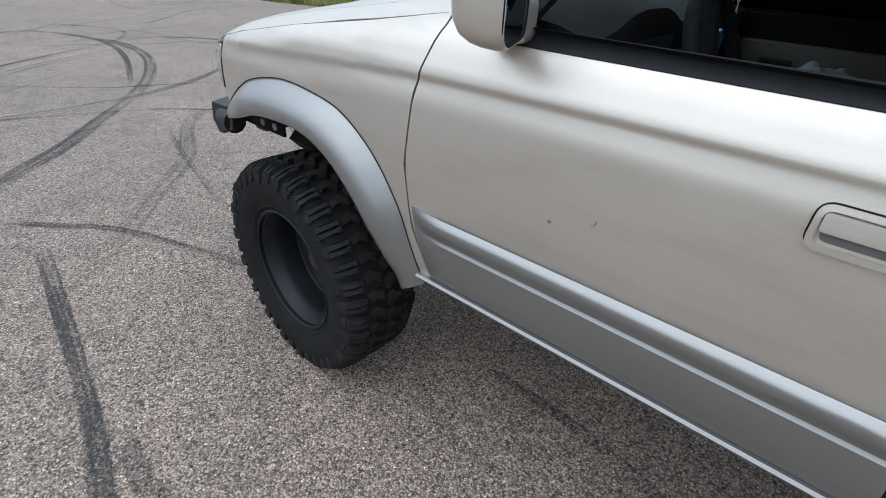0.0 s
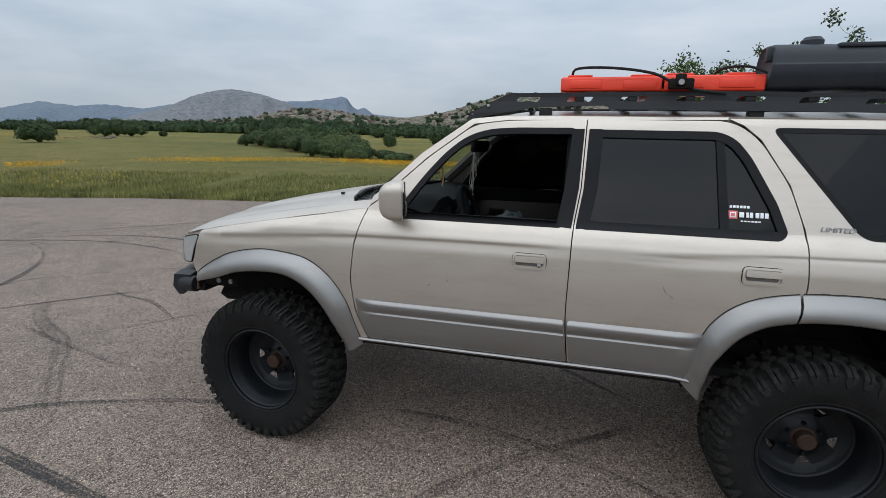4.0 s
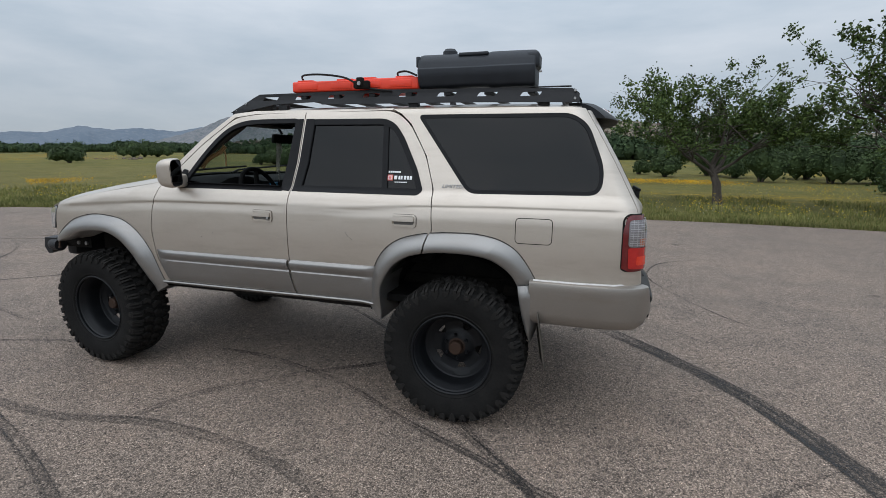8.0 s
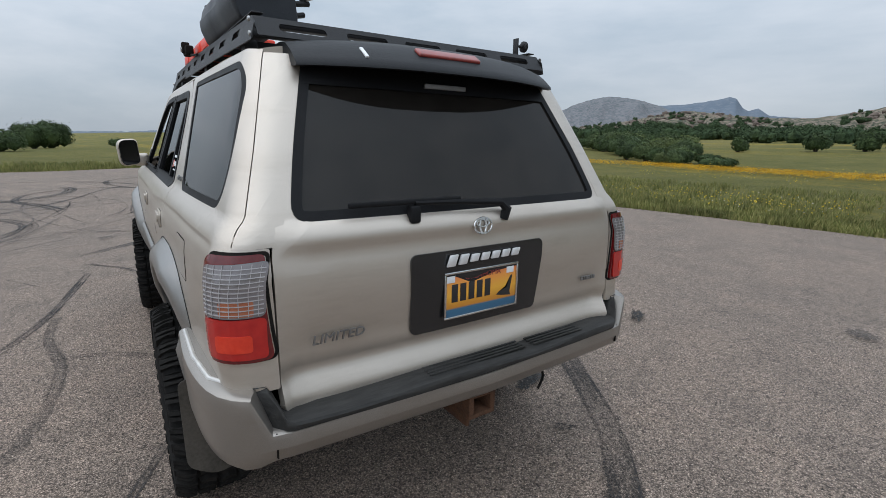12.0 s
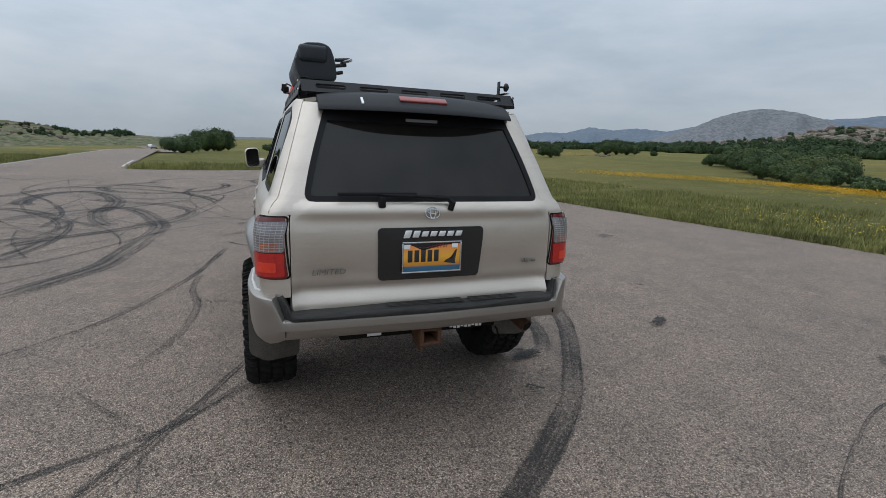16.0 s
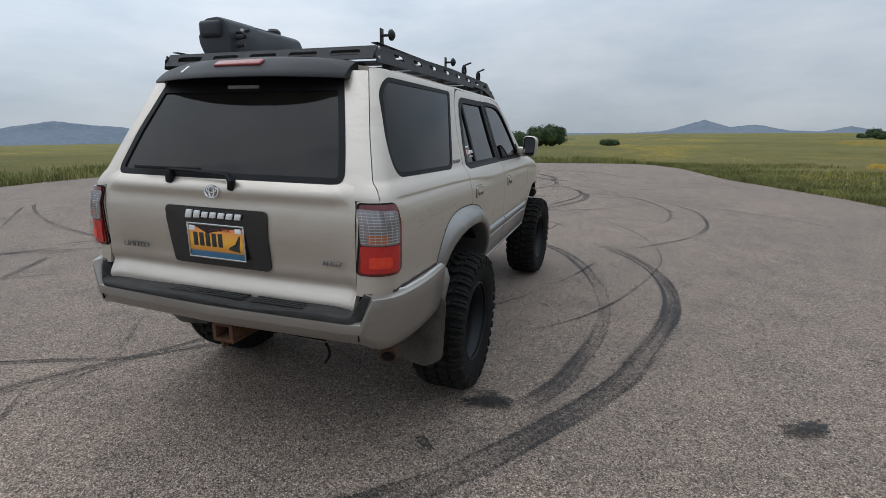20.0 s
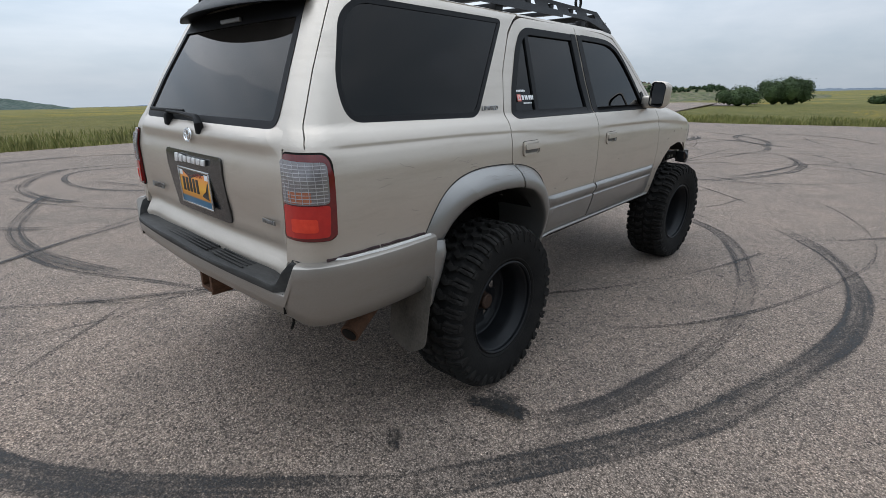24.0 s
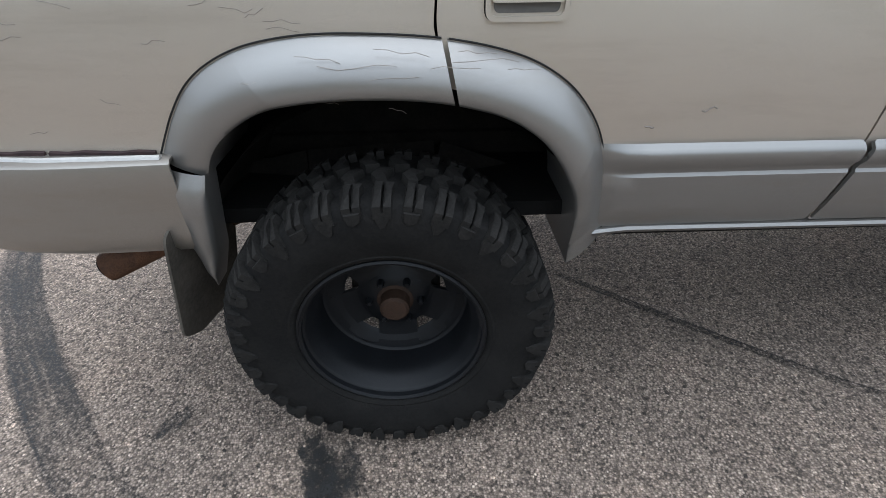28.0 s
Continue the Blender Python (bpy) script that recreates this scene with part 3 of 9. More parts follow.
def ridge(name, skyline, far, depth, material, label, rough=0.05, seed=0.0, fine=0.5, category="mountain"):
    """A hill seen against the sky: (bearing, height above level in degrees) along its crest, at far metres."""
    az = [a for a, _ in skyline]
    el = [e for _, e in skyline]
    lo, hi = az[0], az[-1]
    n = int((hi - lo) / fine) + 1

    def slope(a, s):
        r = far - depth * (1 - s)
        x, y = r * math.cos(radians(a)), r * math.sin(radians(a))
        base = 0.0185 * y - 0.015 * max(0.0, -y - 25) - 4.5 - 0.004 * far
        top = 1.5 + far * math.tan(radians(float(np.interp(a, az, el))))
        top += far * 0.0012 * noise.noise(Vector((a * 1.9, seed, 1.0)))
        h = max(0.0, top - base)
        f = min(s, 1.0)
        z = base + h * (f ** 1.25 if s <= 1 else 1 - (s - 1) * 2.2)
        if 0.05 < s < 0.99:
            z += h * rough * 2.2 * noise.fractal(Vector((a * 0.55, s * 5, seed)), 1.0, 2.0, 4) * math.sin(math.pi * f) ** 0.6
        return x, y, z

    SLOPES[name] = slope
    rows = [[slope(lo + (hi - lo) * k / (n - 1), s) for k in range(n)] for s in (0.0, 0.12, 0.25, 0.38, 0.5, 0.62, 0.74, 0.85, 0.93, 1.0, 1.06, 1.3)]
    bm = lofted(rows)
    bmesh.ops.recalc_face_normals(bm, faces=bm.faces)
    if sum(f.normal.z * f.calc_area() for f in bm.faces) < 0:
        bmesh.ops.reverse_faces(bm, faces=bm.faces)
    ob = part(name, bm, material, None, angle=0)
    return tagged(ob, label, category, kind="structure")


# Distance haze is put into the blue-grey base colours of these two.
M_FAR = hill_material("painted_haze_mountain", (0.112, 0.142, 0.178), (0.140, 0.168, 0.202), (0.168, 0.19, 0.218), 0.004, 0.55)
M_DOME = hill_material("hazed_grey_granite_mountain", (0.100, 0.118, 0.124), (0.138, 0.148, 0.155), (0.195, 0.190, 0.198), 0.006, 0.47, 0.60, (0.075, 0.095, 0.105))
M_KNOLL = hill_material("rocky_scrub_hill", (0.062, 0.076, 0.044), (0.115, 0.105, 0.070), (0.27, 0.205, 0.165), 0.03, 0.47, 0.53, (0.030, 0.046, 0.030))
M_LOWHILL = hill_material("green_rocky_rise", (0.080, 0.095, 0.045), (0.125, 0.125, 0.06), (0.21, 0.165, 0.13), 0.02, 0.54, 0.56, (0.036, 0.050, 0.028))
ridge("far_peak", [(104, 1.8), (109, 2.3), (112.4, 2.6), (113.4, 3.35), (114.1, 3.05), (114.7, 3.4), (115.3, 4.25), (115.9, 4.45), (117, 4.2), (119.6, 3.78), (121.5, 3.72), (124, 3.6), (127, 3.0), (131, 2.0)], 3400, 700, M_FAR, "peak with a notch at its edge, coloured haze blue", 0.05, 1.3, 0.12)
ridge("granite_dome", [(117, 1.0), (119, 2.0), (121, 3.15), (122.5, 3.75), (124, 4.22), (125.5, 4.52), (127.4, 4.70), (129, 4.42), (130.3, 4.1), (131.5, 3.6), (133, 2.85), (135, 2.1), (138, 1.2)], 2300, 700, M_DOME, "grey granite dome mountain, haze in its colour", 0.10, 4.2, 0.12)
ridge("far_range", [(126, 2.0), (130, 2.5), (133, 2.9), (135.5, 2.35), (138.5, 2.6), (141, 2.35), (143.5, 2.6), (146, 1.9), (148.5, 1.9), (151, 1.4), (154, 0.9), (157, 0.5), (159, 0.3)], 3700, 700, M_FAR, "range of low mountains coloured haze blue", 0.06, 7.9, 0.15)
ridge("distant_hills", [(156, 0.2), (158, 0.6), (159.5, 0.95), (161.5, 0.45), (164, 0.5), (166.7, 1.05), (169, 0.8), (171.3, 1.5), (173, 0.95), (175, 0.35), (178, 0.1), (181, 0.05), (186, -0.05)], 3600, 600, M_FAR, "pair of distant hills coloured haze blue", 0.05, 9.1, 0.15)
ridge("southern_hills", [(224, -0.9), (230, -0.4), (233, 0.0), (235, 0.1), (237.5, 0.4), (240, 0.0), (243, -0.7), (248, -1.5), (255, -1.9), (262, -2.0), (274, -2.1), (284, -2.2)], 3600, 600, M_FAR, "low hills along the horizon, coloured haze blue", 0.05, 2.6, 0.2)
# Scrub green shifted bluish: distance haze put into the colour.
M_DARKHILL = hill_material("hazy_dark_scrubby_hill", (0.060, 0.088, 0.078), (0.085, 0.112, 0.092), (0.125, 0.125, 0.115), 0.008, 0.52, 0.5, (0.040, 0.062, 0.052))
ridge("southern_hill", [(257, -2.4), (260, -1.75), (261.5, -1.46), (263.4, -1.08), (265.5, -0.90), (267.5, -1.22), (268.8, -1.6), (269.8, -1.95), (271, -2.4)], 1500, 300, M_DARKHILL, "dark green scrubby hill standing on the plain, bluish with painted haze", 0.08, 3.3, 0.15, "hill")
ridge("rocky_hill", [(40, 1.2), (50, 1.9), (60, 2.3), (70, 2.8), (80, 3.6), (85, 4.1), (88, 4.4), (90.8, 4.75), (93.5, 5.2), (96, 5.35), (97.8, 4.95), (99, 4.65), (101, 4.1), (103, 3.35), (106, 2.7), (108.5, 2.35), (112, 2.45), (115, 2.7), (118.6, 3.15), (121, 3.05), (123, 2.5), (126, 1.9), (130, 1.4), (136, 1.1)], 420, 210, M_KNOLL, "rocky hill scattered with boulders and dark scrub", 0.10, 5.5, 0.4, "hill")
ridge("western_rise", [(184, -0.6), (190, -0.3), (193, -0.15), (197.5, 0.05), (199.7, 0.4), (203, 0.75), (206, 0.6), (210, 0.15), (214, -0.3), (220, -0.7), (228, -1.0)], 420, 200, M_LOWHILL, "low green rise with bare rock", 0.06, 8.8, 0.4, "hill")


# ---- planting ----
def leaf_material(name, a, b, rough=0.6):
    m, nt, nodes, links, bs = node_mat(name)
    geo = nodes.new("ShaderNodeNewGeometry")
    r = ramp_node(nodes, [(0.0, a), (1.0, b)])
    links.new(geo.outputs["Random Per Island"], r.inputs["Fac"])
    n = noise_node(nodes, links, 0.9, 3, 0.6)
    r2 = ramp_node(nodes, [(0.3, (0.58, 0.58, 0.6)), (0.7, (1.45, 1.42, 1.3))])
    links.new(n.outputs["Fac"], r2.inputs["Fac"])
    mx = mix_node(nodes, links, r.outputs["Color"], r2.outputs["Color"], 1.0, "MULTIPLY")
    links.new(mx.outputs["Color"], bs.inputs["Base Color"])
    bs.inputs["Roughness"].default_value = rough
    bs.inputs["Specular IOR Level"].default_value = 0.12
    return m


M_LEAF = leaf_material("elm_leaves", (0.036, 0.062, 0.020), (0.095, 0.135, 0.042))
M_BUSHLEAF = leaf_material("thicket_leaves", (0.056, 0.082, 0.036), (0.084, 0.116, 0.048))
M_DARKLEAF = leaf_material("oak_leaves", (0.038, 0.062, 0.027), (0.062, 0.092, 0.038))
M_OLIVELEAF = leaf_material("olive_shrub_leaves", (0.080, 0.106, 0.040), (0.112, 0.140, 0.054))
M_WOODS = leaf_material("dark_wood_leaves", (0.036, 0.060, 0.032), (0.056, 0.084, 0.042), 0.95)
M_GRASS = leaf_material("roadside_grass", (0.098, 0.118, 0.034), (0.255, 0.240, 0.098), 0.7)
M_FLOWER = leaf_material("yellow_petals", (0.52, 0.36, 0.02), (0.74, 0.56, 0.07), 0.6)
M_PALEFLOWER = leaf_material("pale_seed_heads", (0.45, 0.42, 0.32), (0.62, 0.60, 0.50), 0.7)
M_BARK = plain("grey_brown_bark", (0.035, 0.028, 0.022), (0.095, 0.078, 0.062), 14, 0.95, 0, 0.8, 50, stretch=(1, 1, 0.25))


def cards(points, size, rng, flat=0.0, long=1.0):
    """Small four-cornered leaves at points, turned at random."""
    n = len(points)
    p = np.asarray(points, float)
    u = rng.normal(size=(n, 3))
    u[:, 2] *= (1 - flat)
    u /= np.linalg.norm(u, axis=1, keepdims=True)
    w = rng.normal(size=(n, 3))
    v = np.cross(u, w)
    v /= np.linalg.norm(v, axis=1, keepdims=True) + 1e-9
    s = size * rng.uniform(0.6, 1.25, (n, 1))
    a, b = u * s * long, v * s * 0.62
    bend = np.cross(u, v) * s * 0.25
    verts = np.stack([p - a, p + b + bend, p + a, p - b + bend], 1).reshape(-1, 3)
    faces = np.arange(4 * n).reshape(n, 4)
    return verts, faces


def mesh_part(name, verts, faces, material, parent, label="", smooth=False):
    me = bpy.data.meshes.new(name)
    me.from_pydata([tuple(v) for v in verts], [], [tuple(f) for f in faces])
    me.materials.append(material)
    if smooth:
        me.shade_smooth()
    ob = new(name, me)
    if parent is not None:
        ob.parent = parent
        ob.matrix_parent_inverse = parent.matrix_world.inverted()
    if label:
        ob["label"] = label
    return ob


def grow_tree(place, height, wide, seed, lean=(0, 0), leaves=9000, leaf=0.075):
    """An open-crowned elm: forked trunk, wide crooked limbs, twigs with separate leaves."""
    rng = np.random.default_rng(seed)
    tree = thing("tree", "broad open-crowned elm with a short dark trunk in the meadow", "tree", place, "elms by the lot")
    base = Vector(place)
    bm = fresh()
    tips = []
    spread = 1.5

    def limb(start, way, length, radius, level):
        pts, rad = [start.copy()], [radius]
        d = way.normalized()
        steps = 6 if level < 2 else 4
        for k in range(steps):
            d = (d + Vector(rng.normal(size=3)) * (0.12 + 0.06 * level) + Vector((0, 0, 0.05 if level else 0.02))).normalized()
            pts.append(pts[-1] + d * length / steps)
            rad.append(radius * (1 - 0.62 * (k + 1) / steps))
        add_tube(bm, pts, rad, 8 if level < 2 else 5)
        if level >= 3:
            for p in pts[1:]:
                tips.append((p, d))
            return
        kids = (6, 5, 5)[level]
        for c in range(kids):
            at = (0.62 if level == 0 else 0.35) + (0.38 if level == 0 else 0.65) * (c + rng.uniform(0.1, 0.9)) / kids
            i = min(int(at * steps), steps - 1)
            p = pts[i].lerp(pts[i + 1], at * steps - i)
            turn = rng.uniform(0, math.tau)
            out = Vector((math.cos(turn) * spread, math.sin(turn) * spread, rng.uniform(0.5, 1.6) if level == 0 else rng.uniform(0.0, 0.9)))
            limb(p, (d * 0.55 + out.normalized() * (0.9 if level else 1.0)), length * rng.uniform(0.66, 0.95) * (1.5 if level == 0 else 1.0), rad[i] * 0.66, level + 1)
    trunk_d = Vector((lean[0], lean[1], 1.0))
    limb(base - Vector((0, 0, 0.1)), trunk_d, height * 0.36, height * 0.034, 0)
    # bring the crown to its height and width
    top = max(p.z - base.z for p, d in tips) + 0.15
    reach = sorted(math.hypot(p.x - base.x, p.y - base.y) for p, d in tips)[int(len(tips) * 0.93)]
    kz, kr = height / top, wide / reach

    def fit_size(p):
        return Vector((base.x + (p.x - base.x) * kr, base.y + (p.y - base.y) * kr, base.z + (p.z - base.z) * kz))

    for v in bm.verts:
        c = fit_size(v.co)
        v.co = c if v.co.z - base.z > height * 0.12 else Vector((base.x + (v.co.x - base.x), base.y + (v.co.y - base.y), c.z))
    tips = [(fit_size(p), d) for p, d in tips]
    bmesh.ops.recalc_face_normals(bm, faces=bm.faces)
    part("trunk", bm, M_BARK, tree, "dark forked trunk and crooked limbs")
    pts = []
    per = max(4, int(1.25 * leaves) // max(1, len(tips)))
    for p, d in tips:
        if noise.noise(p * 1.1 + Vector((seed, 0, 0))) < -0.02:
            continue
        for _ in range(per):
            q = p + Vector(rng.normal(size=3)) * 0.12 + d * rng.uniform(0, 0.2)
            pts.append(tuple(q))
    v, f = cards(pts, leaf, rng)
    crown = mesh_part("crown", v, f, M_LEAF, tree)
    crown["kind"] = "stuff"
    return tree


grow_tree((7.7, 15.4, land(7.7, 15.4)), 5.3, 3.5, 11, (-0.04, 0.02), 30000, 0.060)
grow_tree((12.4, 13.2, land(12.4, 13.2)), 5.8, 4.8, 23, (0.10, 0.0), 40000, 0.060)


ICO = [(0, 0, 1), (0, 0, -1)] + [(0.894 * math.cos(k * math.tau / 5 + (0.628 if h < 0 else 0)), 0.894 * math.sin(k * math.tau / 5 + (0.628 if h < 0 else 0)), h) for h in (0.447, -0.447) for k in range(5)]
ICO_F = [(0, 2 + k, 2 + (k + 1) % 5) for k in range(5)] + [(1, 7 + (k + 1) % 5, 7 + k) for k in range(5)] + [(2 + k, 7 + k, 2 + (k + 1) % 5) for k in range(5)] + [(7 + k, 7 + (k + 1) % 5, 2 + (k + 1) % 5) for k in range(5)]


def crown_shell(rng, place, wide, tall, lobes, per, leaf):
    """Leaves laid over the rounded lobes of a crown, thinner towards the ground, with a ragged edge."""
    P, N, hearts = [], [], []
    for k in range(lobes):
        a, t = rng.uniform(0, math.tau), (0.0 if k == 0 else rng.uniform(0.35, 0.75))
        rad = rng.uniform(0.34, 0.52) if k else 0.62
        up = rng.uniform(0.30, 0.66) if k else 0.48
        c = np.array([math.cos(a) * t * wide, math.sin(a) * t * wide, up * tall])
        n = rng.normal(size=(per, 3))
        n /= np.linalg.norm(n, axis=1, keepdims=True)
        n[:, 2] = np.where(n[:, 2] < -0.55, -n[:, 2], n[:, 2])
        swell = rng.uniform(0.78, 1.0, (per, 1)) + 0.07 * rng.normal(size=(per, 1)) ** 2 * rng.integers(0, 2, (per, 1))
        P.append(c + n * swell * np.array([rad * wide, rad * wide, rad * tall * 0.95]))
        N.append(n)
        hearts.append((c, np.array([rad * wide, rad * wide, rad * tall])))
    P, N = np.concatenate(P), np.concatenate(N)
    P[:, 2] = np.maximum(P[:, 2], rng.uniform(0.0, 0.12, len(P)) * tall)
    N = N + 0.35 * rng.normal(size=N.shape)
    N /= np.linalg.norm(N, axis=1, keepdims=True)
    u = np.cross(N, rng.normal(size=N.shape))
    u /= np.linalg.norm(u, axis=1, keepdims=True) + 1e-9
    v = np.cross(N, u)
    s = leaf * rng.uniform(0.55, 1.25, (len(P), 1))
    P = P + np.array(place)
    bend = N * s * 0.25
    verts = np.stack([P - u * s, P + v * s * 0.66 + bend, P + u * s, P - v * s * 0.66 + bend], 1).reshape(-1, 3)
    faces = [tuple(f) for f in np.arange(4 * len(P)).reshape(len(P), 4)]
    # dense heart of each lobe
    for c, size in hearts:
        m = len(verts)
        verts = np.concatenate([verts, np.array(ICO) * rng.uniform(0.68, 0.84, (12, 1)) * size + c + np.array(place)])
        faces += [tuple(k + m for k in f) for f in ICO_F]
    return verts, faces


def bush(place, wide, tall, seed, lobes=7, per=420, leaf=0.075, label="round dark green bush in the meadow", material=None, name="bush"):
    rng = np.random.default_rng(seed)
    b = thing(name, label, "bush", place, "meadow bushes")
    v, f = crown_shell(rng, place, wide, tall, lobes, per, leaf)
    o = mesh_part("foliage", v, f, material or M_DARKLEAF, b)
    o["kind"] = "stuff"
    bm = fresh()
    p = Vector(place)
    for k in range(5):
        a = k * 1.3 + seed
        add_tube(bm, [p + Vector((math.cos(a) * 0.08, math.sin(a) * 0.08, -0.1)), p + Vector((math.cos(a) * wide * 0.25, math.sin(a) * wide * 0.25, tall * 0.35)), p + Vector((math.cos(a) * wide * 0.5, math.sin(a) * wide * 0.5, tall * 0.62))], [0.06, 0.04, 0.015], 5)
    part("stems", bm, M_BARK, b)
    return b


def polar(a, r):
    x, y = r * math.cos(radians(a)), r * math.sin(radians(a))
    return (x, y, land(x, y))


# thicket north-west of the lot: low shrubs at its near end, rising to small oaks
rng = np.random.default_rng(5)
TINTS = (M_BUSHLEAF, M_OLIVELEAF, M_DARKLEAF, M_BUSHLEAF, M_DARKLEAF)
for k in range(40):
    t = (k + rng.uniform(-0.5, 0.5)) / 40
    back = rng.uniform(0, 1) * (2.0 + 7.0 * min(1.0, 2.2 * t))
    x, y = -13.0 - 23.0 * t + back * 0.5, 26.8 + 19.0 * t + back * 0.8
    tall = (0.65 + 0.85 * min(1.0, 1.8 * t) + 0.03 * back) * rng.uniform(0.75, 1.2)
    bush((x, y, land(x, y)), tall * rng.uniform(0.85, 1.25), tall, 100 + k, 7, 420 if t > 0.3 else 560, 0.085 if t > 0.3 else 0.07, "leafy green thicket shrub at the meadow's edge", TINTS[k % 5])
for a, r, wide, tall in ((190.0, 48, 1.9, 1.7), (187.2, 60, 2.2, 2.5), (185.9, 63, 2.4, 2.6)):
    bush(polar(a, r), wide, tall, int(a * 10), 9, 480, 0.09, "dark rounded oak bush behind a grassy mound", M_DARKLEAF)
# single bushes and small oaks about the meadow: bearing, distance, half width, height
for a, r, wide, tall in ((145.2, 62, 1.7, 1.7), (139.6, 92, 2.2, 2.4), (137.4, 97, 2.2, 2.2), (138.6, 99, 2.4, 2.9), (134.5, 100, 0.7, 0.8), (110.2, 52, 0.9, 1.3), (108.5, 30, 1.0, 0.55), (110.5, 33, 0.9, 0.6),
                         (79.5, 39.4, 0.75, 1.1), (82.4, 31.6, 0.55, 0.95), (76.3, 37, 1.1, 1.6), (72.5, 40, 1.5, 2.2), (69.6, 38, 1.2, 1.9), (66.5, 34.5, 1.3, 2.3), (63.5, 39, 1.7, 2.9), (61.0, 35.5, 1.5, 2.6), (57.8, 36.5, 1.5, 2.3), (54.0, 38, 1.6, 2.6),
                         (49.5, 36, 1.9, 2.2), (47.0, 38, 1.6, 1.9), (54.6, 28.5, 0.7, 0.7), (52.6, 30, 0.9, 0.6), (44.0, 41, 1.9, 2.4), (89.5, 60, 1.6, 2.3), (92.5, 66, 1.8, 2.6), (96.5, 63, 1.5, 2.2), (100.5, 58, 1.3, 1.9), (104, 56, 1.2, 1.7), (86.0, 52, 1.3, 1.9), (179.6, 120, 2.1, 1.7), (156, 140, 2.1, 1.7), (209.5, 41, 0.42, 0.4)):
    bush(polar(a, r), wide, tall, int(a * 7 + r), 7, 380, 0.06 + 0.0009 * r)


# wooded belts, too many trees to count
def woods(name, spans, seed, label, on=None):
    """Rounded oaks strewn over (bearing from, to, distance from, to, count, height from, to)."""
    rng = np.random.default_rng(seed)
    vs, fs, base = [], [], 0
    for a0, a1, r0, r1, count, h0, h1 in spans:
        for _ in range(count):
            a, r = rng.uniform(a0, a1), rng.uniform(r0, r1)
            x, y, z = SLOPES[on](a, r) if on else polar(a, r)
            clump = noise.noise(Vector((x * 0.03, y * 0.03, seed)))
            if clump < (-0.15 if on else -0.35):
                continue
            h = rng.uniform(h0, h1) * (0.9 + 0.4 * clump)
            v, f = crown_shell(rng, (x, y, z - 0.15 * h), h * rng.uniform(0.6, 0.95), h, 5, 46, h * 0.085)
            vs.append(v)
            fs += [tuple(k + base for k in g) for g in f]
            base += len(v)
    ob = mesh_part(name, np.concatenate(vs), fs, M_WOODS, None)
    return tagged(ob, label, "woods", kind="stuff")


woods("woodland", [(84, 112, 110, 170, 230, 2.6, 4.0), (106, 134, 145, 215, 430, 2.8, 4.2), (126, 150, 165, 230, 300, 2.6, 3.8), (149, 158, 180, 240, 60, 2.0, 3.2), (44, 90, 70, 150, 330, 2.8, 4.6)], 3, "belt of dark green oaks across the plain")
woods("hill_scrub", [(193, 199, 0.75, 0.98, 40, 2.0, 3.6), (199, 212, 0.45, 0.9, 60, 1.6, 3.4), (192.5, 195.2, 0.95, 1.0, 14, 3.4, 5.0)], 8, "dark scrub scattered up the western rise", "western_rise")
woods("hillside_trees", [(44, 108, 0.02, 0.45, 420, 3.0, 5.2), (60, 106, 0.4, 0.98, 330, 1.8, 4.0), (108, 136, 0.05, 0.55, 330, 3.0, 4.6), (110, 134, 0.6, 0.99, 140, 1.4, 3.2)], 12, "dark green trees climbing the rocky hill", "rocky_hill")


# bare boulders along the hills
M_BOULDER = plain("pinkish_granite", (0.085, 0.066, 0.055), (0.20, 0.158, 0.132), 0.35, 0.95, 0, 0.6, 2.0, spec=0.1)


def boulders(name, spans, seed, label, on):
    """Lumps of rock in clusters over (bearing from, to, height up the slope from, to, count, size from, to)."""
    rng = np.random.default_rng(seed)
    vs, fs = [], []
    for a0, a1, s0, s1, count, d0, d1 in spans:
        for _ in range(count):
            a, s = rng.uniform(a0, a1), rng.uniform(s0, s1)
            x, y, z = SLOPES[on](a, s) if on else polar(a, s)
            if noise.noise(Vector((x * 0.045, y * 0.045, seed))) < 0.0:
                continue
            d = rng.uniform(d0, d1) * rng.uniform(0.5, 1.2)
            v = np.array(ICO) * rng.uniform(0.7, 1.2, (12, 1)) * d * np.array([rng.uniform(0.8, 1.6), rng.uniform(0.8, 1.6), rng.uniform(0.5, 0.9)])
            fs += [tuple(i + 12 * len(vs) for i in f) for f in ICO_F]
            vs.append(v + np.array([x, y, z + 0.15 * d]))
    ob = mesh_part(name, np.concatenate(vs), fs, M_BOULDER, None)
    return tagged(ob, label, "boulders", kind="stuff")


boulders("hill_boulders", [(80, 106, 0.35, 1.0, 480, 0.8, 2.6), (112, 123.5, 0.55, 1.0, 420, 0.8, 2.2), (124, 136, 0.6, 1.0, 200, 0.8, 2.0)], 21, "pinkish granite boulders strewn over the rocky hill", "rocky_hill")
boulders("rise_boulders", [(198, 211, 0.55, 1.0, 300, 0.6, 1.8)], 22, "weathered boulders along the top of the western rise", "western_rise")
boulders("meadow_rocks", [(139, 143, 62, 84, 60, 0.15, 0.45)], 23, "pale rocks lying in the meadow", None)


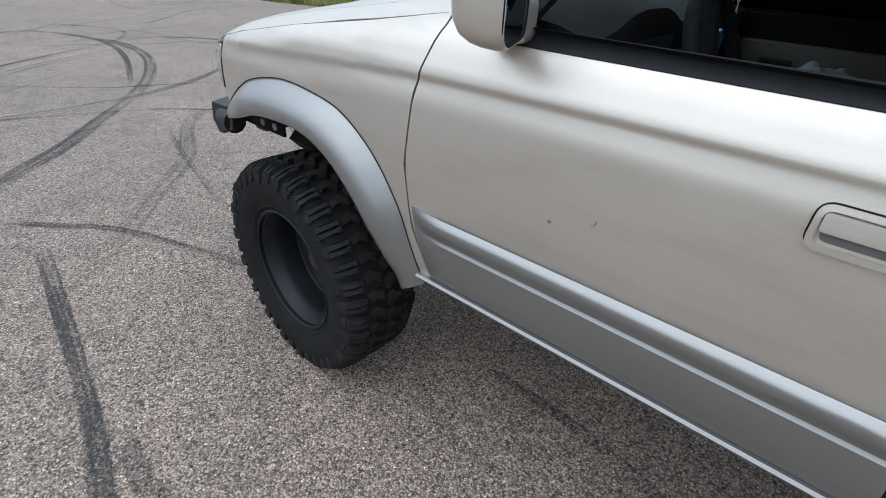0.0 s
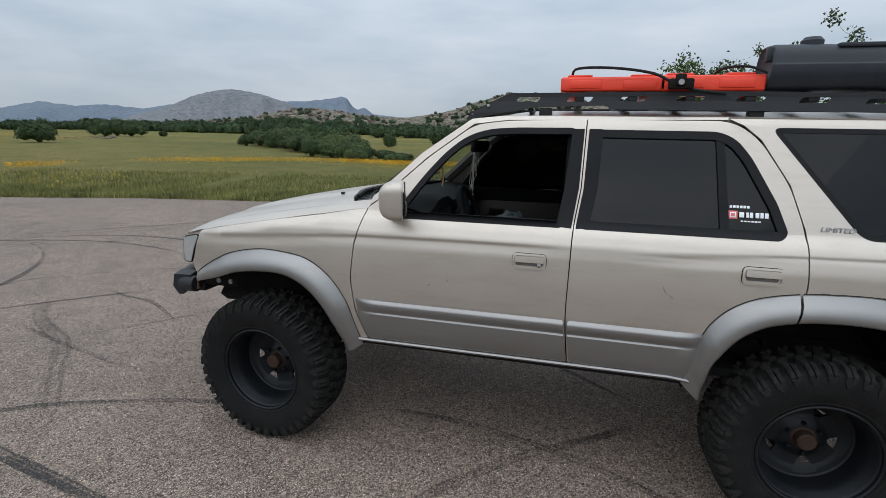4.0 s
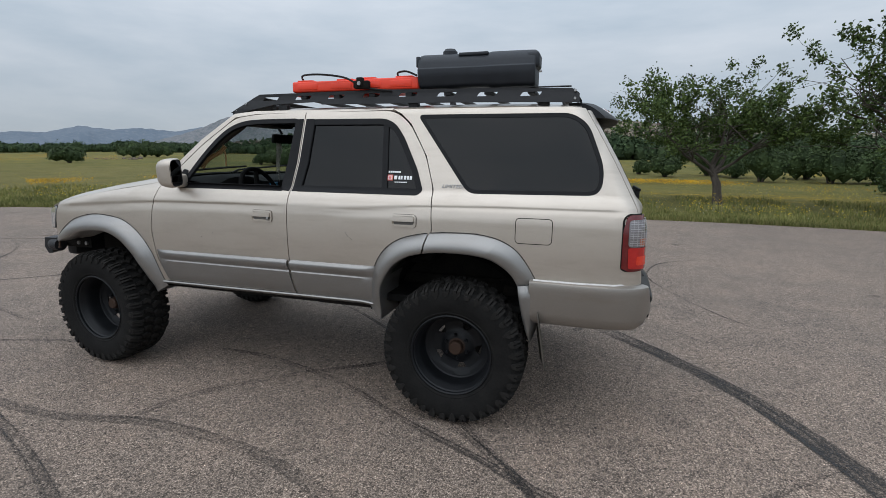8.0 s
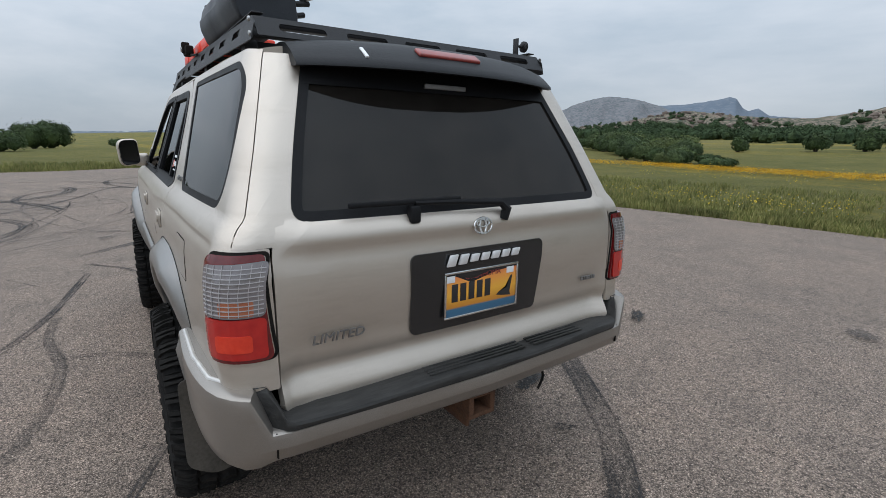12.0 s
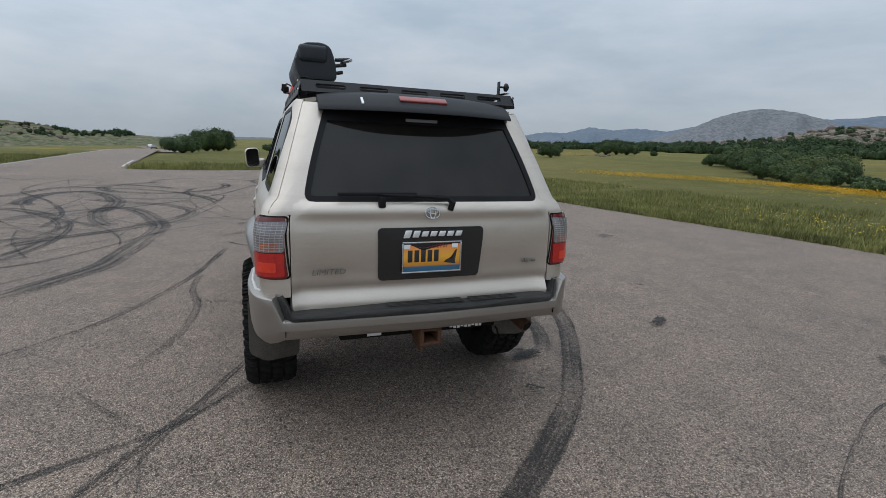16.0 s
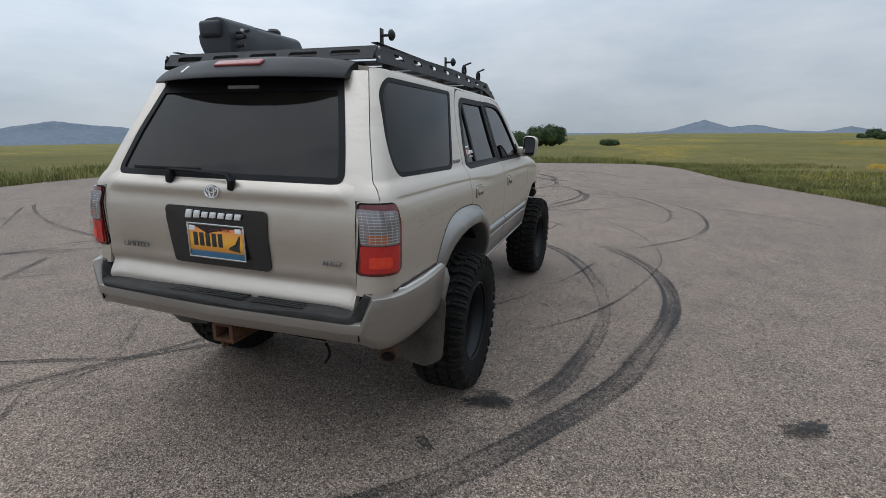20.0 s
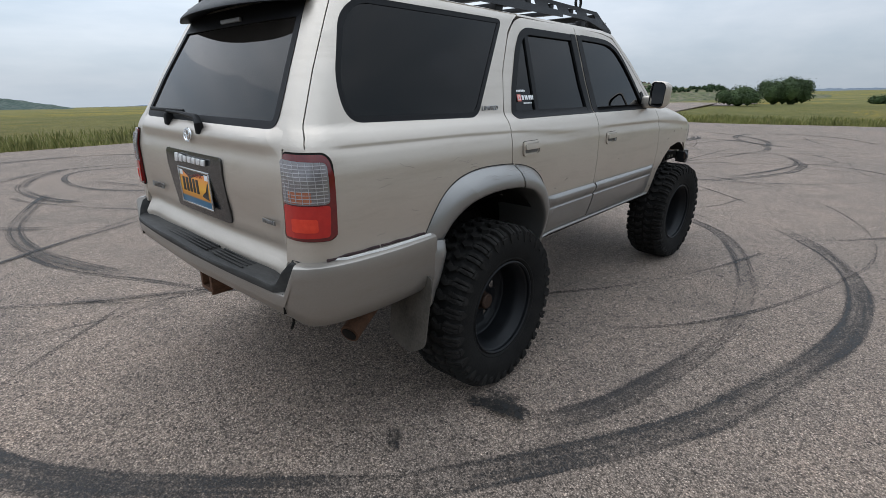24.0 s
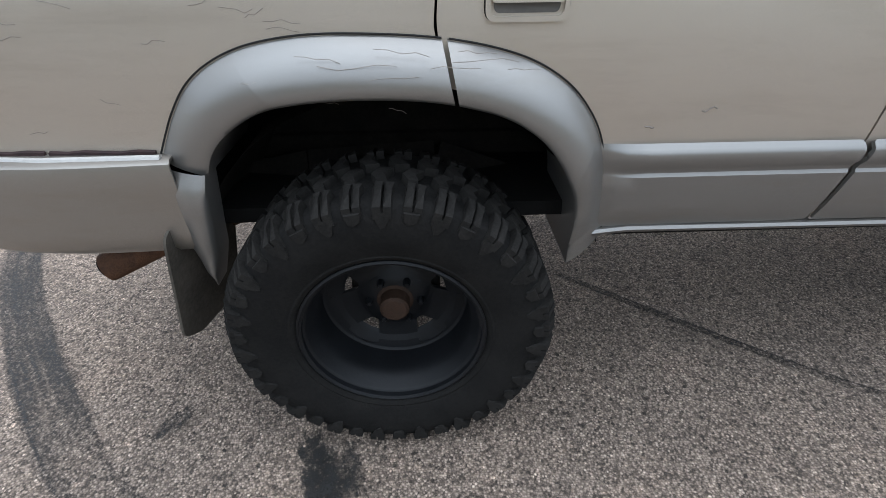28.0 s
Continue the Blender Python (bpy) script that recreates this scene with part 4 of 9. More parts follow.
# grass along the edges of the lot
def blades(name, spans, seed, material, label, heights=(0.06, 0.21), width=0.011, category="grass"):
    """Bent blades in clumps over the strips: (x0, y0, x1, y1, depth in metres, count)."""
    rng = np.random.default_rng(seed)
    P, H = [], []
    for x0, y0, x1, y1, depth, count in spans:
        t = rng.uniform(0, 1, count)
        d = depth * rng.uniform(0, 1, count) ** 1.6
        e = np.array([x1 - x0, y1 - y0])
        nrm = np.array([-e[1], e[0]]) / np.linalg.norm(e)
        c = np.array([x0, y0]) + t[:, None] * e + d[:, None] * nrm + rng.normal(size=(count, 2)) * 0.05
        tuft = 0.55 + 0.45 * np.sin(c[:, 0] * 2.1 + 1.3 * np.sin(c[:, 1] * 1.7)) * np.sin(c[:, 1] * 2.7 + c[:, 0] * 0.8)
        P.append(c)
        H.append(rng.uniform(heights[0], heights[1], count) * (0.5 + 0.7 * tuft))
    P, H = np.concatenate(P), np.concatenate(H)
    n = len(P)
    z = np.array([land(x, y) for x, y in P])
    a = rng.uniform(0, math.tau, n)
    side = np.stack([np.cos(a), np.sin(a), np.zeros(n)], 1) * (width * rng.uniform(0.6, 1.5, n))[:, None]
    b = rng.uniform(0, math.tau, n)
    lean = np.stack([np.cos(b), np.sin(b), np.zeros(n)], 1) * (H * rng.uniform(0.1, 0.55, n))[:, None]
    root = np.concatenate([P, z[:, None]], 1)
    up = np.array([0, 0, 1.0])
    mid = root + lean * 0.35 + up * (H * 0.6)[:, None]
    tip = root + lean + up * H[:, None]
    V = np.stack([root - side, root + side, mid + side * 0.7, mid - side * 0.7, tip], 1).reshape(-1, 3)
    k = np.arange(n)[:, None] * 5
    F = [tuple(r) for r in (k + np.array([0, 1, 2, 3]))] + [tuple(r) for r in (k + np.array([3, 2, 4]))]
    ob = mesh_part(name, V, F, material, None)
    return tagged(ob, label, category, kind="stuff")


NORTH = [(-21.5, 3.3), (-19.0, 4.6), (-13.6, 5.5), (-9.0, 7.2), (-5.0, 8.0), (-1.0, 9.0), (2.0, 9.5), (6.0, 9.8), (9.5, 9.5), (13.0, 8.7), (19.0, 7.4)]
SOUTH = [(10.0, -13.2), (3.0, -12.4), (-1.0, -12.6), (-5.0, -13.1), (-11.0, -12.2), (-16.5, -11.5), (-22.0, -11.9), (-33.0, -13.1)]
WEST = [(-18.6, -6.6), (-18.9, -2.9), (-20.6, 0.5), (-21.5, 3.3)]
spans = [(*a, *b, 2.2, int(math.dist(a, b) * 1500)) for a, b in zip(NORTH, NORTH[1:])]
spans += [(*a, *b, 9.0, int(math.dist(a, b) * 1100)) for a, b in zip(NORTH, NORTH[1:])]
blades("edge_grass", spans, 4, M_GRASS, "tall roadside grass along the lot's edge")
spans = [(*a, *b, 4.0, int(math.dist(a, b) * 420)) for a, b in zip(SOUTH, SOUTH[1:])]
spans += [(*a, *b, 5.0, int(math.dist(a, b) * 500)) for a, b in zip(WEST, WEST[1:])]
blades("verge_grass", spans, 6, M_GRASS, "short verge grass beyond the asphalt", (0.10, 0.30))
rng = np.random.default_rng(9)


def flower_field(name, count, near, far, material, label, size):
    P = []
    while len(P) < count:
        i = rng.integers(0, len(NORTH) - 1)
        a, b = Vector(NORTH[i]), Vector(NORTH[i + 1])
        d = near + (far - near) * rng.uniform() ** 1.5
        n = Vector((-(b - a).y, (b - a).x)).normalized()
        p = a.lerp(b, rng.uniform()) + n * d
        if noise.noise(Vector((p.x * 0.22, p.y * 0.35, 1.7))) < (-0.02 if p.x > 0 else 0.26):
            continue
        P.append((p.x, p.y, land(p.x, p.y) + rng.uniform(0.18, 0.42)))
    v, f = cards(P, size, rng, 0.5, 0.8)
    return tagged(mesh_part(name, v, f, material, None), label, "wildflowers", kind="stuff")


flower_field("yellow_wildflowers", 4200, 0.8, 20, M_FLOWER, "yellow wildflowers scattered through the grass", 0.021)
flower_field("pale_wildflowers", 900, 0.2, 12, M_PALEFLOWER, "pale seed heads among the roadside grass", 0.018)

# thin drifts of orange-yellow flowers across the meadow, and a patch on the far slope
P = []
while len(P) < 24000:
    far_patch = len(P) % 4 == 0
    a = rng.uniform(141, 158) if far_patch else rng.uniform(50, 150)
    mid = 27.2 + 1.6 * math.sin(a * 0.11) + 1.5 * noise.noise(Vector((a * 0.09, 2.0, 0.0)))
    r = rng.uniform(72, 118) if far_patch else mid + rng.normal(0, 0.75)
    x, y, z = polar(a, r)
    if noise.noise(Vector((x * 0.10, y * 0.22, 5.0))) + (0.22 if a < 96 else 0.06) < rng.uniform(-0.12, 0.3):
        continue
    P.append((x, y, z + rng.uniform(0.10, 0.30)))
v, f = cards(P, 0.034, rng, 0.5, 0.8)
tagged(mesh_part("flower_drift", v, f, leaf_material("orange_yellow_petals", (0.50, 0.26, 0.015), (0.62, 0.38, 0.03), 0.6), None), "thin drift of orange-yellow wildflowers", "wildflowers", kind="stuff")


# ---- tyre marks, stains and cracks on the lot ----
def mark_material(name, dark, cover, grain):
    """Rubber laid thinly on the stones: worn through in grains and streaks."""
    m, nt, nodes, links, bs = node_mat(name)
    out = nodes["Material Output"]
    bs.inputs["Base Color"].default_value = (*dark, 1)
    bs.inputs["Roughness"].default_value = 0.75
    n1 = noise_node(nodes, links, grain, 5, 0.8)
    n2 = noise_node(nodes, links, 1.4, 3, 0.6)
    lane = nodes.new("ShaderNodeAttribute")
    lane.attribute_name = "lane"
    n3 = nodes.new("ShaderNodeTexNoise")
    n3.inputs["Scale"].default_value, n3.inputs["Detail"].default_value = 1.0, 3.0
    links.new(lane.outputs["Vector"], n3.inputs["Vector"])
    mid = mix_node(nodes, links, n2.outputs["Fac"], n3.outputs["Fac"], 0.6)
    add = mix_node(nodes, links, n1.outputs["Fac"], mid.outputs["Color"], 0.42)
    edge = nodes.new("ShaderNodeAttribute")
    edge.attribute_name = "edge"
    shift = nodes.new("ShaderNodeMath")
    shift.operation = "MULTIPLY_ADD"
    shift.inputs[1].default_value, shift.inputs[2].default_value = 0.28, -0.28
    links.new(edge.outputs["Fac"], shift.inputs[0])
    total = nodes.new("ShaderNodeMath")
    total.operation = "ADD"
    links.new(add.outputs["Color"], total.inputs[0])
    links.new(shift.outputs["Value"], total.inputs[1])
    r = ramp_node(nodes, [(0.40, (0, 0, 0)), (0.545, (cover, cover, cover))])
    links.new(total.outputs["Value"], r.inputs["Fac"])
    tr = nodes.new("ShaderNodeBsdfTransparent")
    mx = nodes.new("ShaderNodeMixShader")
    links.new(r.outputs["Color"], mx.inputs["Fac"])
    links.new(tr.outputs["BSDF"], mx.inputs[1])
    links.new(bs.outputs["BSDF"], mx.inputs[2])
    links.new(mx.outputs["Shader"], out.inputs["Surface"])
    return m


M_SKID = mark_material("tyre_rubber_mark", (0.020, 0.019, 0.019), 0.92, 110)
M_FAINT = mark_material("faint_tyre_mark", (0.036, 0.033, 0.031), 0.55, 110)
M_WORNSKID = mark_material("worn_tyre_mark", (0.028, 0.025, 0.024), 0.76, 110)
M_LOOP = mark_material("fresh_tyre_loop", (0.013, 0.0125, 0.0125), 0.97, 110)
M_OIL = mark_material("oil_stain", (0.006, 0.0055, 0.005), 0.99, 30)
mark_count = 0


def skid(pts, width, material, n=None, fade=0.12):
    """A tyre mark along a line in plan; its rims and ends thin out."""
    global mark_count
    mark_count += 1
    z = 0.003 + 0.0001 * mark_count
    length = sum(math.dist(a, b) for a, b in zip(pts, pts[1:]))
    line = curve_through([(p[0], p[1], 0) for p in pts], n or int(max(12, min(90, length * 7))))
    m = len(line)
    verts, cover, lane, run = [], [], [], 0.0
    for i, p in enumerate(line):
        run += (p - line[max(i - 1, 0)]).length
        t = (line[min(i + 1, m - 1)] - line[max(i - 1, 0)]).normalized()
        s = Vector((-t.y, t.x, 0))
        w = width * (0.75 if width < 0.17 else 1.0) * (1 + 0.25 * noise.noise(p * 0.9 + Vector((0, 0, mark_count))))
        e = smooth_step(0, fade, i / (m - 1)) * smooth_step(1, 1 - fade, i / (m - 1))
        e *= 0.92 + 0.3 * noise.noise(p * 0.6 + Vector((3, 0, mark_count)))
        for k, c in ((-0.56, 0.0), (-0.33, 0.95), (-0.1, 0.90), (0.1, 0.86), (0.32, 1.04), (0.56, 0.0)):
            verts.append((*(p + s * w * k)[:2], z))
            cover.append(max(0.0, c * e))
            lane += [k * width * 38, run * 1.1, mark_count * 3.7]
    faces = [(i * 6 + k, i * 6 + k + 1, i * 6 + k + 7, i * 6 + k + 6) for i in range(m - 1) for k in range(5)]
    ob = mesh_part("skid_mark", verts, faces, material, lot)
    a = ob.data.attributes.new("edge", "FLOAT", "POINT")
    a.data.foreach_set("value", cover)
    b = ob.data.attributes.new("lane", "FLOAT_VECTOR", "POINT")
    b.data.foreach_set("vector", lane)
    return ob


skid([(5.5, -3.6), (5.05, -1.9), (4.75, -0.85), (4.56, -0.33), (4.37, 0.04), (4.10, 0.40), (3.81, 0.73), (3.49, 1.05), (3.05, 1.36), (2.45, 1.72), (2.03, 1.89), (1.28, 2.12), (0.55, 2.24), (-0.22, 2.19), (-0.90, 1.96), (-1.46, 1.60), (-1.9, 1.2)], 0.20, M_SKID, 120, 0.06)
skid([(3.3, 0.95), (2.62, 1.36), (2.20, 1.49), (1.72, 1.60), (1.08, 1.65), (0.40, 1.58), (-0.36, 1.37), (-0.99, 1.05), (-1.35, 0.68), (-1.8, 0.1)], 0.17, M_WORNSKID, None, 0.15)
def pair(pts, width, material, gap):
    """The marks of two tyres running side by side."""
    for side in (-0.5, 0.5):
        out = []
        for i, p in enumerate(pts):
            a, b = Vector(pts[max(i - 1, 0)]), Vector(pts[min(i + 1, len(pts) - 1)])
            t = (b - a).normalized()
            out.append((p[0] - t.y * gap * 0.7 * side, p[1] + t.x * gap * 0.7 * side))
        skid(out, width * 1.1, material)
    skid(pts, gap * 0.8, M_FAINT)


# crossing marks south and west of the car
skid([(2.35, -0.10), (2.66, -0.74), (2.90, -1.02), (3.10, -1.24), (3.25, -1.46), (3.40, -1.80), (3.82, -2.65), (4.02, -3.60)], 0.085, M_SKID)
skid([(2.60, -0.80), (3.02, -1.18), (3.24, -1.34), (3.49, -1.42), (3.74, -1.62), (4.0, -2.0)], 0.075, M_WORNSKID)
skid([(-1.9, -1.28), (-0.92, -1.43), (-0.49, -1.50), (0.0, -1.60), (0.62, -1.79), (1.30, -2.08), (1.66, -2.33), (2.3, -2.9)], 0.125, M_SKID)
skid([(0.87, -1.58), (1.01, -1.14), (1.23, -0.88), (1.49, -0.64), (1.80, -0.42), (2.19, -0.14)], 0.11, M_WORNSKID)
skid([(0.29, -0.52), (0.68, -0.43), (1.12, -0.44), (1.56, -0.55), (1.97, -0.70), (2.34, -0.91), (2.67, -1.07), (2.97, -1.20), (3.22, -1.36), (3.9, -1.75), (4.3, -2.06)], 0.085, M_WORNSKID)
skid([(-0.3, -1.50), (0.48, -1.53), (1.05, -1.42), (1.68, -1.45), (2.13, -1.57), (2.60, -1.80)], 0.13, M_FAINT)
skid([(2.5, -2.0), (2.81, -1.75), (2.97, -1.61), (3.22, -1.42), (3.52, -1.37), (3.84, -1.34), (4.4, -1.5)], 0.07, M_FAINT)
skid([(3.6, -1.6), (3.79, -1.42), (4.06, -1.20), (4.7, -0.66)], 0.06, M_FAINT)
skid([(-3.2, 0.95), (-2.76, 0.82), (-2.32, 0.73), (-1.71, 0.36)], 0.07, M_FAINT)
skid([(-2.3, -0.2), (-1.97, 0.23), (-1.81, 0.42), (-1.5, 0.9)], 0.06, M_FAINT)
skid([(5.9, 4.6), (6.68, 4.54), (7.54, 4.26), (8.3, 3.0)], 0.04, M_FAINT)
skid([(-1.9, -1.9), (-2.58, -1.28), (-2.81, -1.04), (-3.09, -0.75), (-3.58, -0.35), (-4.25, 0.20), (-4.95, 0.62), (-5.86, 0.98), (-6.70, 1.09), (-7.42, 1.02), (-8.38, 0.64), (-9.2, -0.1)], 0.19, M_SKID)
skid([(-5.7, -1.1), (-6.23, -0.48), (-6.59, 0.05), (-7.03, 0.80), (-7.62, 1.36), (-8.2, 1.52), (-8.9, 1.2), (-9.5, 0.5)], 0.09, M_SKID)
skid([(-4.2, -1.6), (-3.95, -0.80), (-3.63, 0.0), (-3.23, 0.50), (-2.6, 1.1)], 0.08, M_WORNSKID)
skid([(-5.4, -0.9), (-4.64, 0.02), (-4.39, 0.60), (-4.1, 1.3)], 0.07, M_FAINT)
skid([(-3.6, 0.7), (-2.98, 0.13), (-2.25, -0.24), (-1.81, -0.64), (-1.29, -1.09), (-1.0, -1.5), (-0.85, -1.9)], 0.17, M_FAINT)
skid([(-3.0, -0.05), (-2.38, -0.22), (-1.79, -0.35), (-1.2, -0.48)], 0.08, M_FAINT)
skid([(-2.1, -1.5), (-1.77, -1.23), (-1.51, -1.01), (-1.15, -0.86), (-0.6, -0.68), (0.3, -0.55)], 0.08, M_WORNSKID)
# north side: thin tread lines inside the two wide arcs, loops beyond
skid([(2.35, -0.12), (2.03, 0.15), (1.63, 0.48), (1.17, 0.82), (0.63, 1.09), (0.05, 1.34), (-0.9, 1.62)], 0.06, M_SKID)
skid([(2.15, 0.6), (1.73, 1.13), (1.29, 1.50), (0.62, 1.83), (-0.26, 2.13), (-0.91, 2.27), (-1.78, 2.25), (-2.73, 2.00), (-3.51, 1.59), (-4.12, 0.99), (-4.46, 0.44)], 0.05, M_WORNSKID)
skid([(-7.9, 1.1), (-7.47, 1.61), (-6.40, 2.74), (-5.41, 3.23), (-4.20, 3.28), (-3.18, 3.09), (-2.37, 2.70), (-1.47, 1.97), (-0.81, 1.34)], 0.10, M_SKID)
skid([(-7.8, 0.8), (-7.45, 1.36), (-6.95, 2.21), (-5.43, 2.74), (-4.09, 2.66), (-3.0, 2.2)], 0.10, M_WORNSKID)
skid([(-8.6, 2.0), (-9.24, 2.69), (-10.2, 3.7), (-10.5, 4.8)], 0.10, M_WORNSKID)
skid([(-12.6, 1.6), (-12.90, 2.74), (-12.95, 3.73), (-13.5, 5.0)], 0.10, M_FAINT)
# wide loops west and south-west
pair([(1.3, -3.75), (0.55, -3.24), (0.12, -3.02), (-0.59, -2.67), (-1.30, -2.58), (-2.23, -2.53), (-3.20, -2.50), (-3.92, -2.65), (-5.10, -3.10), (-5.85, -3.60), (-5.80, -3.94), (-4.90, -3.84), (-3.85, -3.45), (-3.36, -2.92), (-3.2, -2.4)], 0.16, M_WORNSKID, 0.26)
skid([(-0.2, -4.3), (-0.67, -3.80), (-0.99, -3.39), (-1.55, -3.04), (-2.06, -2.78), (-3.2, -2.3)], 0.12, M_LOOP)
skid([(-2.4, -5.6), (-2.55, -4.3), (-2.91, -3.41), (-3.81, -2.81), (-4.86, -2.33), (-7.12, -1.93), (-8.6, -1.8)], 0.11, M_LOOP)
pair([(-0.5, -4.2), (-1.35, -3.86), (-2.22, -3.75), (-3.27, -3.86), (-4.10, -4.13), (-5.12, -4.77), (-5.85, -5.6), (-5.85, -6.4)], 0.14, M_LOOP, 0.24)
pair([(-5.90, -5.1), (-6.72, -5.69), (-7.68, -5.88), (-8.70, -5.80), (-9.10, -5.27), (-8.23, -4.52), (-6.92, -4.01), (-5.75, -3.89), (-5.21, -4.23), (-5.34, -4.76)], 0.18, M_LOOP, 0.30)
pair([(-7.8, -5.2), (-7.03, -4.13), (-6.43, -3.06), (-5.71, -2.41), (-5.01, -2.23), (-4.08, -2.40), (-3.17, -3.08), (-2.43, -3.83), (-1.4, -4.4)], 0.14, M_LOOP, 0.24)
pair([(-10.4, -6.8), (-10.33, -5.75), (-9.99, -4.65), (-9.30, -3.37), (-8.15, -2.45), (-6.6, -1.8)], 0.12, M_LOOP, 0.22)
pair([(-6.8, -7.6), (-7.42, -7.04), (-8.19, -6.51), (-10.0, -6.2), (-11.1, -5.18), (-10.69, -3.91), (-9.6, -3.0)], 0.13, M_LOOP, 0.24)
skid([(-3.9, -6.4), (-4.46, -5.62), (-4.72, -5.06), (-5.24, -4.53), (-6.3, -3.6)], 0.18, M_FAINT)
pair([(-13.0, -3.4), (-11.6, -4.6), (-10.4, -5.2), (-9.2, -4.6), (-8.8, -3.4), (-9.6, -2.4), (-11.2, -2.0), (-12.8, -2.6)], 0.15, M_LOOP, 0.26)
pair([(-11.4, -8.6), (-9.6, -7.4), (-7.8, -7.1), (-6.2, -7.6), (-4.6, -8.8)], 0.14, M_LOOP, 0.24)
skid([(-13.8, -6.2), (-11.6, -6.9), (-9.2, -6.6), (-7.0, -5.3), (-4.9, -4.4), (-2.6, -4.2)], 0.15, M_LOOP)
skid([(-12.6, -0.4), (-10.8, -1.3), (-8.8, -1.9), (-6.8, -2.9), (-5.0, -4.4), (-3.8, -6.2)], 0.14, M_LOOP)
# south-west of the tail
skid([(4.6, -2.9), (4.08, -3.23), (3.62, -3.51), (3.06, -3.75), (2.42, -4.06), (1.4, -4.7)], 0.10, M_SKID)
skid([(3.7, -6.6), (3.57, -5.88), (3.20, -5.11), (2.81, -4.50), (2.42, -4.06), (1.8, -3.5)], 0.10, M_WORNSKID)
skid([(0.2, -6.8), (0.87, -7.46), (1.76, -8.05), (2.50, -8.15), (2.85, -7.58), (2.88, -6.60), (2.60, -5.92), (1.91, -5.26), (0.8, -4.6)], 0.14, M_SKID)
skid([(3.9, -7.9), (3.11, -8.40), (2.46, -8.58), (1.64, -8.46), (0.80, -8.10), (0.0, -7.4)], 0.11, M_WORNSKID)
skid([(5.1, 1.2), (4.79, 1.55), (4.61, 1.85), (4.39, 2.36), (4.19, 2.95), (4.19, 3.5), (4.5, 4.2), (5.4, 4.8)], 0.040, M_SKID)


# rings south of the tail
pair([(3.35, -3.85), (3.67, -4.19), (4.04, -4.60), (4.26, -5.38), (4.27, -6.09), (4.15, -6.63), (3.9, -7.34), (3.41, -8.08), (2.71, -8.66)], 0.07, M_LOOP, 0.12)
pair([(2.4, -8.7), (2.80, -8.40), (3.19, -7.89), (3.46, -7.08), (3.43, -6.20), (3.26, -5.62), (3.0, -5.1)], 0.08, M_LOOP, 0.14)
pair([(3.1, -6.5), (3.45, -5.80), (3.79, -4.79), (3.92, -4.12), (3.90, -3.43), (3.74, -2.71), (3.40, -1.85)], 0.08, M_LOOP, 0.14)
skid([(5.1, -2.6), (4.33, -3.09), (4.02, -3.25), (3.4, -3.67), (2.6, -4.2)], 0.07, M_SKID)
skid([(5.2, -2.6), (4.34, -2.10), (3.98, -1.83), (3.64, -1.62), (3.1, -1.3)], 0.06, M_WORNSKID)
skid([(-5.2, -1.2), (-6.06, -0.80), (-7.4, -0.35), (-8.5, -0.10), (-8.7, 0.35), (-8.1, 0.75), (-7.2, 0.94), (-5.98, 0.76), (-4.07, 0.09)], 0.12, M_LOOP)


def ring_mark(cx, cy, rx, ry, a0, a1, turn, width, material):
    pts = []
    for k in range(15):
        a = a0 + (a1 - a0) * k / 14
        x, y = rx * math.cos(a), ry * math.sin(a)
        c, s = math.cos(turn), math.sin(turn)
        pts.append((cx + x * c - y * s, cy + x * s + y * c))
    return skid(pts, width, material)


for cx, cy, rx, ry, a0, a1, tn, w in (
    (-9.4, -1.4, 2.0, 1.5, 0.8, 6.2, 0.0, 0.18), (-11.6, -2.2, 2.6, 1.7, 0.0, 5.0, 0.7, 0.2),
    (-12.6, 0.4, 2.2, 1.6, 1.0, 6.4, 0.3, 0.18), (-5.2, -8.0, 2.8, 1.9, 0.3, 5.0, 0.4, 0.18), (3.0, -9.0, 2.2, 1.4, 2.0, 7.0, 0.2, 0.17), (-7.6, -8.2, 2.0, 1.3, 1.2, 6.8, 0.9, 0.18)):
    ring_mark(cx, cy, rx, ry, a0, a1, tn, w, M_LOOP)
rng = np.random.default_rng(31)
for k in range(190):
    x, y = (rng.uniform(-14, 5), rng.uniform(-10, 6.5)) if k < 60 else (rng.uniform(-13, -1), rng.uniform(-10, -1))
    a, bend, length = rng.uniform(0, math.tau), rng.normal() * 0.10, rng.uniform(2.5, 8)
    pts = []
    for s in range(7):
        pts.append((x, y))
        x, y, a = x + math.cos(a) * length / 6, y + math.sin(a) * length / 6, a + bend * length / 6 * 1.6
    if all(-17 < p[0] < 3 and -11 < p[1] < 6.5 and not (p[0] > -2.5 and p[1] > -0.5) for p in pts):
        skid(pts, rng.uniform(0.03, 0.09), M_FAINT if k % 3 else M_SKID)


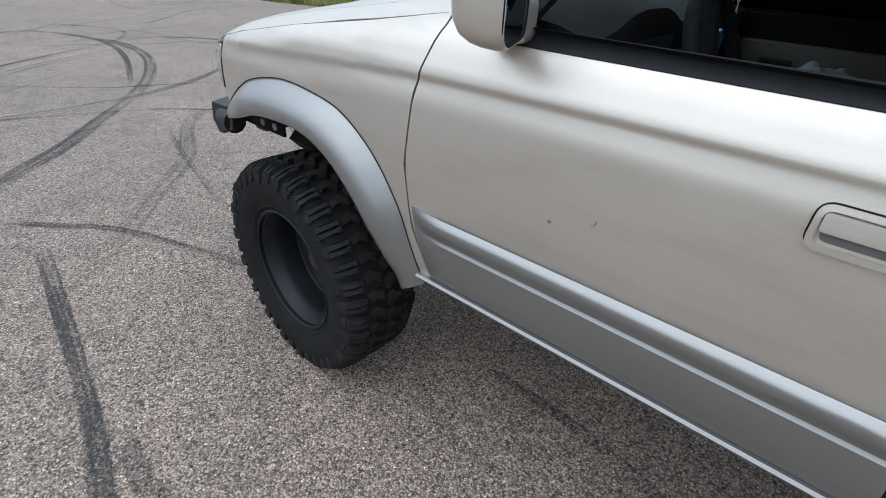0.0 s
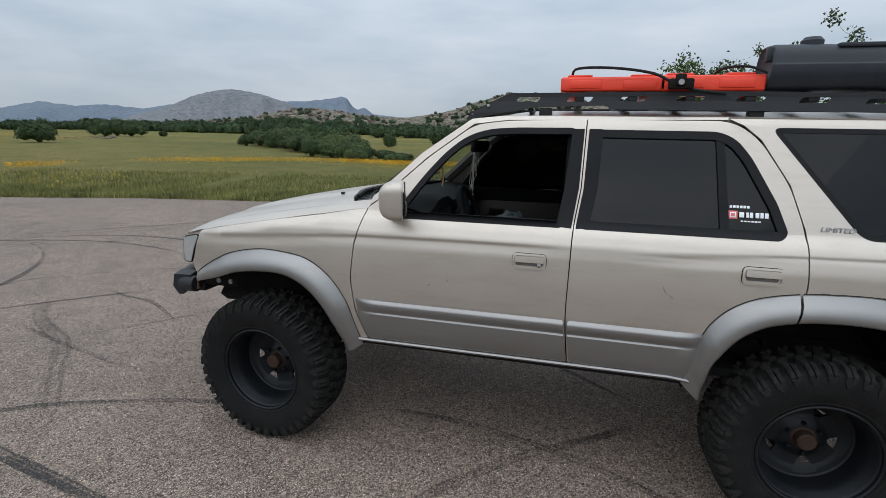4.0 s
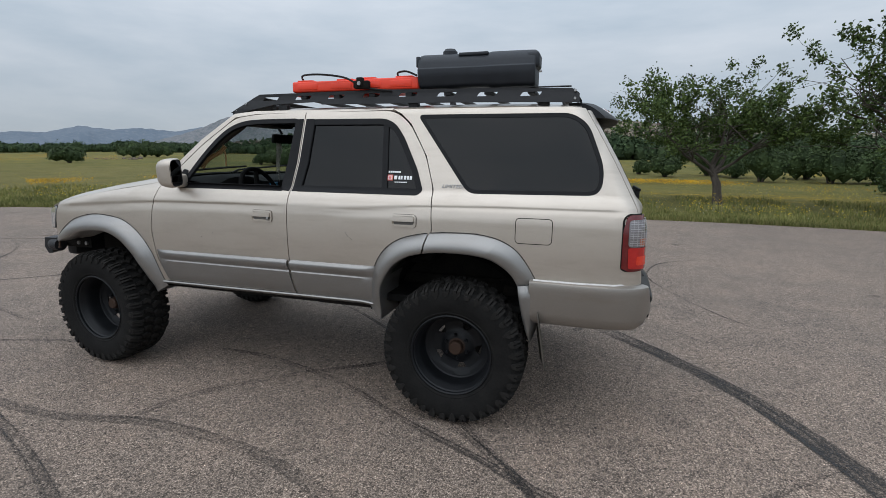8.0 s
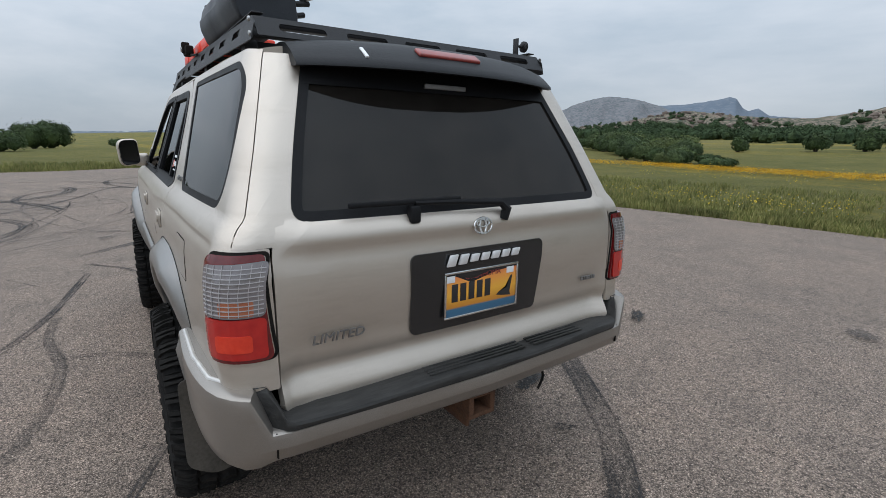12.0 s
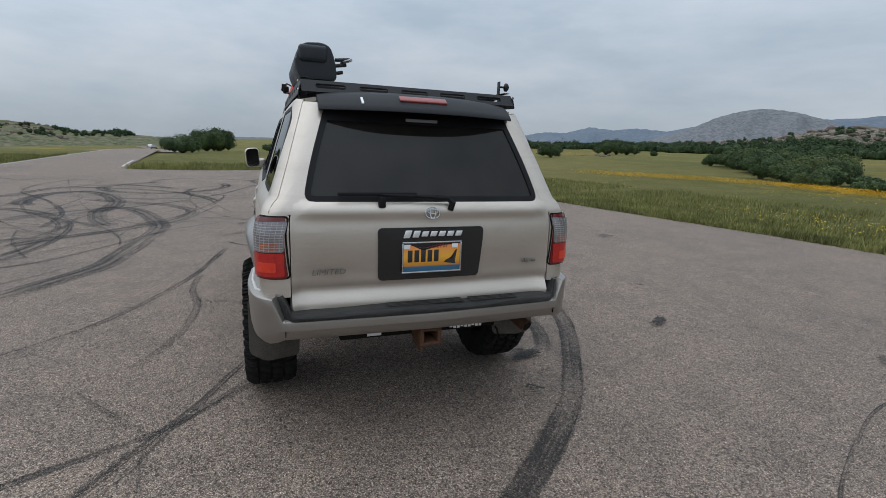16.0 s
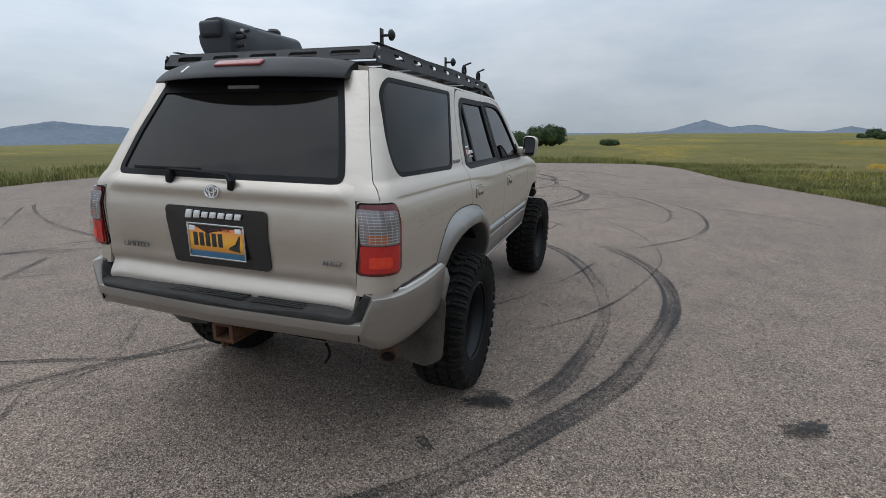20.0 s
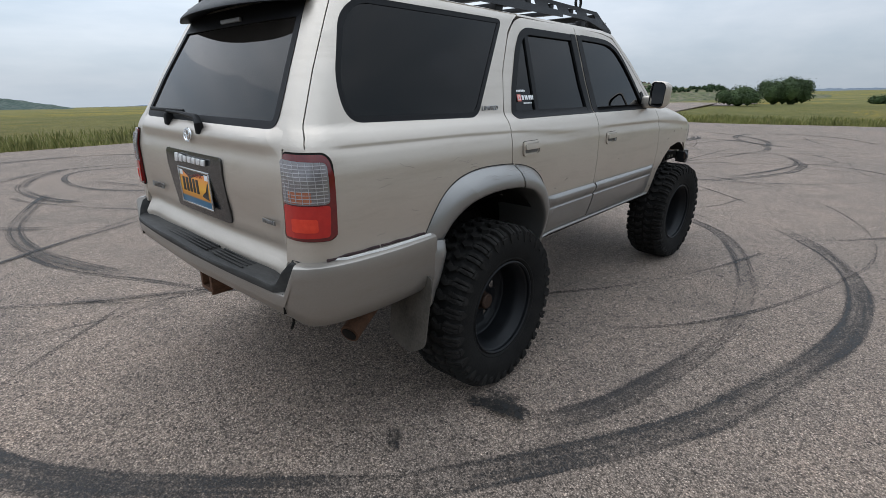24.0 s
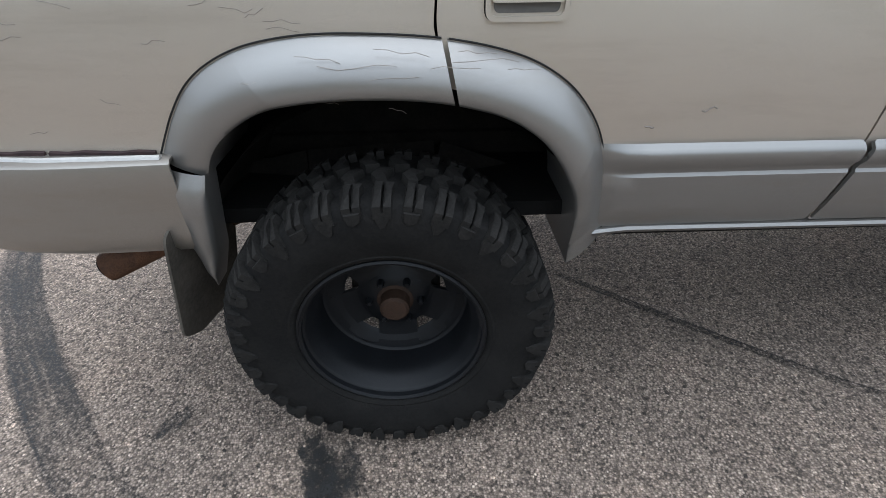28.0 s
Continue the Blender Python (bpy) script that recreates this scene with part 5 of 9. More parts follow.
def stain(cx, cy, rx, ry, turn, seed, material, streaks=0):
    global mark_count
    mark_count += 1
    z = 0.003 + 0.0001 * mark_count
    verts, cover, faces = [(cx, cy, z)], [1.0], []
    n = 72
    for ring, c in ((0.55, 1.0), (0.85, 0.95), (1.0, 0.0)):
        for k in range(n):
            a = k * math.tau / n
            r = ring * (1 + 0.5 * noise.noise(Vector((math.cos(a) * 2.2, math.sin(a) * 2.2, seed))) + 0.5 * noise.noise(Vector((math.cos(a) * 8, math.sin(a) * 8, seed))))
            x, y = rx * r * math.cos(a), ry * r * math.sin(a)
            verts.append((cx + x * math.cos(turn) - y * math.sin(turn), cy + x * math.sin(turn) + y * math.cos(turn), z))
            cover.append(c)
    for k in range(n):
        q = (k + 1) % n
        faces.append((0, 1 + k, 1 + q))
        for r in (0, 1):
            faces.append((1 + r * n + k, 1 + (r + 1) * n + k, 1 + (r + 1) * n + q, 1 + r * n + q))
    ob = mesh_part("oil_stain", verts, faces, material, lot)
    at = ob.data.attributes.new("edge", "FLOAT", "POINT")
    at.data.foreach_set("value", cover)
    return ob


stain(2.885, 1.055, 0.055, 0.15, 0.35, 1.0, M_OIL)
stain(2.80, 1.02, 0.03, 0.10, 0.3, 1.8, M_OIL)
stain(2.55, 2.68, 0.06, 0.16, 0.6, 2.0, M_OIL)
stain(3.35, 0.855, 0.075, 0.035, 0.9, 3.0, M_OIL)
stain(2.90, 1.00, 0.045, 0.12, 0.5, 5.5, M_OIL)
stain(2.86, 1.05, 0.060, 0.11, 0.35, 6.5, M_OIL)
stain(3.79, 3.87, 0.10, 0.14, 1.0, 4.0, M_FAINT)
for x, y, r in ((1.5, 3.4, 0.05), (4.9, 5.8, 0.12), (6.5, 3.0, 0.06), (-1.4, 5.2, 0.2), (1.2, 1.15, 0.04), (0.4, 1.4, 0.03), (2.1, 1.6, 0.02), (-3.5, -1.2, 0.12), (5.0, -2.4, 0.03)):
    stain(x, y, r, r * 0.7, x, x * 3 + y, M_FAINT)


# ---- vehicle shell: shared curves ----
def table(rows):
    xs, ys = [r[0] for r in rows], [r[1] for r in rows]
    return lambda v: float(np.mean(np.interp([v - 0.007, v, v + 0.007], xs, ys)))


side_y = table([(0.55, 0.765), (0.60, 0.785), (0.66, 0.802), (0.76, 0.816), (0.86, 0.828), (1.00, 0.836), (1.08, 0.836), (1.15, 0.834), (1.21, 0.826),
                (1.26, 0.806), (1.282, 0.792), (1.30, 0.772), (1.745, 0.628), (1.775, 0.606), (1.80, 0.57)])
plan_t = table([(-0.62, 0.80), (-0.50, 0.872), (-0.38, 0.925), (-0.2, 0.965), (0.0, 0.985), (0.35, 1.0), (2.7, 1.0), (3.2, 0.99), (3.5, 0.975)])
fender_top = table([(-0.62, 1.045), (-0.55, 1.084), (-0.48, 1.111), (-0.405, 1.130), (-0.2, 1.174), (0.1, 1.230), (0.4, 1.278), (0.65, 1.32)])
rear_x = table([(0.55, 3.655), (0.85, 3.655), (0.95, 3.645), (1.15, 3.640), (1.25, 3.622), (1.30, 3.598), (1.48, 3.505), (1.66, 3.402), (1.75, 3.348), (1.80, 3.315)])
crease_z = table([(-0.5, 1.118), (-0.29, 1.140), (0.0, 1.162), (0.29, 1.178), (0.6, 1.194), (1.4, 1.203), (1.62, 1.200), (1.90, 1.160), (2.0, 1.184), (2.12, 1.208), (2.3, 1.222), (2.5, 1.232), (2.9, 1.241), (3.7, 1.243)])


def crease(x, z):
    """The pressed feature line: a shallow step under a rounded shoulder, absent amid the doors."""
    f = smooth_step(-0.5, -0.34, x) * smooth_step(1.66, 1.30, x) + smooth_step(1.90, 2.10, x) * smooth_step(3.56, 3.46, x)
    d = crease_z(x) - z
    w = 0.011 + 0.014 * smooth_step(0.9, -0.1, x)
    if d < 0:
        return f * 0.0007 * math.exp(-(d / 0.03) ** 2)
    return f * (0.0007 - 0.0046 * smooth_step(0, w, d) * smooth_step(0.075, w, d))


CORNER = 0.10
BOW = 0.016


def shoulder(x, z):
    """How far the front wing's side draws in as it rounds over into its top."""
    up = max(0.0, min(0.06, z - fender_top(x) + 0.045)) / 0.045
    return 0.022 * up * up * smooth_step(0.66, 0.50, x)


def on_side(sg, off=0.0):
    """Places (x, z) on the body side, running on round the rear corner past the end; off metres proud."""
    def place(x, z):
        w, r = side_y(z) * plan_t(min(x, 3.5)) + crease(min(x, 3.6), z) - shoulder(x, z) + off, rear_x(z) + off
        v = x - (r - off)
        rc = CORNER
        if v < -rc:
            return (x, sg * w, z)
        a = (v + rc) / rc
        if a < math.pi / 2:
            return (r - rc + rc * math.sin(a), sg * (w - rc + rc * math.cos(a)), z)
        y = w - rc - (a - math.pi / 2) * rc
        return (r + BOW * (1 - (y / (w - rc)) ** 2), sg * y, z)
    return place


def wrap(y, z):
    """The side coordinate of a point on the rear face at half-width y."""
    w = side_y(z) * plan_t(3.5)
    return rear_x(z) - CORNER + CORNER * math.pi / 2 + (w - CORNER - y)


def on_rear(off=0.0):
    def place(y, z):
        w = side_y(z) * plan_t(3.5)
        return (rear_x(z) + off + BOW * (1 - (y / (w - CORNER)) ** 2), y, z)
    return place


def outward(c):
    return Vector((0.25 * (c.x - 1.6), c.y * 2, 0.3 * (c.z - 1.1)))


def side_panel(name, loop, holes, sg, material, parent, label="", off=0.0, thick=0.012, ustep=0.12, cuts=None):
    zs = [p[1] for p in loop]
    xs = [p[0] for p in loop]
    vs = cuts or [z for z in [0.63, 0.68, 0.74, 0.80, 0.86, 0.93, 1.0, 1.05, 1.075] + [1.09 + 0.0055 * k for k in range(29)] + [1.262, 1.28, 1.295, 1.31, 1.4, 1.5, 1.6, 1.7, 1.745, 1.76] if min(zs) < z < max(zs)]
    us = spaced(min(xs), max(xs), ustep)
    if max(xs) > 3.5:
        us += [x for x in spaced(3.28, max(xs), 0.022)]
    bm = sheet(loop, holes, on_side(sg, off), us, vs)
    thicken(bm, thick, outward)
    return part(name, bm, material, parent, label, angle=35)


car = thing("suv", "lifted champagne-silver SUV with black roof rack parked on asphalt", "car", (1.34, 0, 0))



def seam_x(z):
    """The tailgate's side seam, on the turn of the rear corner."""
    return rear_x(z) - CORNER + 0.085


# outlines in side view, x along the car (front axle at 0), z up
FENDER = [(-0.352, 1.140), (-0.2, 1.173), (0.1, 1.229), (0.4, 1.275), (0.642, 1.318), (0.594, 1.157), (0.569, 0.97), (0.588, 0.79), (0.645, 0.645), (0.54, 0.61), (0.48, 0.80), (0.38, 0.90), (0.25, 0.97), (0.07, 0.99), (-0.16, 0.97), (-0.29, 0.90), (-0.40, 0.87), (-0.440, 0.93)]
FDOOR = [(0.652, 0.645), (0.593, 0.79), (0.574, 0.97), (0.599, 1.157), (0.649, 1.322), (0.72, 1.375), (0.93, 1.568), (1.145, 1.728), (1.30, 1.748), (1.658, 1.757), (1.652, 1.456), (1.628, 1.266), (1.623, 0.867), (1.648, 0.648)]
FWIN = [(0.79, 1.292), (0.93, 1.485), (1.03, 1.598), (1.12, 1.668), (1.22, 1.700), (1.34, 1.708), (1.618, 1.710), (1.600, 1.45), (1.575, 1.293)]
RDOOR = [(1.654, 0.648), (1.628, 0.867), (1.633, 1.266), (1.657, 1.456), (1.663, 1.757), (2.22, 1.756), (2.285, 1.735), (2.36, 1.675), (2.472, 1.50), (2.533, 1.32), (2.547, 1.10), (2.525, 0.99), (2.42, 0.97), (2.29, 0.88), (2.235, 0.75), (2.20, 0.64)]
RWIN = [(1.675, 1.295), (1.702, 1.45), (1.712, 1.702), (2.20, 1.700), (2.262, 1.672), (2.32, 1.60), (2.42, 1.42), (2.462, 1.31), (2.44, 1.295)]
QUARTER = [(2.530, 0.99), (2.552, 1.10), (2.538, 1.32), (2.477, 1.50), (2.365, 1.68), (2.295, 1.74), (2.24, 1.766)]
QUARTER += [(3.0, 1.764), (3.25, 1.762)] + [(seam_x(z), z) for z in (1.755, 1.72, 1.66, 1.6, 1.54, 1.48, 1.42, 1.36, 1.31, 1.29, 1.27, 1.25, 1.235)] + [(wrap(y, z), z) for y, z in ((0.6735, 1.230), (0.6745, 1.21), (0.6755, 1.19), (0.676, 1.16), (0.676, 1.08), (0.676, 1.0), (0.676, 0.93), (0.676, 0.855))] + [(3.10, 0.855), (3.05, 0.86), (2.98, 0.93), (2.83, 0.99)]
QWIN = [(2.402, 1.728), (3.255, 1.726), (3.345, 1.665), (3.432, 1.44), (3.42, 1.310), (2.735, 1.302)]

for sg, side in ((-1, "left"), (1, "right")):
    side_panel("front_fender", FENDER, [], sg, M_PAINT, car)
    fw = rounded(FWIN, [0.01, 0.06, 0.05, 0.05, 0.05, 0.05, 0.03, 0.0, 0.01])
    rw = rounded(RWIN, [0.01, 0.0, 0.02, 0.06, 0.05, 0.03, 0.02, 0.02, 0.01])
    fd = side_panel("front_door", rounded(FDOOR, [0.015, 0.05, 0.05, 0.05, 0.01, 0.05, 0.05, 0.05, 0.05, 0.004, 0.0, 0.05, 0.1, 0.01]), [inset(fw, -0.004)], sg, M_PAINT, car)
    rd = side_panel("rear_door", rounded(RDOOR, [0.01, 0.1, 0.05, 0.0, 0.004, 0.05, 0.06, 0.08, 0.05, 0.05, 0.02, 0.01, 0.05, 0.05, 0.05, 0.01]), [inset(rw, -0.004)], sg, M_PAINT, car)
    qw = rounded(QWIN, [0.035, 0.07, 0.06, 0.08, 0.095, 0.05], 6)
    qp = side_panel("quarter_panel", rounded(QUARTER, 0.006), [inset(qw, -0.003)], sg, M_PAINT, car)
    side_panel("quarter_glass", qw, [], sg, M_TINT, qp, "dark tinted glass", -0.004, 0.004)
    side_panel("glass_border", inset(qw, -0.003), [inset(qw, 0.018)], sg, M_BLACKTRIM, qp, "", -0.001, 0.006)
    # black frames round the door glass
    side_panel("window_frame", inset(fw, -0.010), [inset(fw, 0.018)], sg, M_BLACKTRIM, fd, "matt black window frame", 0.003, 0.02)
    side_panel("window_frame", inset(rw, -0.012), [inset(rw, 0.022)], sg, M_BLACKTRIM, rd, "matt black window frame", 0.003, 0.02)
    side_panel("pillar_cover", rounded([(1.570, 1.288), (1.594, 1.45), (1.612, 1.715), (1.652, 1.716), (1.645, 1.456), (1.624, 1.284)], 0.004), [], sg, M_BLACKTRIM, fd, "", 0.004, 0.01)
    side_panel("pillar_cover", rounded([(1.642, 1.284), (1.665, 1.456), (1.672, 1.716), (1.73, 1.716), (1.72, 1.45), (1.695, 1.288)], 0.004), [], sg, M_BLACKTRIM, rd, "", 0.004, 0.01)
    side_panel("rear_door_glass", inset(rw, 0.015), [], sg, M_TINT, rd, "dark tinted glass", -0.008, 0.004)
    side_panel("glass_divider", [(2.225, 1.30), (2.19, 1.70), (2.222, 1.70), (2.26, 1.30)], [], sg, M_BLACKTRIM, rd, "", 0.001, 0.01)
    if sg > 0:
        side_panel("front_door_glass", inset(fw, 0.015), [], sg, M_LIGHTTINT, fd, "raised tinted glass", -0.008, 0.004)

# pillar and rail strip between the doors, windscreen and roof
RAIL = [(0.652, 1.332), (0.665, 1.372), (0.90, 1.592), (1.13, 1.756), (1.28, 1.772), (2.24, 1.772), (2.236, 1.7615), (1.30, 1.7525), (1.142, 1.7325), (0.9275, 1.5725), (0.7165, 1.379)]
for sg in (-1, 1):
    side_panel("roof_rail", RAIL, [], sg, M_PAINT, car, "", 0, 0.03)

# roof
roof_front = lambda y: 1.06 + 0.10 * (abs(y) / 0.58) ** 2.2


def on_roof(x, y):
    w = 0.612
    q = min(1.0, abs(y) / w)
    z = 1.768 + 0.052 * (1 - q ** 2.6) ** 0.8
    z -= 0.055 * smooth_step(1.55, 1.02, x) ** 1.6 + 0.02 * smooth_step(2.9, 3.42, x)
    return (x, y, z)


ROOF = [(1.16, -0.60)] + [(roof_front(y), y) for y in np.linspace(-0.56, 0.56, 15)] + [(1.16, 0.60), (1.35, 0.608), (3.18, 0.606), (3.285, 0.57), (3.325, 0.40), (3.345, 0.0), (3.325, -0.40), (3.285, -0.57), (3.18, -0.606), (1.35, -0.608)]
bm = sheet(ROOF, [], on_roof, spaced(1.0, 3.5, 0.1), [s * y for s in (-1, 1) for y in (0.606, 0.6, 0.59, 0.57, 0.54, 0.49, 0.42, 0.3, 0.15)] + [0])
thicken(bm, 0.02, lambda c: Vector((0, 0, 1)))
part("roof", bm, M_PAINT, car)

# windscreen
def on_screen(y, s):
    q = abs(y) / 0.70
    x0, x1 = 0.44 + 0.20 * q ** 2.2, roof_front(y * 0.86) - 0.02
    z0, z1 = 1.335 - 0.01 * q ** 2, on_roof(max(x1, 1.03), y * 0.86)[2] - 0.004
    return (x0 + (x1 - x0) * s, y * (1 - 0.14 * s), z0 + (z1 - z0) * s + 0.012 * math.sin(math.pi * s))


bm = sheet([(-0.69, 0), (0.69, 0), (0.69, 1), (-0.69, 1)], [], on_screen, spaced(-0.69, 0.69, 0.08), spaced(0, 1, 0.12))
thicken(bm, 0.006, lambda c: Vector((-1, 0, 1)))
screen = part("windscreen", bm, M_CLEAR, car)
bm = sheet([(-0.70, -0.02), (0.70, -0.02), (0.70, 1.02), (-0.70, 1.02)], [[(-0.66, 0.05), (0.66, 0.05), (0.66, 0.93), (-0.66, 0.93)]], on_screen, spaced(-0.69, 0.69, 0.08), spaced(0, 1, 0.12))
thicken(bm, 0.012, lambda c: Vector((-1, 0, 1)))
part("windscreen_seal", bm, M_BLACKTRIM, screen)

# bonnet


def bonnet_w(x):
    """Half-width where the wing's side ends and its top begins."""
    return side_y(fender_top(x)) * plan_t(x) - shoulder(x, fender_top(x))


def on_bonnet(x, y):
    w = bonnet_w(x)
    q = min(1.0, abs(y) / w)
    rise = 0.040 - 0.025 * smooth_step(-0.3, -0.6, x)
    z = fender_top(x) + rise * (1 - q ** 10) + (0.024 - 0.012 * smooth_step(-0.3, -0.6, x)) * (1 - q ** 2)
    z += 0.012 * smooth_step(0.36, 0.30, abs(y)) * smooth_step(-0.55, -0.25, x)
    return (x, y, z)


edge = [(x, -bonnet_w(x) + 0.088) for x in (-0.50, -0.42, -0.3, -0.15, 0.0, 0.2, 0.4, 0.62)]
back = [(0.44 + 0.18 * (abs(y) / 0.70) ** 2.2 - 0.075, y) for y in np.linspace(-0.66, 0.66, 13)]
front = [(-0.60 + 0.10 * (abs(y) / 0.66) ** 2.5, y) for y in np.linspace(0.6, -0.6, 11)]
BONNET = edge + back + [(x, -y) for x, y in edge[::-1]] + front
bm = sheet(BONNET, [], on_bonnet, spaced(-0.62, 0.64, 0.07), [s * y for s in (-1, 1) for y in (0.795, 0.785, 0.77, 0.75, 0.72, 0.68, 0.62, 0.54, 0.45, 0.36, 0.33, 0.3, 0.2, 0.1)] + [0])
thicken(bm, 0.015, lambda c: Vector((0, 0, 1)))
bonnet = part("bonnet", bm, M_PAINT, car)
for sg in (-1, 1):
    xs_ = (-0.50, -0.42, -0.3, -0.15, 0.0, 0.2, 0.4, 0.55, 0.648)
    strip = [(x, sg * (bonnet_w(x) - 0.0005)) for x in xs_] + [(x, sg * (bonnet_w(x) - 0.0850)) for x in xs_[::-1]]
    bm = sheet(strip, [], on_bonnet, spaced(-0.5, 0.64, 0.07), [sg * (0.82 - 0.009 * k) for k in range(24)])
    thicken(bm, 0.012, lambda c: Vector((0, 0, 1)))
    part("wing_top", bm, M_PAINT, car)
# cowl grille with wipers
COWL = [(x + 0.008, y) for x, y in back] + [(0.44 + 0.20 * (abs(y) / 0.70) ** 2.2 + 0.02, y) for y in np.linspace(0.68, -0.68, 13)]
bm = sheet(COWL, [], lambda x, y: (x, y, fender_top(x) + 0.035 - 0.02 * (abs(y) / 0.7) ** 2), spaced(0.3, 0.7, 0.05), spaced(-0.68, 0.68, 0.1))
thicken(bm, 0.02, lambda c: Vector((0, 0, 1)))
cowl = part("cowl_grille", bm, M_BLACKTRIM, car)


# ---- vehicle: tail, bumpers, trim ----
TAILGATE = [(-0.66, 0.785), (0.66, 0.785), (0.671, 0.80), (0.671, 1.20), (0.656, 1.30), (0.601, 1.48), (0.536, 1.66), (0.515, 1.745), (-0.515, 1.745), (-0.536, 1.66), (-0.601, 1.48), (-0.656, 1.30), (-0.671, 1.20), (-0.671, 0.80)]
RGLASS = [(-0.605, 1.292), (0.605, 1.292), (0.565, 1.46), (0.502, 1.655), (0.478, 1.728), (-0.478, 1.728), (-0.502, 1.655), (-0.565, 1.46)]
rg = rounded(RGLASS, [0.05, 0.05, 0.1, 0.03, 0.02, 0.02, 0.03, 0.1], 5)
tail_cuts = [0.80, 0.81, 0.82, 0.835, 0.85, 0.862, 0.875, 0.89, 0.91, 0.93, 0.96, 1.0, 1.05, 1.1, 1.15, 1.18, 1.2, 1.215, 1.23, 1.245, 1.26, 1.28, 1.30, 1.36, 1.42, 1.5, 1.6, 1.7]


def tail_shape(off=0.0):
    base = on_rear(off)

    def place(y, z):
        x, yy, zz = base(y, z)
        # soft shelf above the plate, hollow below it and a rolled lower lip
        x += 0.014 * smooth_step(1.20, 1.245, z) * smooth_step(1.30, 1.265, z) * smooth_step(0.665, 0.58, abs(y))
        x -= 0.012 * smooth_step(0.905, 0.88, z)
        x -= 0.026 * smooth_step(1.10, 0.885, z) * smooth_step(0.68, 0.62, abs(y))
        x += 0.030 * smooth_step(0.872, 0.80, z)
        return (x, yy, zz)
    return place


bm = sheet(rounded(TAILGATE, 0.012), [inset(rg, -0.004)], tail_shape(), spaced(-0.67, 0.67, 0.09), tail_cuts)
thicken(bm, 0.02, lambda c: Vector((1, 0, 0.2)))
tailgate = part("tailgate", bm, M_PAINT, car)
for sg in (-1, 1):
    zs_ = (1.232, 1.25, 1.27, 1.29, 1.31, 1.36, 1.42, 1.48, 1.54, 1.6, 1.66, 1.72, 1.745)
    ed_ = table([(1.16, 0.671), (1.20, 0.671), (1.30, 0.656), (1.48, 0.601), (1.66, 0.536), (1.745, 0.515)])
    strip = [(seam_x(z) + 0.004, z) for z in zs_] + [(wrap(ed_(z) - 0.03, z), z) for z in zs_[::-1]]
    side_panel("corner_panel", strip, [], sg, M_PAINT, tailgate, "", 0.0008, 0.003)
bm = sheet(rg, [], on_rear(-0.004), spaced(-0.6, 0.6, 0.09), spaced(1.3, 1.7, 0.06))
thicken(bm, 0.004, lambda c: Vector((1, 0, 0.2)))
part("rear_glass", bm, M_DUSTGLASS, tailgate, "dark tinted rear glass with dust")
bm = sheet(inset(rg, -0.006), [inset(rg, 0.022)], on_rear(0.003), spaced(-0.6, 0.6, 0.09), spaced(1.3, 1.7, 0.06))
thicken(bm, 0.012, lambda c: Vector((1, 0, 0.2)))
part("glass_seal", bm, M_BLACKTRIM, tailgate)
bm = sheet([(-0.492, 1.660), (0.492, 1.660), (0.470, 1.724), (-0.470, 1.724)], [], on_rear(0.0035), spaced(-0.47, 0.47, 0.09), [1.7])
thicken(bm, 0.003, lambda c: Vector((1, 0, 0.2)))
part("glass_band", bm, M_BLACKTRIM, tailgate, "black printed band")
bm = box((3.412, -0.085, 1.672), (3.424, 0.085, 1.688), 0.003)
part("glass_label", bm, plain("grey_print", (0.16, 0.16, 0.16), (0.22, 0.22, 0.22), 30, 0.5), tailgate)

# spoiler: a bowed visor with high stop lamp
rows = []
for y in np.linspace(-0.515, 0.515, 25):
    q = abs(y) / 0.515
    x0, x1 = 3.26 - 0.03 * q ** 3, 3.508 - 0.09 * q ** 2.5
    z0 = on_roof(x0, y)[2] + 0.012
    z2 = 1.716 - 0.006 * q ** 2
    z1 = on_roof(x0 + (x1 - x0) * 0.45, y)[2] + 0.010
    top = [(x0, y, z0), (x0 + (x1 - x0) * 0.25, y, max(z0, z1))]
    for u in (0.0, 0.2, 0.4, 0.6, 0.8):
        top.append((x0 + (x1 - x0) * (0.45 + 0.55 * u), y, z1 + (z2 + 0.006 - z1) * u + 0.008 * math.sin(math.pi * u)))
    xm, zm = x0 + (x1 - x0) * 0.58, z0 - 0.035
    rows.append([(x0, y, z0 - 0.028)] + top + [(x1, y, z2 + 0.006), (x1 + 0.002, y, z2 - 0.002), (x1 - 0.010, y, z2 - 0.004), (xm - 0.015, y, zm - 0.036), (x0 + 0.05, y, z0 - 0.042)])
bm = lofted(rows, close_v=True)
for e in (0, -1):
    bm.verts.ensure_lookup_table()
ends = [[v for v in bm.verts if abs(v.co.y - s * 0.515) < 1e-5] for s in (-1, 1)]
for ring in ends:
    bmesh.ops.contextual_create(bm, geom=ring)
bmesh.ops.recalc_face_normals(bm, faces=bm.faces)
M_SPOILER = plain("faded_black_paint", (0.010, 0.0105, 0.012), (0.019, 0.020, 0.022), 6, 0.5, 0, 0.1, 120, spec=0.2)
spoiler = part("rear_spoiler", bm, M_SPOILER, car, "faded black rear spoiler with chipped paint")
M_REDLENS = plain("red_lens", (0.37, 0.010, 0.009), (0.49, 0.018, 0.013), 30, 0.12, 0, 0, coat=0.6)
M_DULLRED = plain("dull_red_lens", (0.20, 0.025, 0.02), (0.30, 0.04, 0.03), 20, 0.3, 0, 0, coat=0.3)
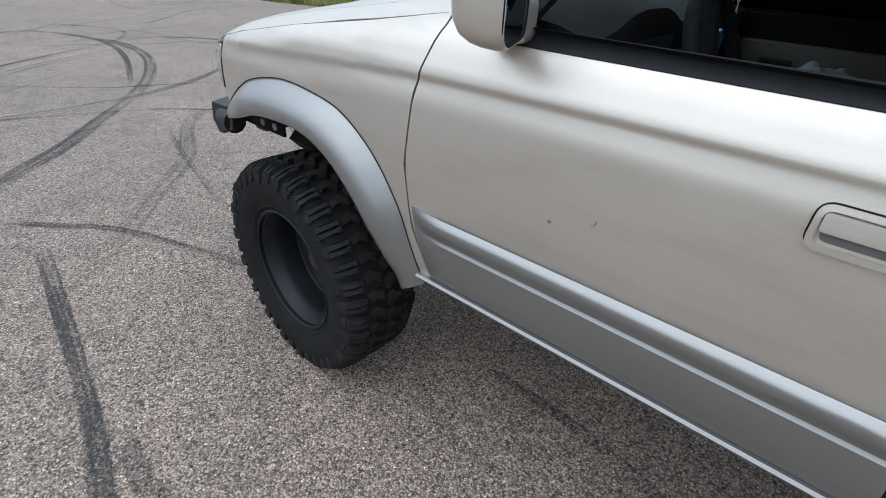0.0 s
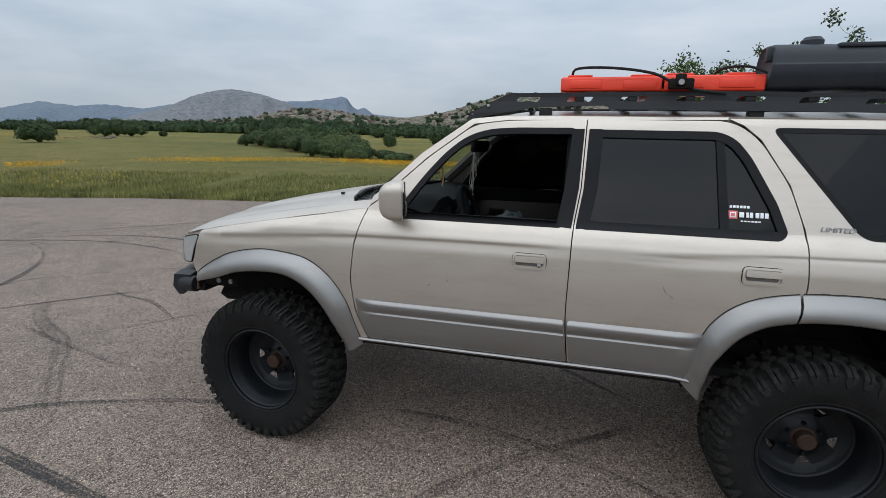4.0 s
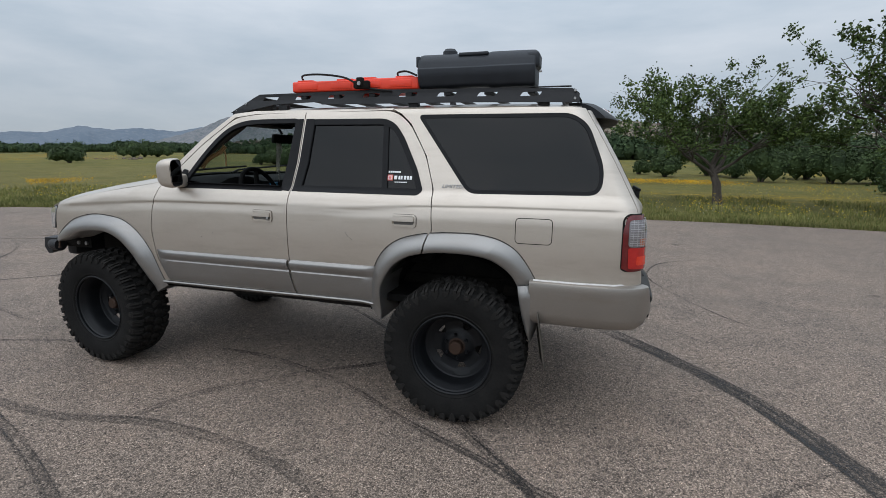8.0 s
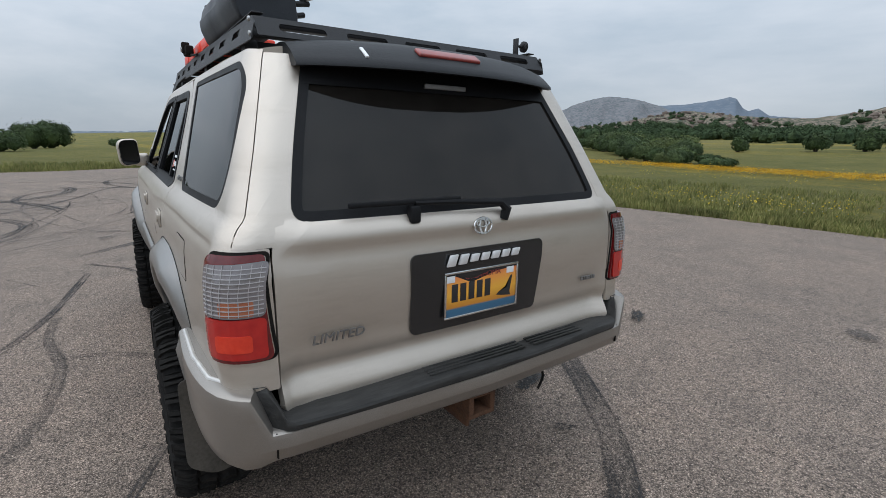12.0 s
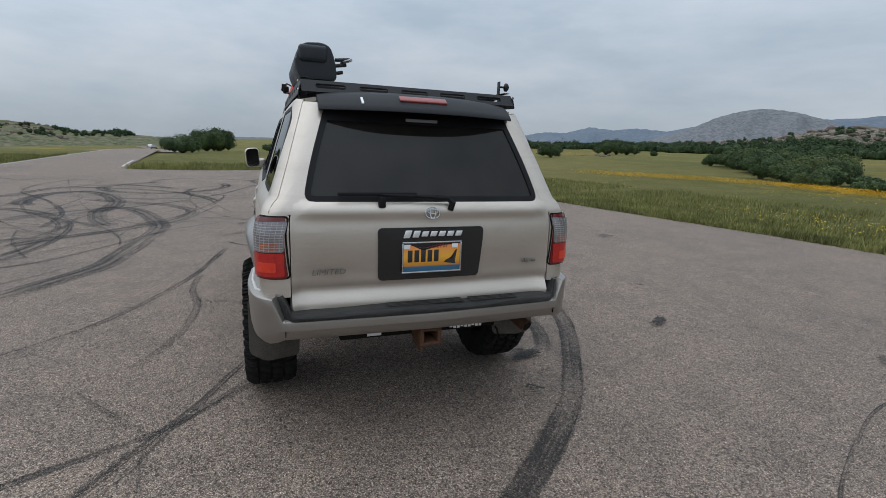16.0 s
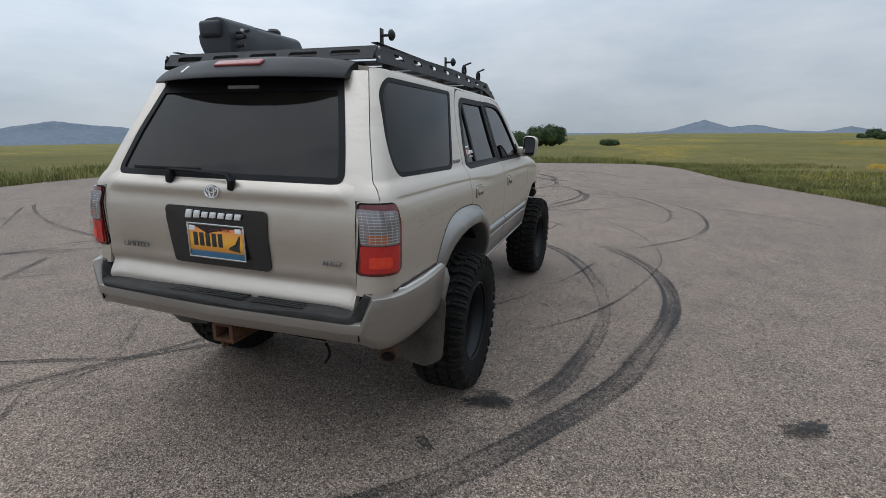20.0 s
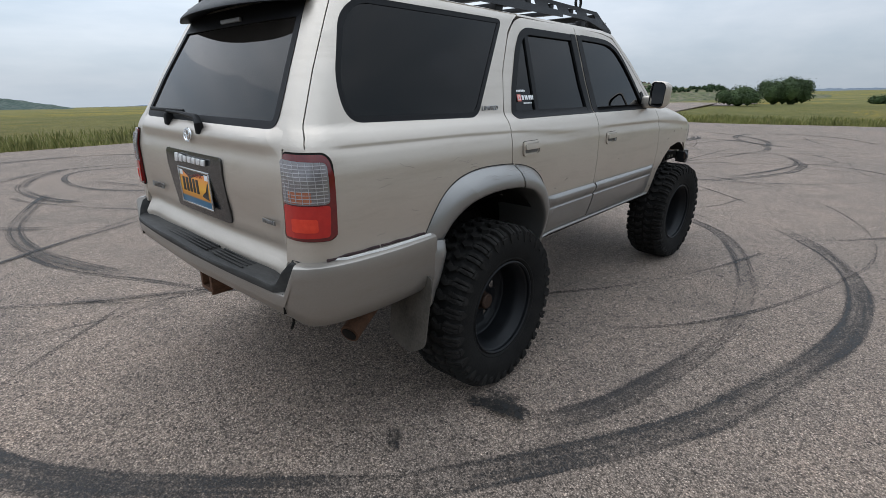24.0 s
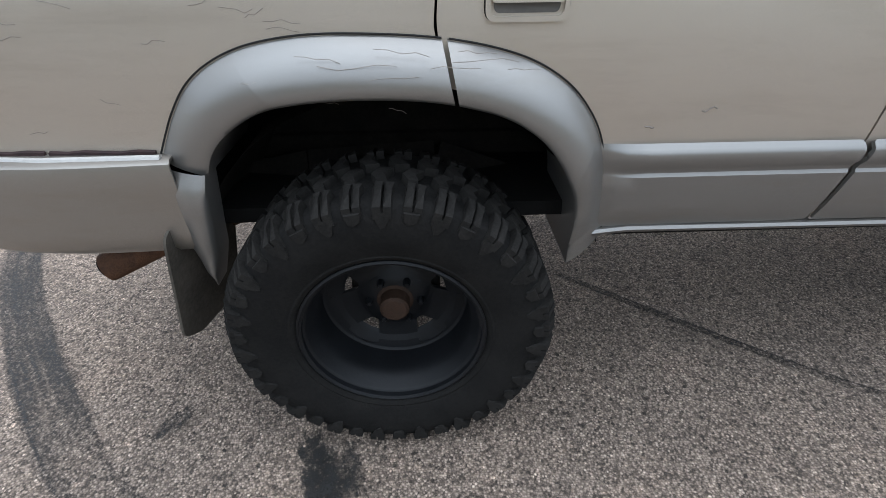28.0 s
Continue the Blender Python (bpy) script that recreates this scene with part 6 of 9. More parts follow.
part("stop_lamp", box((-0.022, -0.125, -0.006), (0.022, 0.125, 0.008), 0.006, 3, pose(3.434, 0, 1.7785, 0, 33, 0)), M_DULLRED, spoiler, "long red high stop lamp")
part("paint_chip", box((-0.028, -0.006, -0.004), (0.030, 0.006, 0.004), 0.003, 2, pose(3.432, -0.31, 1.7605, 0, 34, 0)), M_WHITE, spoiler, "bare white chip")

# tail lamps: smoked clear upper field with ribs over a red field, dark red rim
M_LENSRIM = plain("dark_red_lens", (0.10, 0.006, 0.008), (0.15, 0.010, 0.010), 20, 0.15, 0, 0, coat=0.6)
M_CLEARLENS = plain("ribbed_clear_lens", (0.20, 0.18, 0.185), (0.30, 0.275, 0.28), 25, 0.16, 0.4, 0, coat=0.6)
M_LENSRIB = plain("pale_lens_rib", (0.40, 0.38, 0.38), (0.52, 0.50, 0.50), 25, 0.2, 0.3, 0, coat=0.4)
M_AMBERLENS = plain("amber_pink_lens", (0.36, 0.11, 0.06), (0.46, 0.16, 0.08), 25, 0.16, 0.2, 0, coat=0.6)
for sg in (-1, 1):
    outline = rounded([(3.542, 0.952), (3.538, 1.20), (3.556, 1.222), (wrap(0.674, 1.22), 1.222), (wrap(0.674, 0.945), 0.945), (3.56, 0.942)], [0.03, 0.03, 0.03, 0.022, 0.022, 0.03])
    side_panel("lamp_gap", inset(outline, -0.005), [inset(outline, 0.004)], sg, M_UNDER, car, "", 0.0015, 0.006, 0.05, [0.98, 1.02, 1.06, 1.1, 1.15, 1.2])
    tl = side_panel("tail_lamp", outline, [], sg, M_LENSRIM, car, "red and clear tail lamp", 0.010, 0.03, 0.05, [0.98, 1.02, 1.06, 1.1, 1.15, 1.2])
    x0, x1 = 3.552, wrap(0.684, 1.1)
    side_panel("clear_field", rounded([(x0, 1.066), (x0 - 0.002, 1.198), (x1, 1.206), (x1, 1.066)], 0.018), [], sg, M_CLEARLENS, tl, "", 0.0145, 0.004, 0.05, [1.15])
    side_panel("turn_field", rounded([(x0 + 0.06, 1.070), (x0 + 0.06, 1.108), (x1 - 0.03, 1.108), (x1 - 0.03, 1.070)], 0.006), [], sg, M_AMBERLENS, tl, "", 0.0148, 0.004, 0.05, [1.08])
    side_panel("red_field", rounded([(x0 + 0.006, 0.956), (x0, 1.062), (x1, 1.062), (x1, 0.954)], 0.014), [], sg, M_REDLENS, tl, "", 0.0145, 0.004, 0.05, [1.0])
    side_panel("reflector", rounded([(x0 + 0.045, 0.975), (x0 + 0.045, 1.02), (x1 - 0.035, 1.02), (x1 - 0.035, 0.975)], 0.01), [], sg, plain("bright_red_lens", (0.62, 0.03, 0.012), (0.72, 0.05, 0.02), 40, 0.2, 0, 0, coat=0.5), tl, "", 0.016, 0.003, 0.05, [1.0])
    for k in range(11):
        z = 1.074 + 0.0115 * k
        side_panel("lens_rib", [(x0 + 0.004, z), (x0 + 0.004, z + 0.0022), (x1 - 0.004, z + 0.0022), (x1 - 0.004, z)], [], sg, M_LENSRIB, tl, "", 0.0165, 0.004, 0.06, [])
    for k in range(7):
        xr = x0 + 0.018 + (x1 - x0 - 0.036) * k / 6
        side_panel("lens_rib", [(xr, 1.070), (xr, 1.200), (xr + 0.0016, 1.200), (xr + 0.0016, 1.070)], [], sg, M_LENSRIB, tl, "", 0.0162, 0.004, 0.06, [1.13])

# number plate recess and plate
M_GLOSSBLACK = plain("gloss_black_plastic", (0.010, 0.010, 0.011), (0.018, 0.018, 0.019), 10, 0.22, 0, 0.03, 90, coat=0.3)
bm = sheet(rounded([(-0.270, 0.905), (0.262, 0.905), (0.272, 1.168), (-0.277, 1.168)], 0.025), [], tail_shape(0.007), spaced(-0.27, 0.27, 0.1), [1.0, 1.1])
thicken(bm, 0.010, lambda c: Vector((1, 0, 0.2)))
surround = part("plate_surround", bm, M_GLOSSBLACK, tailgate, "gloss black plate surround")
px = rear_x(1.03) + BOW
m_, nt_, nodes_, links_, bs_ = node_mat("sunset_plate")
co_ = nodes_.new("ShaderNodeTexCoord")
sp_ = nodes_.new("ShaderNodeSeparateXYZ")
rp_ = ramp_node(nodes_, [(0.0, (0.03, 0.12, 0.22)), (0.16, (0.05, 0.16, 0.26)), (0.2, (0.62, 0.24, 0.03)), (0.5, (0.85, 0.42, 0.05)), (0.8, (0.80, 0.30, 0.06)), (1.0, (0.70, 0.16, 0.08))])
links_.new(co_.outputs["Generated"], sp_.inputs["Vector"])
links_.new(sp_.outputs["Z"], rp_.inputs["Fac"])
links_.new(rp_.outputs["Color"], bs_.inputs["Base Color"])
bs_.inputs["Roughness"].default_value = 0.45
M_PLATE = m_
plate = part("number_plate", box((px, -0.150, 0.948), (px + 0.003, 0.146, 1.090), 0.001), M_PLATE, car, "orange sunset-scene number plate in a silver frame")
bm = fresh()
for lo, hi in (((px, -0.158, 0.940), (px + 0.008, 0.154, 0.9485)), ((px, -0.158, 1.0895), (px + 0.008, 0.154, 1.098)), ((px, -0.158, 0.948), (px + 0.008, -0.1495, 1.09)), ((px, 0.1455, 0.948), (px + 0.008, 0.154, 1.09))):
    add_box(bm, lo, hi, 0.003)
part("plate_frame", bm, M_CHROME, plate)
M_DARKINK = plain("dark_ink", (0.02, 0.018, 0.018), (0.03, 0.028, 0.027), 20, 0.5)
for k in range(5):
    part("mark", box((px + 0.003, -0.128 + 0.034 * k, 0.995), (px + 0.0042, -0.104 + 0.034 * k, 1.055), 0.0005), M_DARKINK, plate)
part("bird_silhouette", lofted([[(px + 0.0036, 0.06, 0.99), (px + 0.0036, 0.085, 0.985), (px + 0.0036, 0.125, 0.98)], [(px + 0.0036, 0.07, 1.0), (px + 0.0036, 0.10, 1.015), (px + 0.0036, 0.12, 0.995)], [(px + 0.0036, 0.105, 1.01), (px + 0.0036, 0.12, 1.05), (px + 0.0036, 0.13, 1.055)]]), M_DARKINK, plate)
lettering("OKLAHOMA", 0.027, 0.001, Matrix.Translation((px + 0.0036, 0.0, 1.073)) @ pose(0, 0, 0, 90, 0, 90), plain("dark_red_ink", (0.20, 0.02, 0.02), (0.25, 0.03, 0.03), 20, 0.5), plate, "plate_word")
for y in (-0.132, 0.118):
    part("sticker", box((px + 0.003, y - 0.016, 1.062), (px + 0.0042, y + 0.016, 1.084), 0.0005), M_WHITE, plate)
# badges as plain shapes in their places
M_BRIGHTBADGE = plain("bright_badge_metal", (0.78, 0.78, 0.78), (0.86, 0.86, 0.86), 20, 0.35, 0.5, 0)
bm = fresh()
for k in range(7):
    big = 1.25 if k == 0 else (1.1 if k == 1 else 0.85)
    m_ = pose(px + 0.011, -0.132 + 0.044 * k, 1.137) @ Matrix(((1, 0, 0, 0), (0, 1, 0.35, 0), (0, 0, 1, 0), (0, 0, 0, 1)))
    bm = fresh()
    add_box(bm, (-0.004, -0.0165, -0.015 * big), (0.004, 0.0165, 0.015 * big), 0.003, 2, m_)
    part("model_badge", bm, M_BRIGHTBADGE, tailgate, "bright metal badge bar")
bm = fresh()
for k in range(6):
    add_box(bm, (-0.003, -0.042 + 0.0145 * k, -0.008), (0.003, -0.031 + 0.0145 * k, 0.008), 0.002, 2, pose(rear_x(1.0) + 0.001, 0.56, 0.972))
part("maker_badge", bm, M_BADGE, tailgate)
lettering("LIMITED", 0.038, 0.005, Matrix.Translation((rear_x(0.97) + 0.0015, -0.505, 0.962)) @ pose(0, 0, 0, 90, 0, 90), M_BADGE, tailgate, "trim_badge", 0.2, widen=1.15)
bm = fresh()
for rx_, rz_ in ((0.036, 0.026), (0.013, 0.024), (0.026, 0.011)):
    add_tube(bm, [(0, rx_ * math.cos(k * math.tau / 24), rz_ * math.sin(k * math.tau / 24) + (0.008 if rx_ == 0.026 else 0)) for k in range(24)], 0.0032, 6, True)
bmesh.ops.transform(bm, matrix=pose(rear_x(1.237) + 0.034, -0.005, 1.237, 0, -8), verts=bm.verts)
part("emblem", bm, M_CHROME, tailgate, "oval metal emblem")
# rear wiper
bm = fresh()
wx = 3.616
add_box(bm, (wx, -0.27, 1.262), (wx + 0.035, -0.235, 1.315), 0.008)
add_tube(bm, [(wx + 0.03, 0.09, 1.25), (wx + 0.035, 0.10, 1.285), (wx + 0.03, 0.075, 1.308), (wx + 0.022, -0.10, 1.318), (wx + 0.02, -0.25, 1.322)], [0.017, 0.017, 0.013, 0.008, 0.007], 8)
add_box(bm, (wx + 0.008, -0.46, 1.318), (wx + 0.022, -0.08, 1.334), 0.005)
part("rear_wiper", bm, M_BLACKTRIM, tailgate)

# Bumper ledge: the sky's reflection along it painted as a pale colour.
M_SKYSHEEN = plain("pale_sky_sheen_ledge", (0.50, 0.48, 0.46), (0.68, 0.66, 0.63), 30, 0.35, 0.3)
# rear bumper
plan = curve_through([(3.095, 0.856, 0), (3.33, 0.866, 0), (3.525, 0.850, 0), (3.64, 0.808, 0), (3.702, 0.715, 0), (3.717, 0.52, 0), (3.738, 0.0, 0)], 30)
path = [(p.x, -p.y) for p in plan] + [(p.x, p.y) for p in plan[::-1][1:]]
rows = []
m = len(path)
for i, (x, y) in enumerate(path):
    a, b = Vector(path[max(i - 1, 0)]), Vector(path[min(i + 1, m - 1)])
    t = (b - a).normalized()
    n = Vector((t.y, -t.x))
    top = 0.866 - 0.105 * smooth_step(0.760, 0.742, abs(y)) * (1 if x > 3.56 else 0)
    bot = 0.630 + 0.028 * smooth_step(0.80, 0.70, abs(y))
    row = []
    for o, z in ((-0.07, top), (-0.030, top), (-0.008, top - 0.003), (0.002, top - 0.010), (0.005, top - 0.022), (0.004, top - 0.05), (-0.002, bot + 0.06), (-0.010, bot + 0.022), (-0.030, bot), (-0.09, bot + 0.004)):
        row.append((x + n.x * o, y + n.y * o, z))
    rows.append(row)
bm = lofted(rows)
thicken(bm, 0.006, lambda c: Vector((c.x - 3.2, c.y, 0)))
bumper = part("rear_bumper", bm, M_BUMPER, car, "grey painted rear bumper, dented and scuffed")
# black step pad with raised horns
rows = []
for y in np.linspace(-0.745, 0.745, 91):
    q = abs(y)
    lift = 0.076 * smooth_step(0.672, 0.712, q)
    xo = 3.742 - 0.028 * (q / 0.7) ** 2.2 - 0.062 * smooth_step(0.66, 0.745, q)
    top = 0.790 + lift - 0.004 * math.sin(y * 9)
    rows.append([(3.61, y, top + 0.004), (3.655, y, top + 0.003), (xo - 0.02, y, top), (xo, y, top - 0.008), (xo + 0.004, y, top - 0.016), (xo, y, 0.757), (xo - 0.02, y, 0.752), (3.61, y, 0.74)])
bm = lofted(rows, close_v=True)
for s in (-1, 1):
    bmesh.ops.contextual_create(bm, geom=[v for v in bm.verts if abs(v.co.y - s * 0.745) < 1e-5])
bmesh.ops.recalc_face_normals(bm, faces=bm.faces)
M_STEP = plain("scuffed_black_plastic", (0.008, 0.008, 0.008), (0.055, 0.053, 0.050), 9, 0.6, 0, 0.3, 60, spec=0.25, stretch=(1, 0.2, 1))
pad = part("step_pad", bm, M_STEP, bumper, "scuffed black ribbed step pad")
for k in range(4):
    for y0, y1 in ((-0.24, 0.16), (0.20, 0.46)):
        part("tread_rib", box((3.660 + 0.017 * k, y0, 0.792), (3.668 + 0.017 * k, y1, 0.798), 0.002), M_STEP, pad)

for sg in (-1, 1):
    part("seam", box((3.655, -0.002, 0.68), (3.703, 0.002, 0.755), 0.0005, 1, pose(0, sg * 0.705, 0)), M_UNDER, bumper)
    part("bumper_top_strip", tube([(3.115, sg * 0.842, 0.8635), (3.35, sg * 0.845, 0.8635), (3.515, sg * 0.828, 0.8635), (3.59, sg * 0.785, 0.8635)], 0.0075, 8), M_SKYSHEEN, bumper)

# tow hitch
bm = fresh()
add_box(bm, (3.454, -0.44, 0.56), (3.529, 0.44, 0.625), 0.012)
hitch = part("tow_hitch", bm, M_UNDER, car, "rusty square tow hitch on a black cross tube")
bm = fresh()
add_box(bm, (3.414, -0.058, 0.555), (3.684, 0.058, 0.572), 0.004)
add_box(bm, (3.414, -0.058, 0.632), (3.684, 0.058, 0.648), 0.004)
add_box(bm, (3.414, -0.058, 0.572), (3.684, -0.036, 0.634), 0.004)
add_box(bm, (3.414, 0.036, 0.572), (3.684, 0.058, 0.634), 0.004)
part("receiver", bm, M_RUST, hitch, "rusty receiver tube")
part("drop_plate", box((3.504, -0.045, 0.51), (3.654, -0.03, 0.56), 0.004), M_RUST, hitch)
part("label", box((3.531, -0.30, 0.575), (3.534, -0.225, 0.603), 0.001), M_WHITE, hitch, "white label")
bm = fresh()
for k in range(9):
    add_box(bm, (3.53, 0.16 + 0.022 * k, 0.573 + 0.006 * (k % 3 == 0)), (3.533, 0.177 + 0.022 * k, 0.598), 0.001)
part("maker_mark", bm, M_WHITE, hitch)
part("chain_loop", tube([(3.534, 0.44 + 0.02 * math.sin(a * 0.7), 0.56 - 0.02 * a) for a in range(6)], 0.006, 6), M_UNDER, hitch)


# wheel arch flares
# Handle recess: the hollow's shade is put into this dark grey.
M_RECESS = plain("shade_dark_handle_recess", (0.09, 0.085, 0.078), (0.15, 0.14, 0.13), 12, 0.6)
M_FLAP = plain("dusty_rubber", (0.045, 0.040, 0.034), (0.12, 0.105, 0.088), 7, 0.85, 0, 0.2, 90, spec=0.15)
def flare(name, outer, inner, sg, proud, tip_in, label="", n=44, keep=None):
    """A moulded arch strip between two lines in side view, bulging from the body."""
    o, i = curve_through([(p[0], 0, p[1]) for p in outer], n), curve_through([(p[0], 0, p[1]) for p in inner], n)
    rows = []
    for k in range(n):
        a, b = o[k], i[k]
        ya, yb = side_y(a.z) * plan_t(a.x), side_y(max(b.z, 0.6)) * plan_t(b.x)
        e = proud * min(1.0, 0.35 + 3.0 * min(k + 1, n - k) / n)
        row = []
        for t, f, back in ((0, 0.002, 0), (0.03, 0.010, 0), (0.16, 0.30, 0), (0.36, 0.72, 0), (0.58, 0.97, 0), (0.80, 1.04, 0), (0.94, 1.0, 0), (1.0, 0.92, 0), (1.01, 0.6, 0), (1.0, 0.0, 0.03), (1.0, 0, tip_in)):
            p = a.lerp(b, t)
            y = ya + (yb - ya) * t + e * f + (0.002 if t < 0.03 else 0.0) - back
            row.append((p.x, sg * y, p.z))
        if keep is None or keep[0] <= a.x <= keep[1]:
            rows.append(row)
    bm = lofted(rows)
    bmesh.ops.recalc_face_normals(bm, faces=bm.faces)
    if sum(f.normal.dot(Vector((0, sg, 0))) * f.calc_area() for f in bm.faces) < 0:
        bmesh.ops.reverse_faces(bm, faces=bm.faces)
    ob = part(name, bm, M_GREY, car, label, angle=55)
    if keep is not None or name == "front_arch_flare":
        rim = [(p.x, sg * (side_y(p.z) * plan_t(p.x) + 0.0015), p.z) for p in o if keep is None or keep[0] <= p.x <= keep[1]]
        part("gasket", tube(rim[::max(1, len(rim) // 60)], 0.0019, 6), M_RUBBER, ob)
    return ob


FF_OUT = [(-0.405, 0.895), (-0.33, 0.945), (-0.237, 0.996), (-0.126, 1.044), (0.06, 1.080), (0.26, 1.068), (0.363, 1.036), (0.459, 0.963), (0.540, 0.845), (0.580, 0.72), (0.618, 0.602)]
FF_IN = [(-0.39, 0.848), (-0.30, 0.876), (-0.20, 0.906), (-0.07, 0.950), (0.06, 0.969), (0.20, 0.970), (0.30, 0.938), (0.37, 0.888), (0.44, 0.800), (0.495, 0.68), (0.540, 0.553)]
RF_OUT = [(2.150, 0.612), (2.172, 0.76), (2.196, 0.855), (2.232, 0.930), (2.296, 1.000), (2.39, 1.050), (2.53, 1.081), (2.70, 1.092), (2.82, 1.088), (2.925, 1.066), (3.01, 1.020), (3.070, 0.952), (3.130, 0.852)]
RF_IN = [(2.228, 0.540), (2.242, 0.72), (2.272, 0.80), (2.315, 0.868), (2.365, 0.915), (2.435, 0.952), (2.55, 0.978), (2.68, 0.986), (2.80, 0.980), (2.88, 0.964), (2.955, 0.922), (3.005, 0.873), (3.034, 0.818)]
flare("front_arch_flare", FF_OUT, FF_IN, -1, 0.058, 0.25, "silver-grey plastic arch flare")
for sg in (-1, 1):
    lab = "silver-grey plastic arch flare" if sg < 0 else "silver-grey arch flare with cracked, peeling paint"
    flare("rear_arch_flare", RF_OUT, RF_IN, sg, 0.058, 0.25, lab, 420, (2.0, 2.531))
    flare("rear_arch_flare", RF_OUT, RF_IN, sg, 0.058, 0.25, lab, 420, (2.536, 3.2))
    # lower rear corner behind the wheel, with a mud flap
    low = flare("bumper_end", [(3.140, 0.843), (3.158, 0.74), (3.152, 0.635), (3.120, 0.525)], [(3.034, 0.826), (3.052, 0.72), (3.074, 0.61), (3.106, 0.505)], sg, 0.058, 0.012, "", 14)
    bm = sheet(rounded([(0.60, 0.70), (0.885, 0.70), (0.885, 0.40), (0.80, 0.345), (0.62, 0.345)], 0.03), [], lambda y, z, sg=sg: (3.12 + 0.16 * (0.70 - z) + 0.03 * math.sin(y * 9), sg * y, z), spaced(0.6, 0.9, 0.06), spaced(0.3, 0.7, 0.06))
    thicken(bm, 0.006, lambda c: Vector((1, 0, 0)))
    part("mud_flap", bm, M_FLAP, car, "dusty grey-brown rubber mud flap")
    # lower door mouldings
    mould_cuts = [0.650, 0.658, 0.70, 0.75, 0.790, 0.794, 0.798, 0.803, 0.807, 0.812, 0.83, 0.846, 0.853, 0.858, 0.862]
    prof = table([(0.60, -0.004), (0.645, 0.0), (0.66, 0.006), (0.70, 0.012), (0.785, 0.017), (0.796, 0.017), (0.8035, 0.000), (0.811, 0.021), (0.846, 0.025), (0.857, 0.020), (0.866, 0.001)])

    def on_mould(x, z, sg=sg):
        p = on_side(sg)(x, z)
        f = smooth_step(0.60, 0.68, x) * smooth_step(2.20, 2.14, x)
        return (p[0], sg * (abs(p[1]) + 0.002 + prof(z) * f), p[2])

    for nm, loop in (("front_door_moulding", [(0.652, 0.650), (0.605, 0.76), (0.595, 0.864), (1.619, 0.866), (1.620, 0.83), (1.646, 0.652)]), ("rear_door_moulding", [(1.660, 0.652), (1.637, 0.83), (1.640, 0.866), (2.215, 0.868), (2.21, 0.75), (2.20, 0.642), (2.12, 0.645)])):
        bm = sheet(rounded(loop, 0.008), [], on_mould, spaced(0.6, 2.25, 0.05), mould_cuts)
        thicken(bm, 0.01, outward)
        part(nm, bm, M_GREY, car, "", angle=30)
    # sill strip under the doors
    rows = []
    for x in np.linspace(0.60, 2.19, 34):
        s = 0.006 * (x - 0.6) / 1.6 - 0.010 * smooth_step(2.10, 2.19, x)
        y = 0.800
        rows.append([(x, sg * (y - 0.02), 0.644 + s), (x, sg * (y + 0.008), 0.641 + s), (x, sg * (y + 0.013), 0.634 + s), (x, sg * (y + 0.008), 0.625 + s), (x, sg * (y - 0.008), 0.618 + s), (x, sg * (y - 0.06), 0.596 + s), (x, sg * (y - 0.16), 0.59 + s)])
    bm = lofted(rows)
    thicken(bm, 0.008, lambda c: Vector((0, c.y, -0.2)))
    part("sill", bm, M_GREY, car)
    # door handles: a bezel, the pull and a recess darkened for the hollow's shade
    for hx, hz in ((1.452, 1.128), (2.385, 1.142)):
        for nm, loop, hole, mat_, off, th in (
            ("handle_gap", rounded([(hx - 0.077, hz - 0.036), (hx + 0.077, hz - 0.036), (hx + 0.077, hz + 0.037), (hx - 0.077, hz + 0.037)], 0.024), [rounded([(hx - 0.0735, hz - 0.033), (hx + 0.0735, hz - 0.033), (hx + 0.0735, hz + 0.034), (hx - 0.0735, hz + 0.034)], 0.019)], M_UNDER, 0.0012, 0.004),
            ("handle_bezel", rounded([(hx - 0.0745, hz - 0.035), (hx + 0.0745, hz - 0.035), (hx + 0.0745, hz + 0.036), (hx - 0.0745, hz + 0.036)], 0.02), [rounded([(hx - 0.066, hz - 0.026), (hx + 0.066, hz - 0.026), (hx + 0.066, hz + 0.027), (hx - 0.066, hz + 0.027)], 0.014)], M_PAINT, 0.009, 0.012),
            ("handle_pull", rounded([(hx - 0.064, hz - 0.003), (hx + 0.064, hz - 0.003), (hx + 0.064, hz + 0.025), (hx - 0.064, hz + 0.025)], 0.007), [], M_PAINT, 0.016, 0.012),
            ("handle_recess", rounded([(hx - 0.058, hz - 0.021), (hx + 0.058, hz - 0.021), (hx + 0.061, hz + 0.004), (hx - 0.061, hz + 0.004)], 0.010), [], M_RECESS, 0.002, 0.004)):
            side_panel(nm, loop, hole, sg, mat_, car, "", off, th, 0.05, [hz])
        if hx < 2:
            kx = hx + 0.045 * (1 if sg < 0 else -1)
            y = side_y(hz) * sg
            bm = fresh()
            add_lathe(bm, [(0.0001, 0.020), (0.007, 0.020), (0.0095, 0.018), (0.0095, 0.0)], 16, "y", (0, 0, 0))
            for v in bm.verts:
                v.co = Vector((v.co.x + kx, sg * (side_y(hz) + v.co.y - 0.006), v.co.z + hz - 0.015))
            bmesh.ops.recalc_face_normals(bm, faces=bm.faces)
            part("key_lock", bm, M_DULLMETAL, car)
    # dark inner shell behind the panel gaps
    bm = fresh()
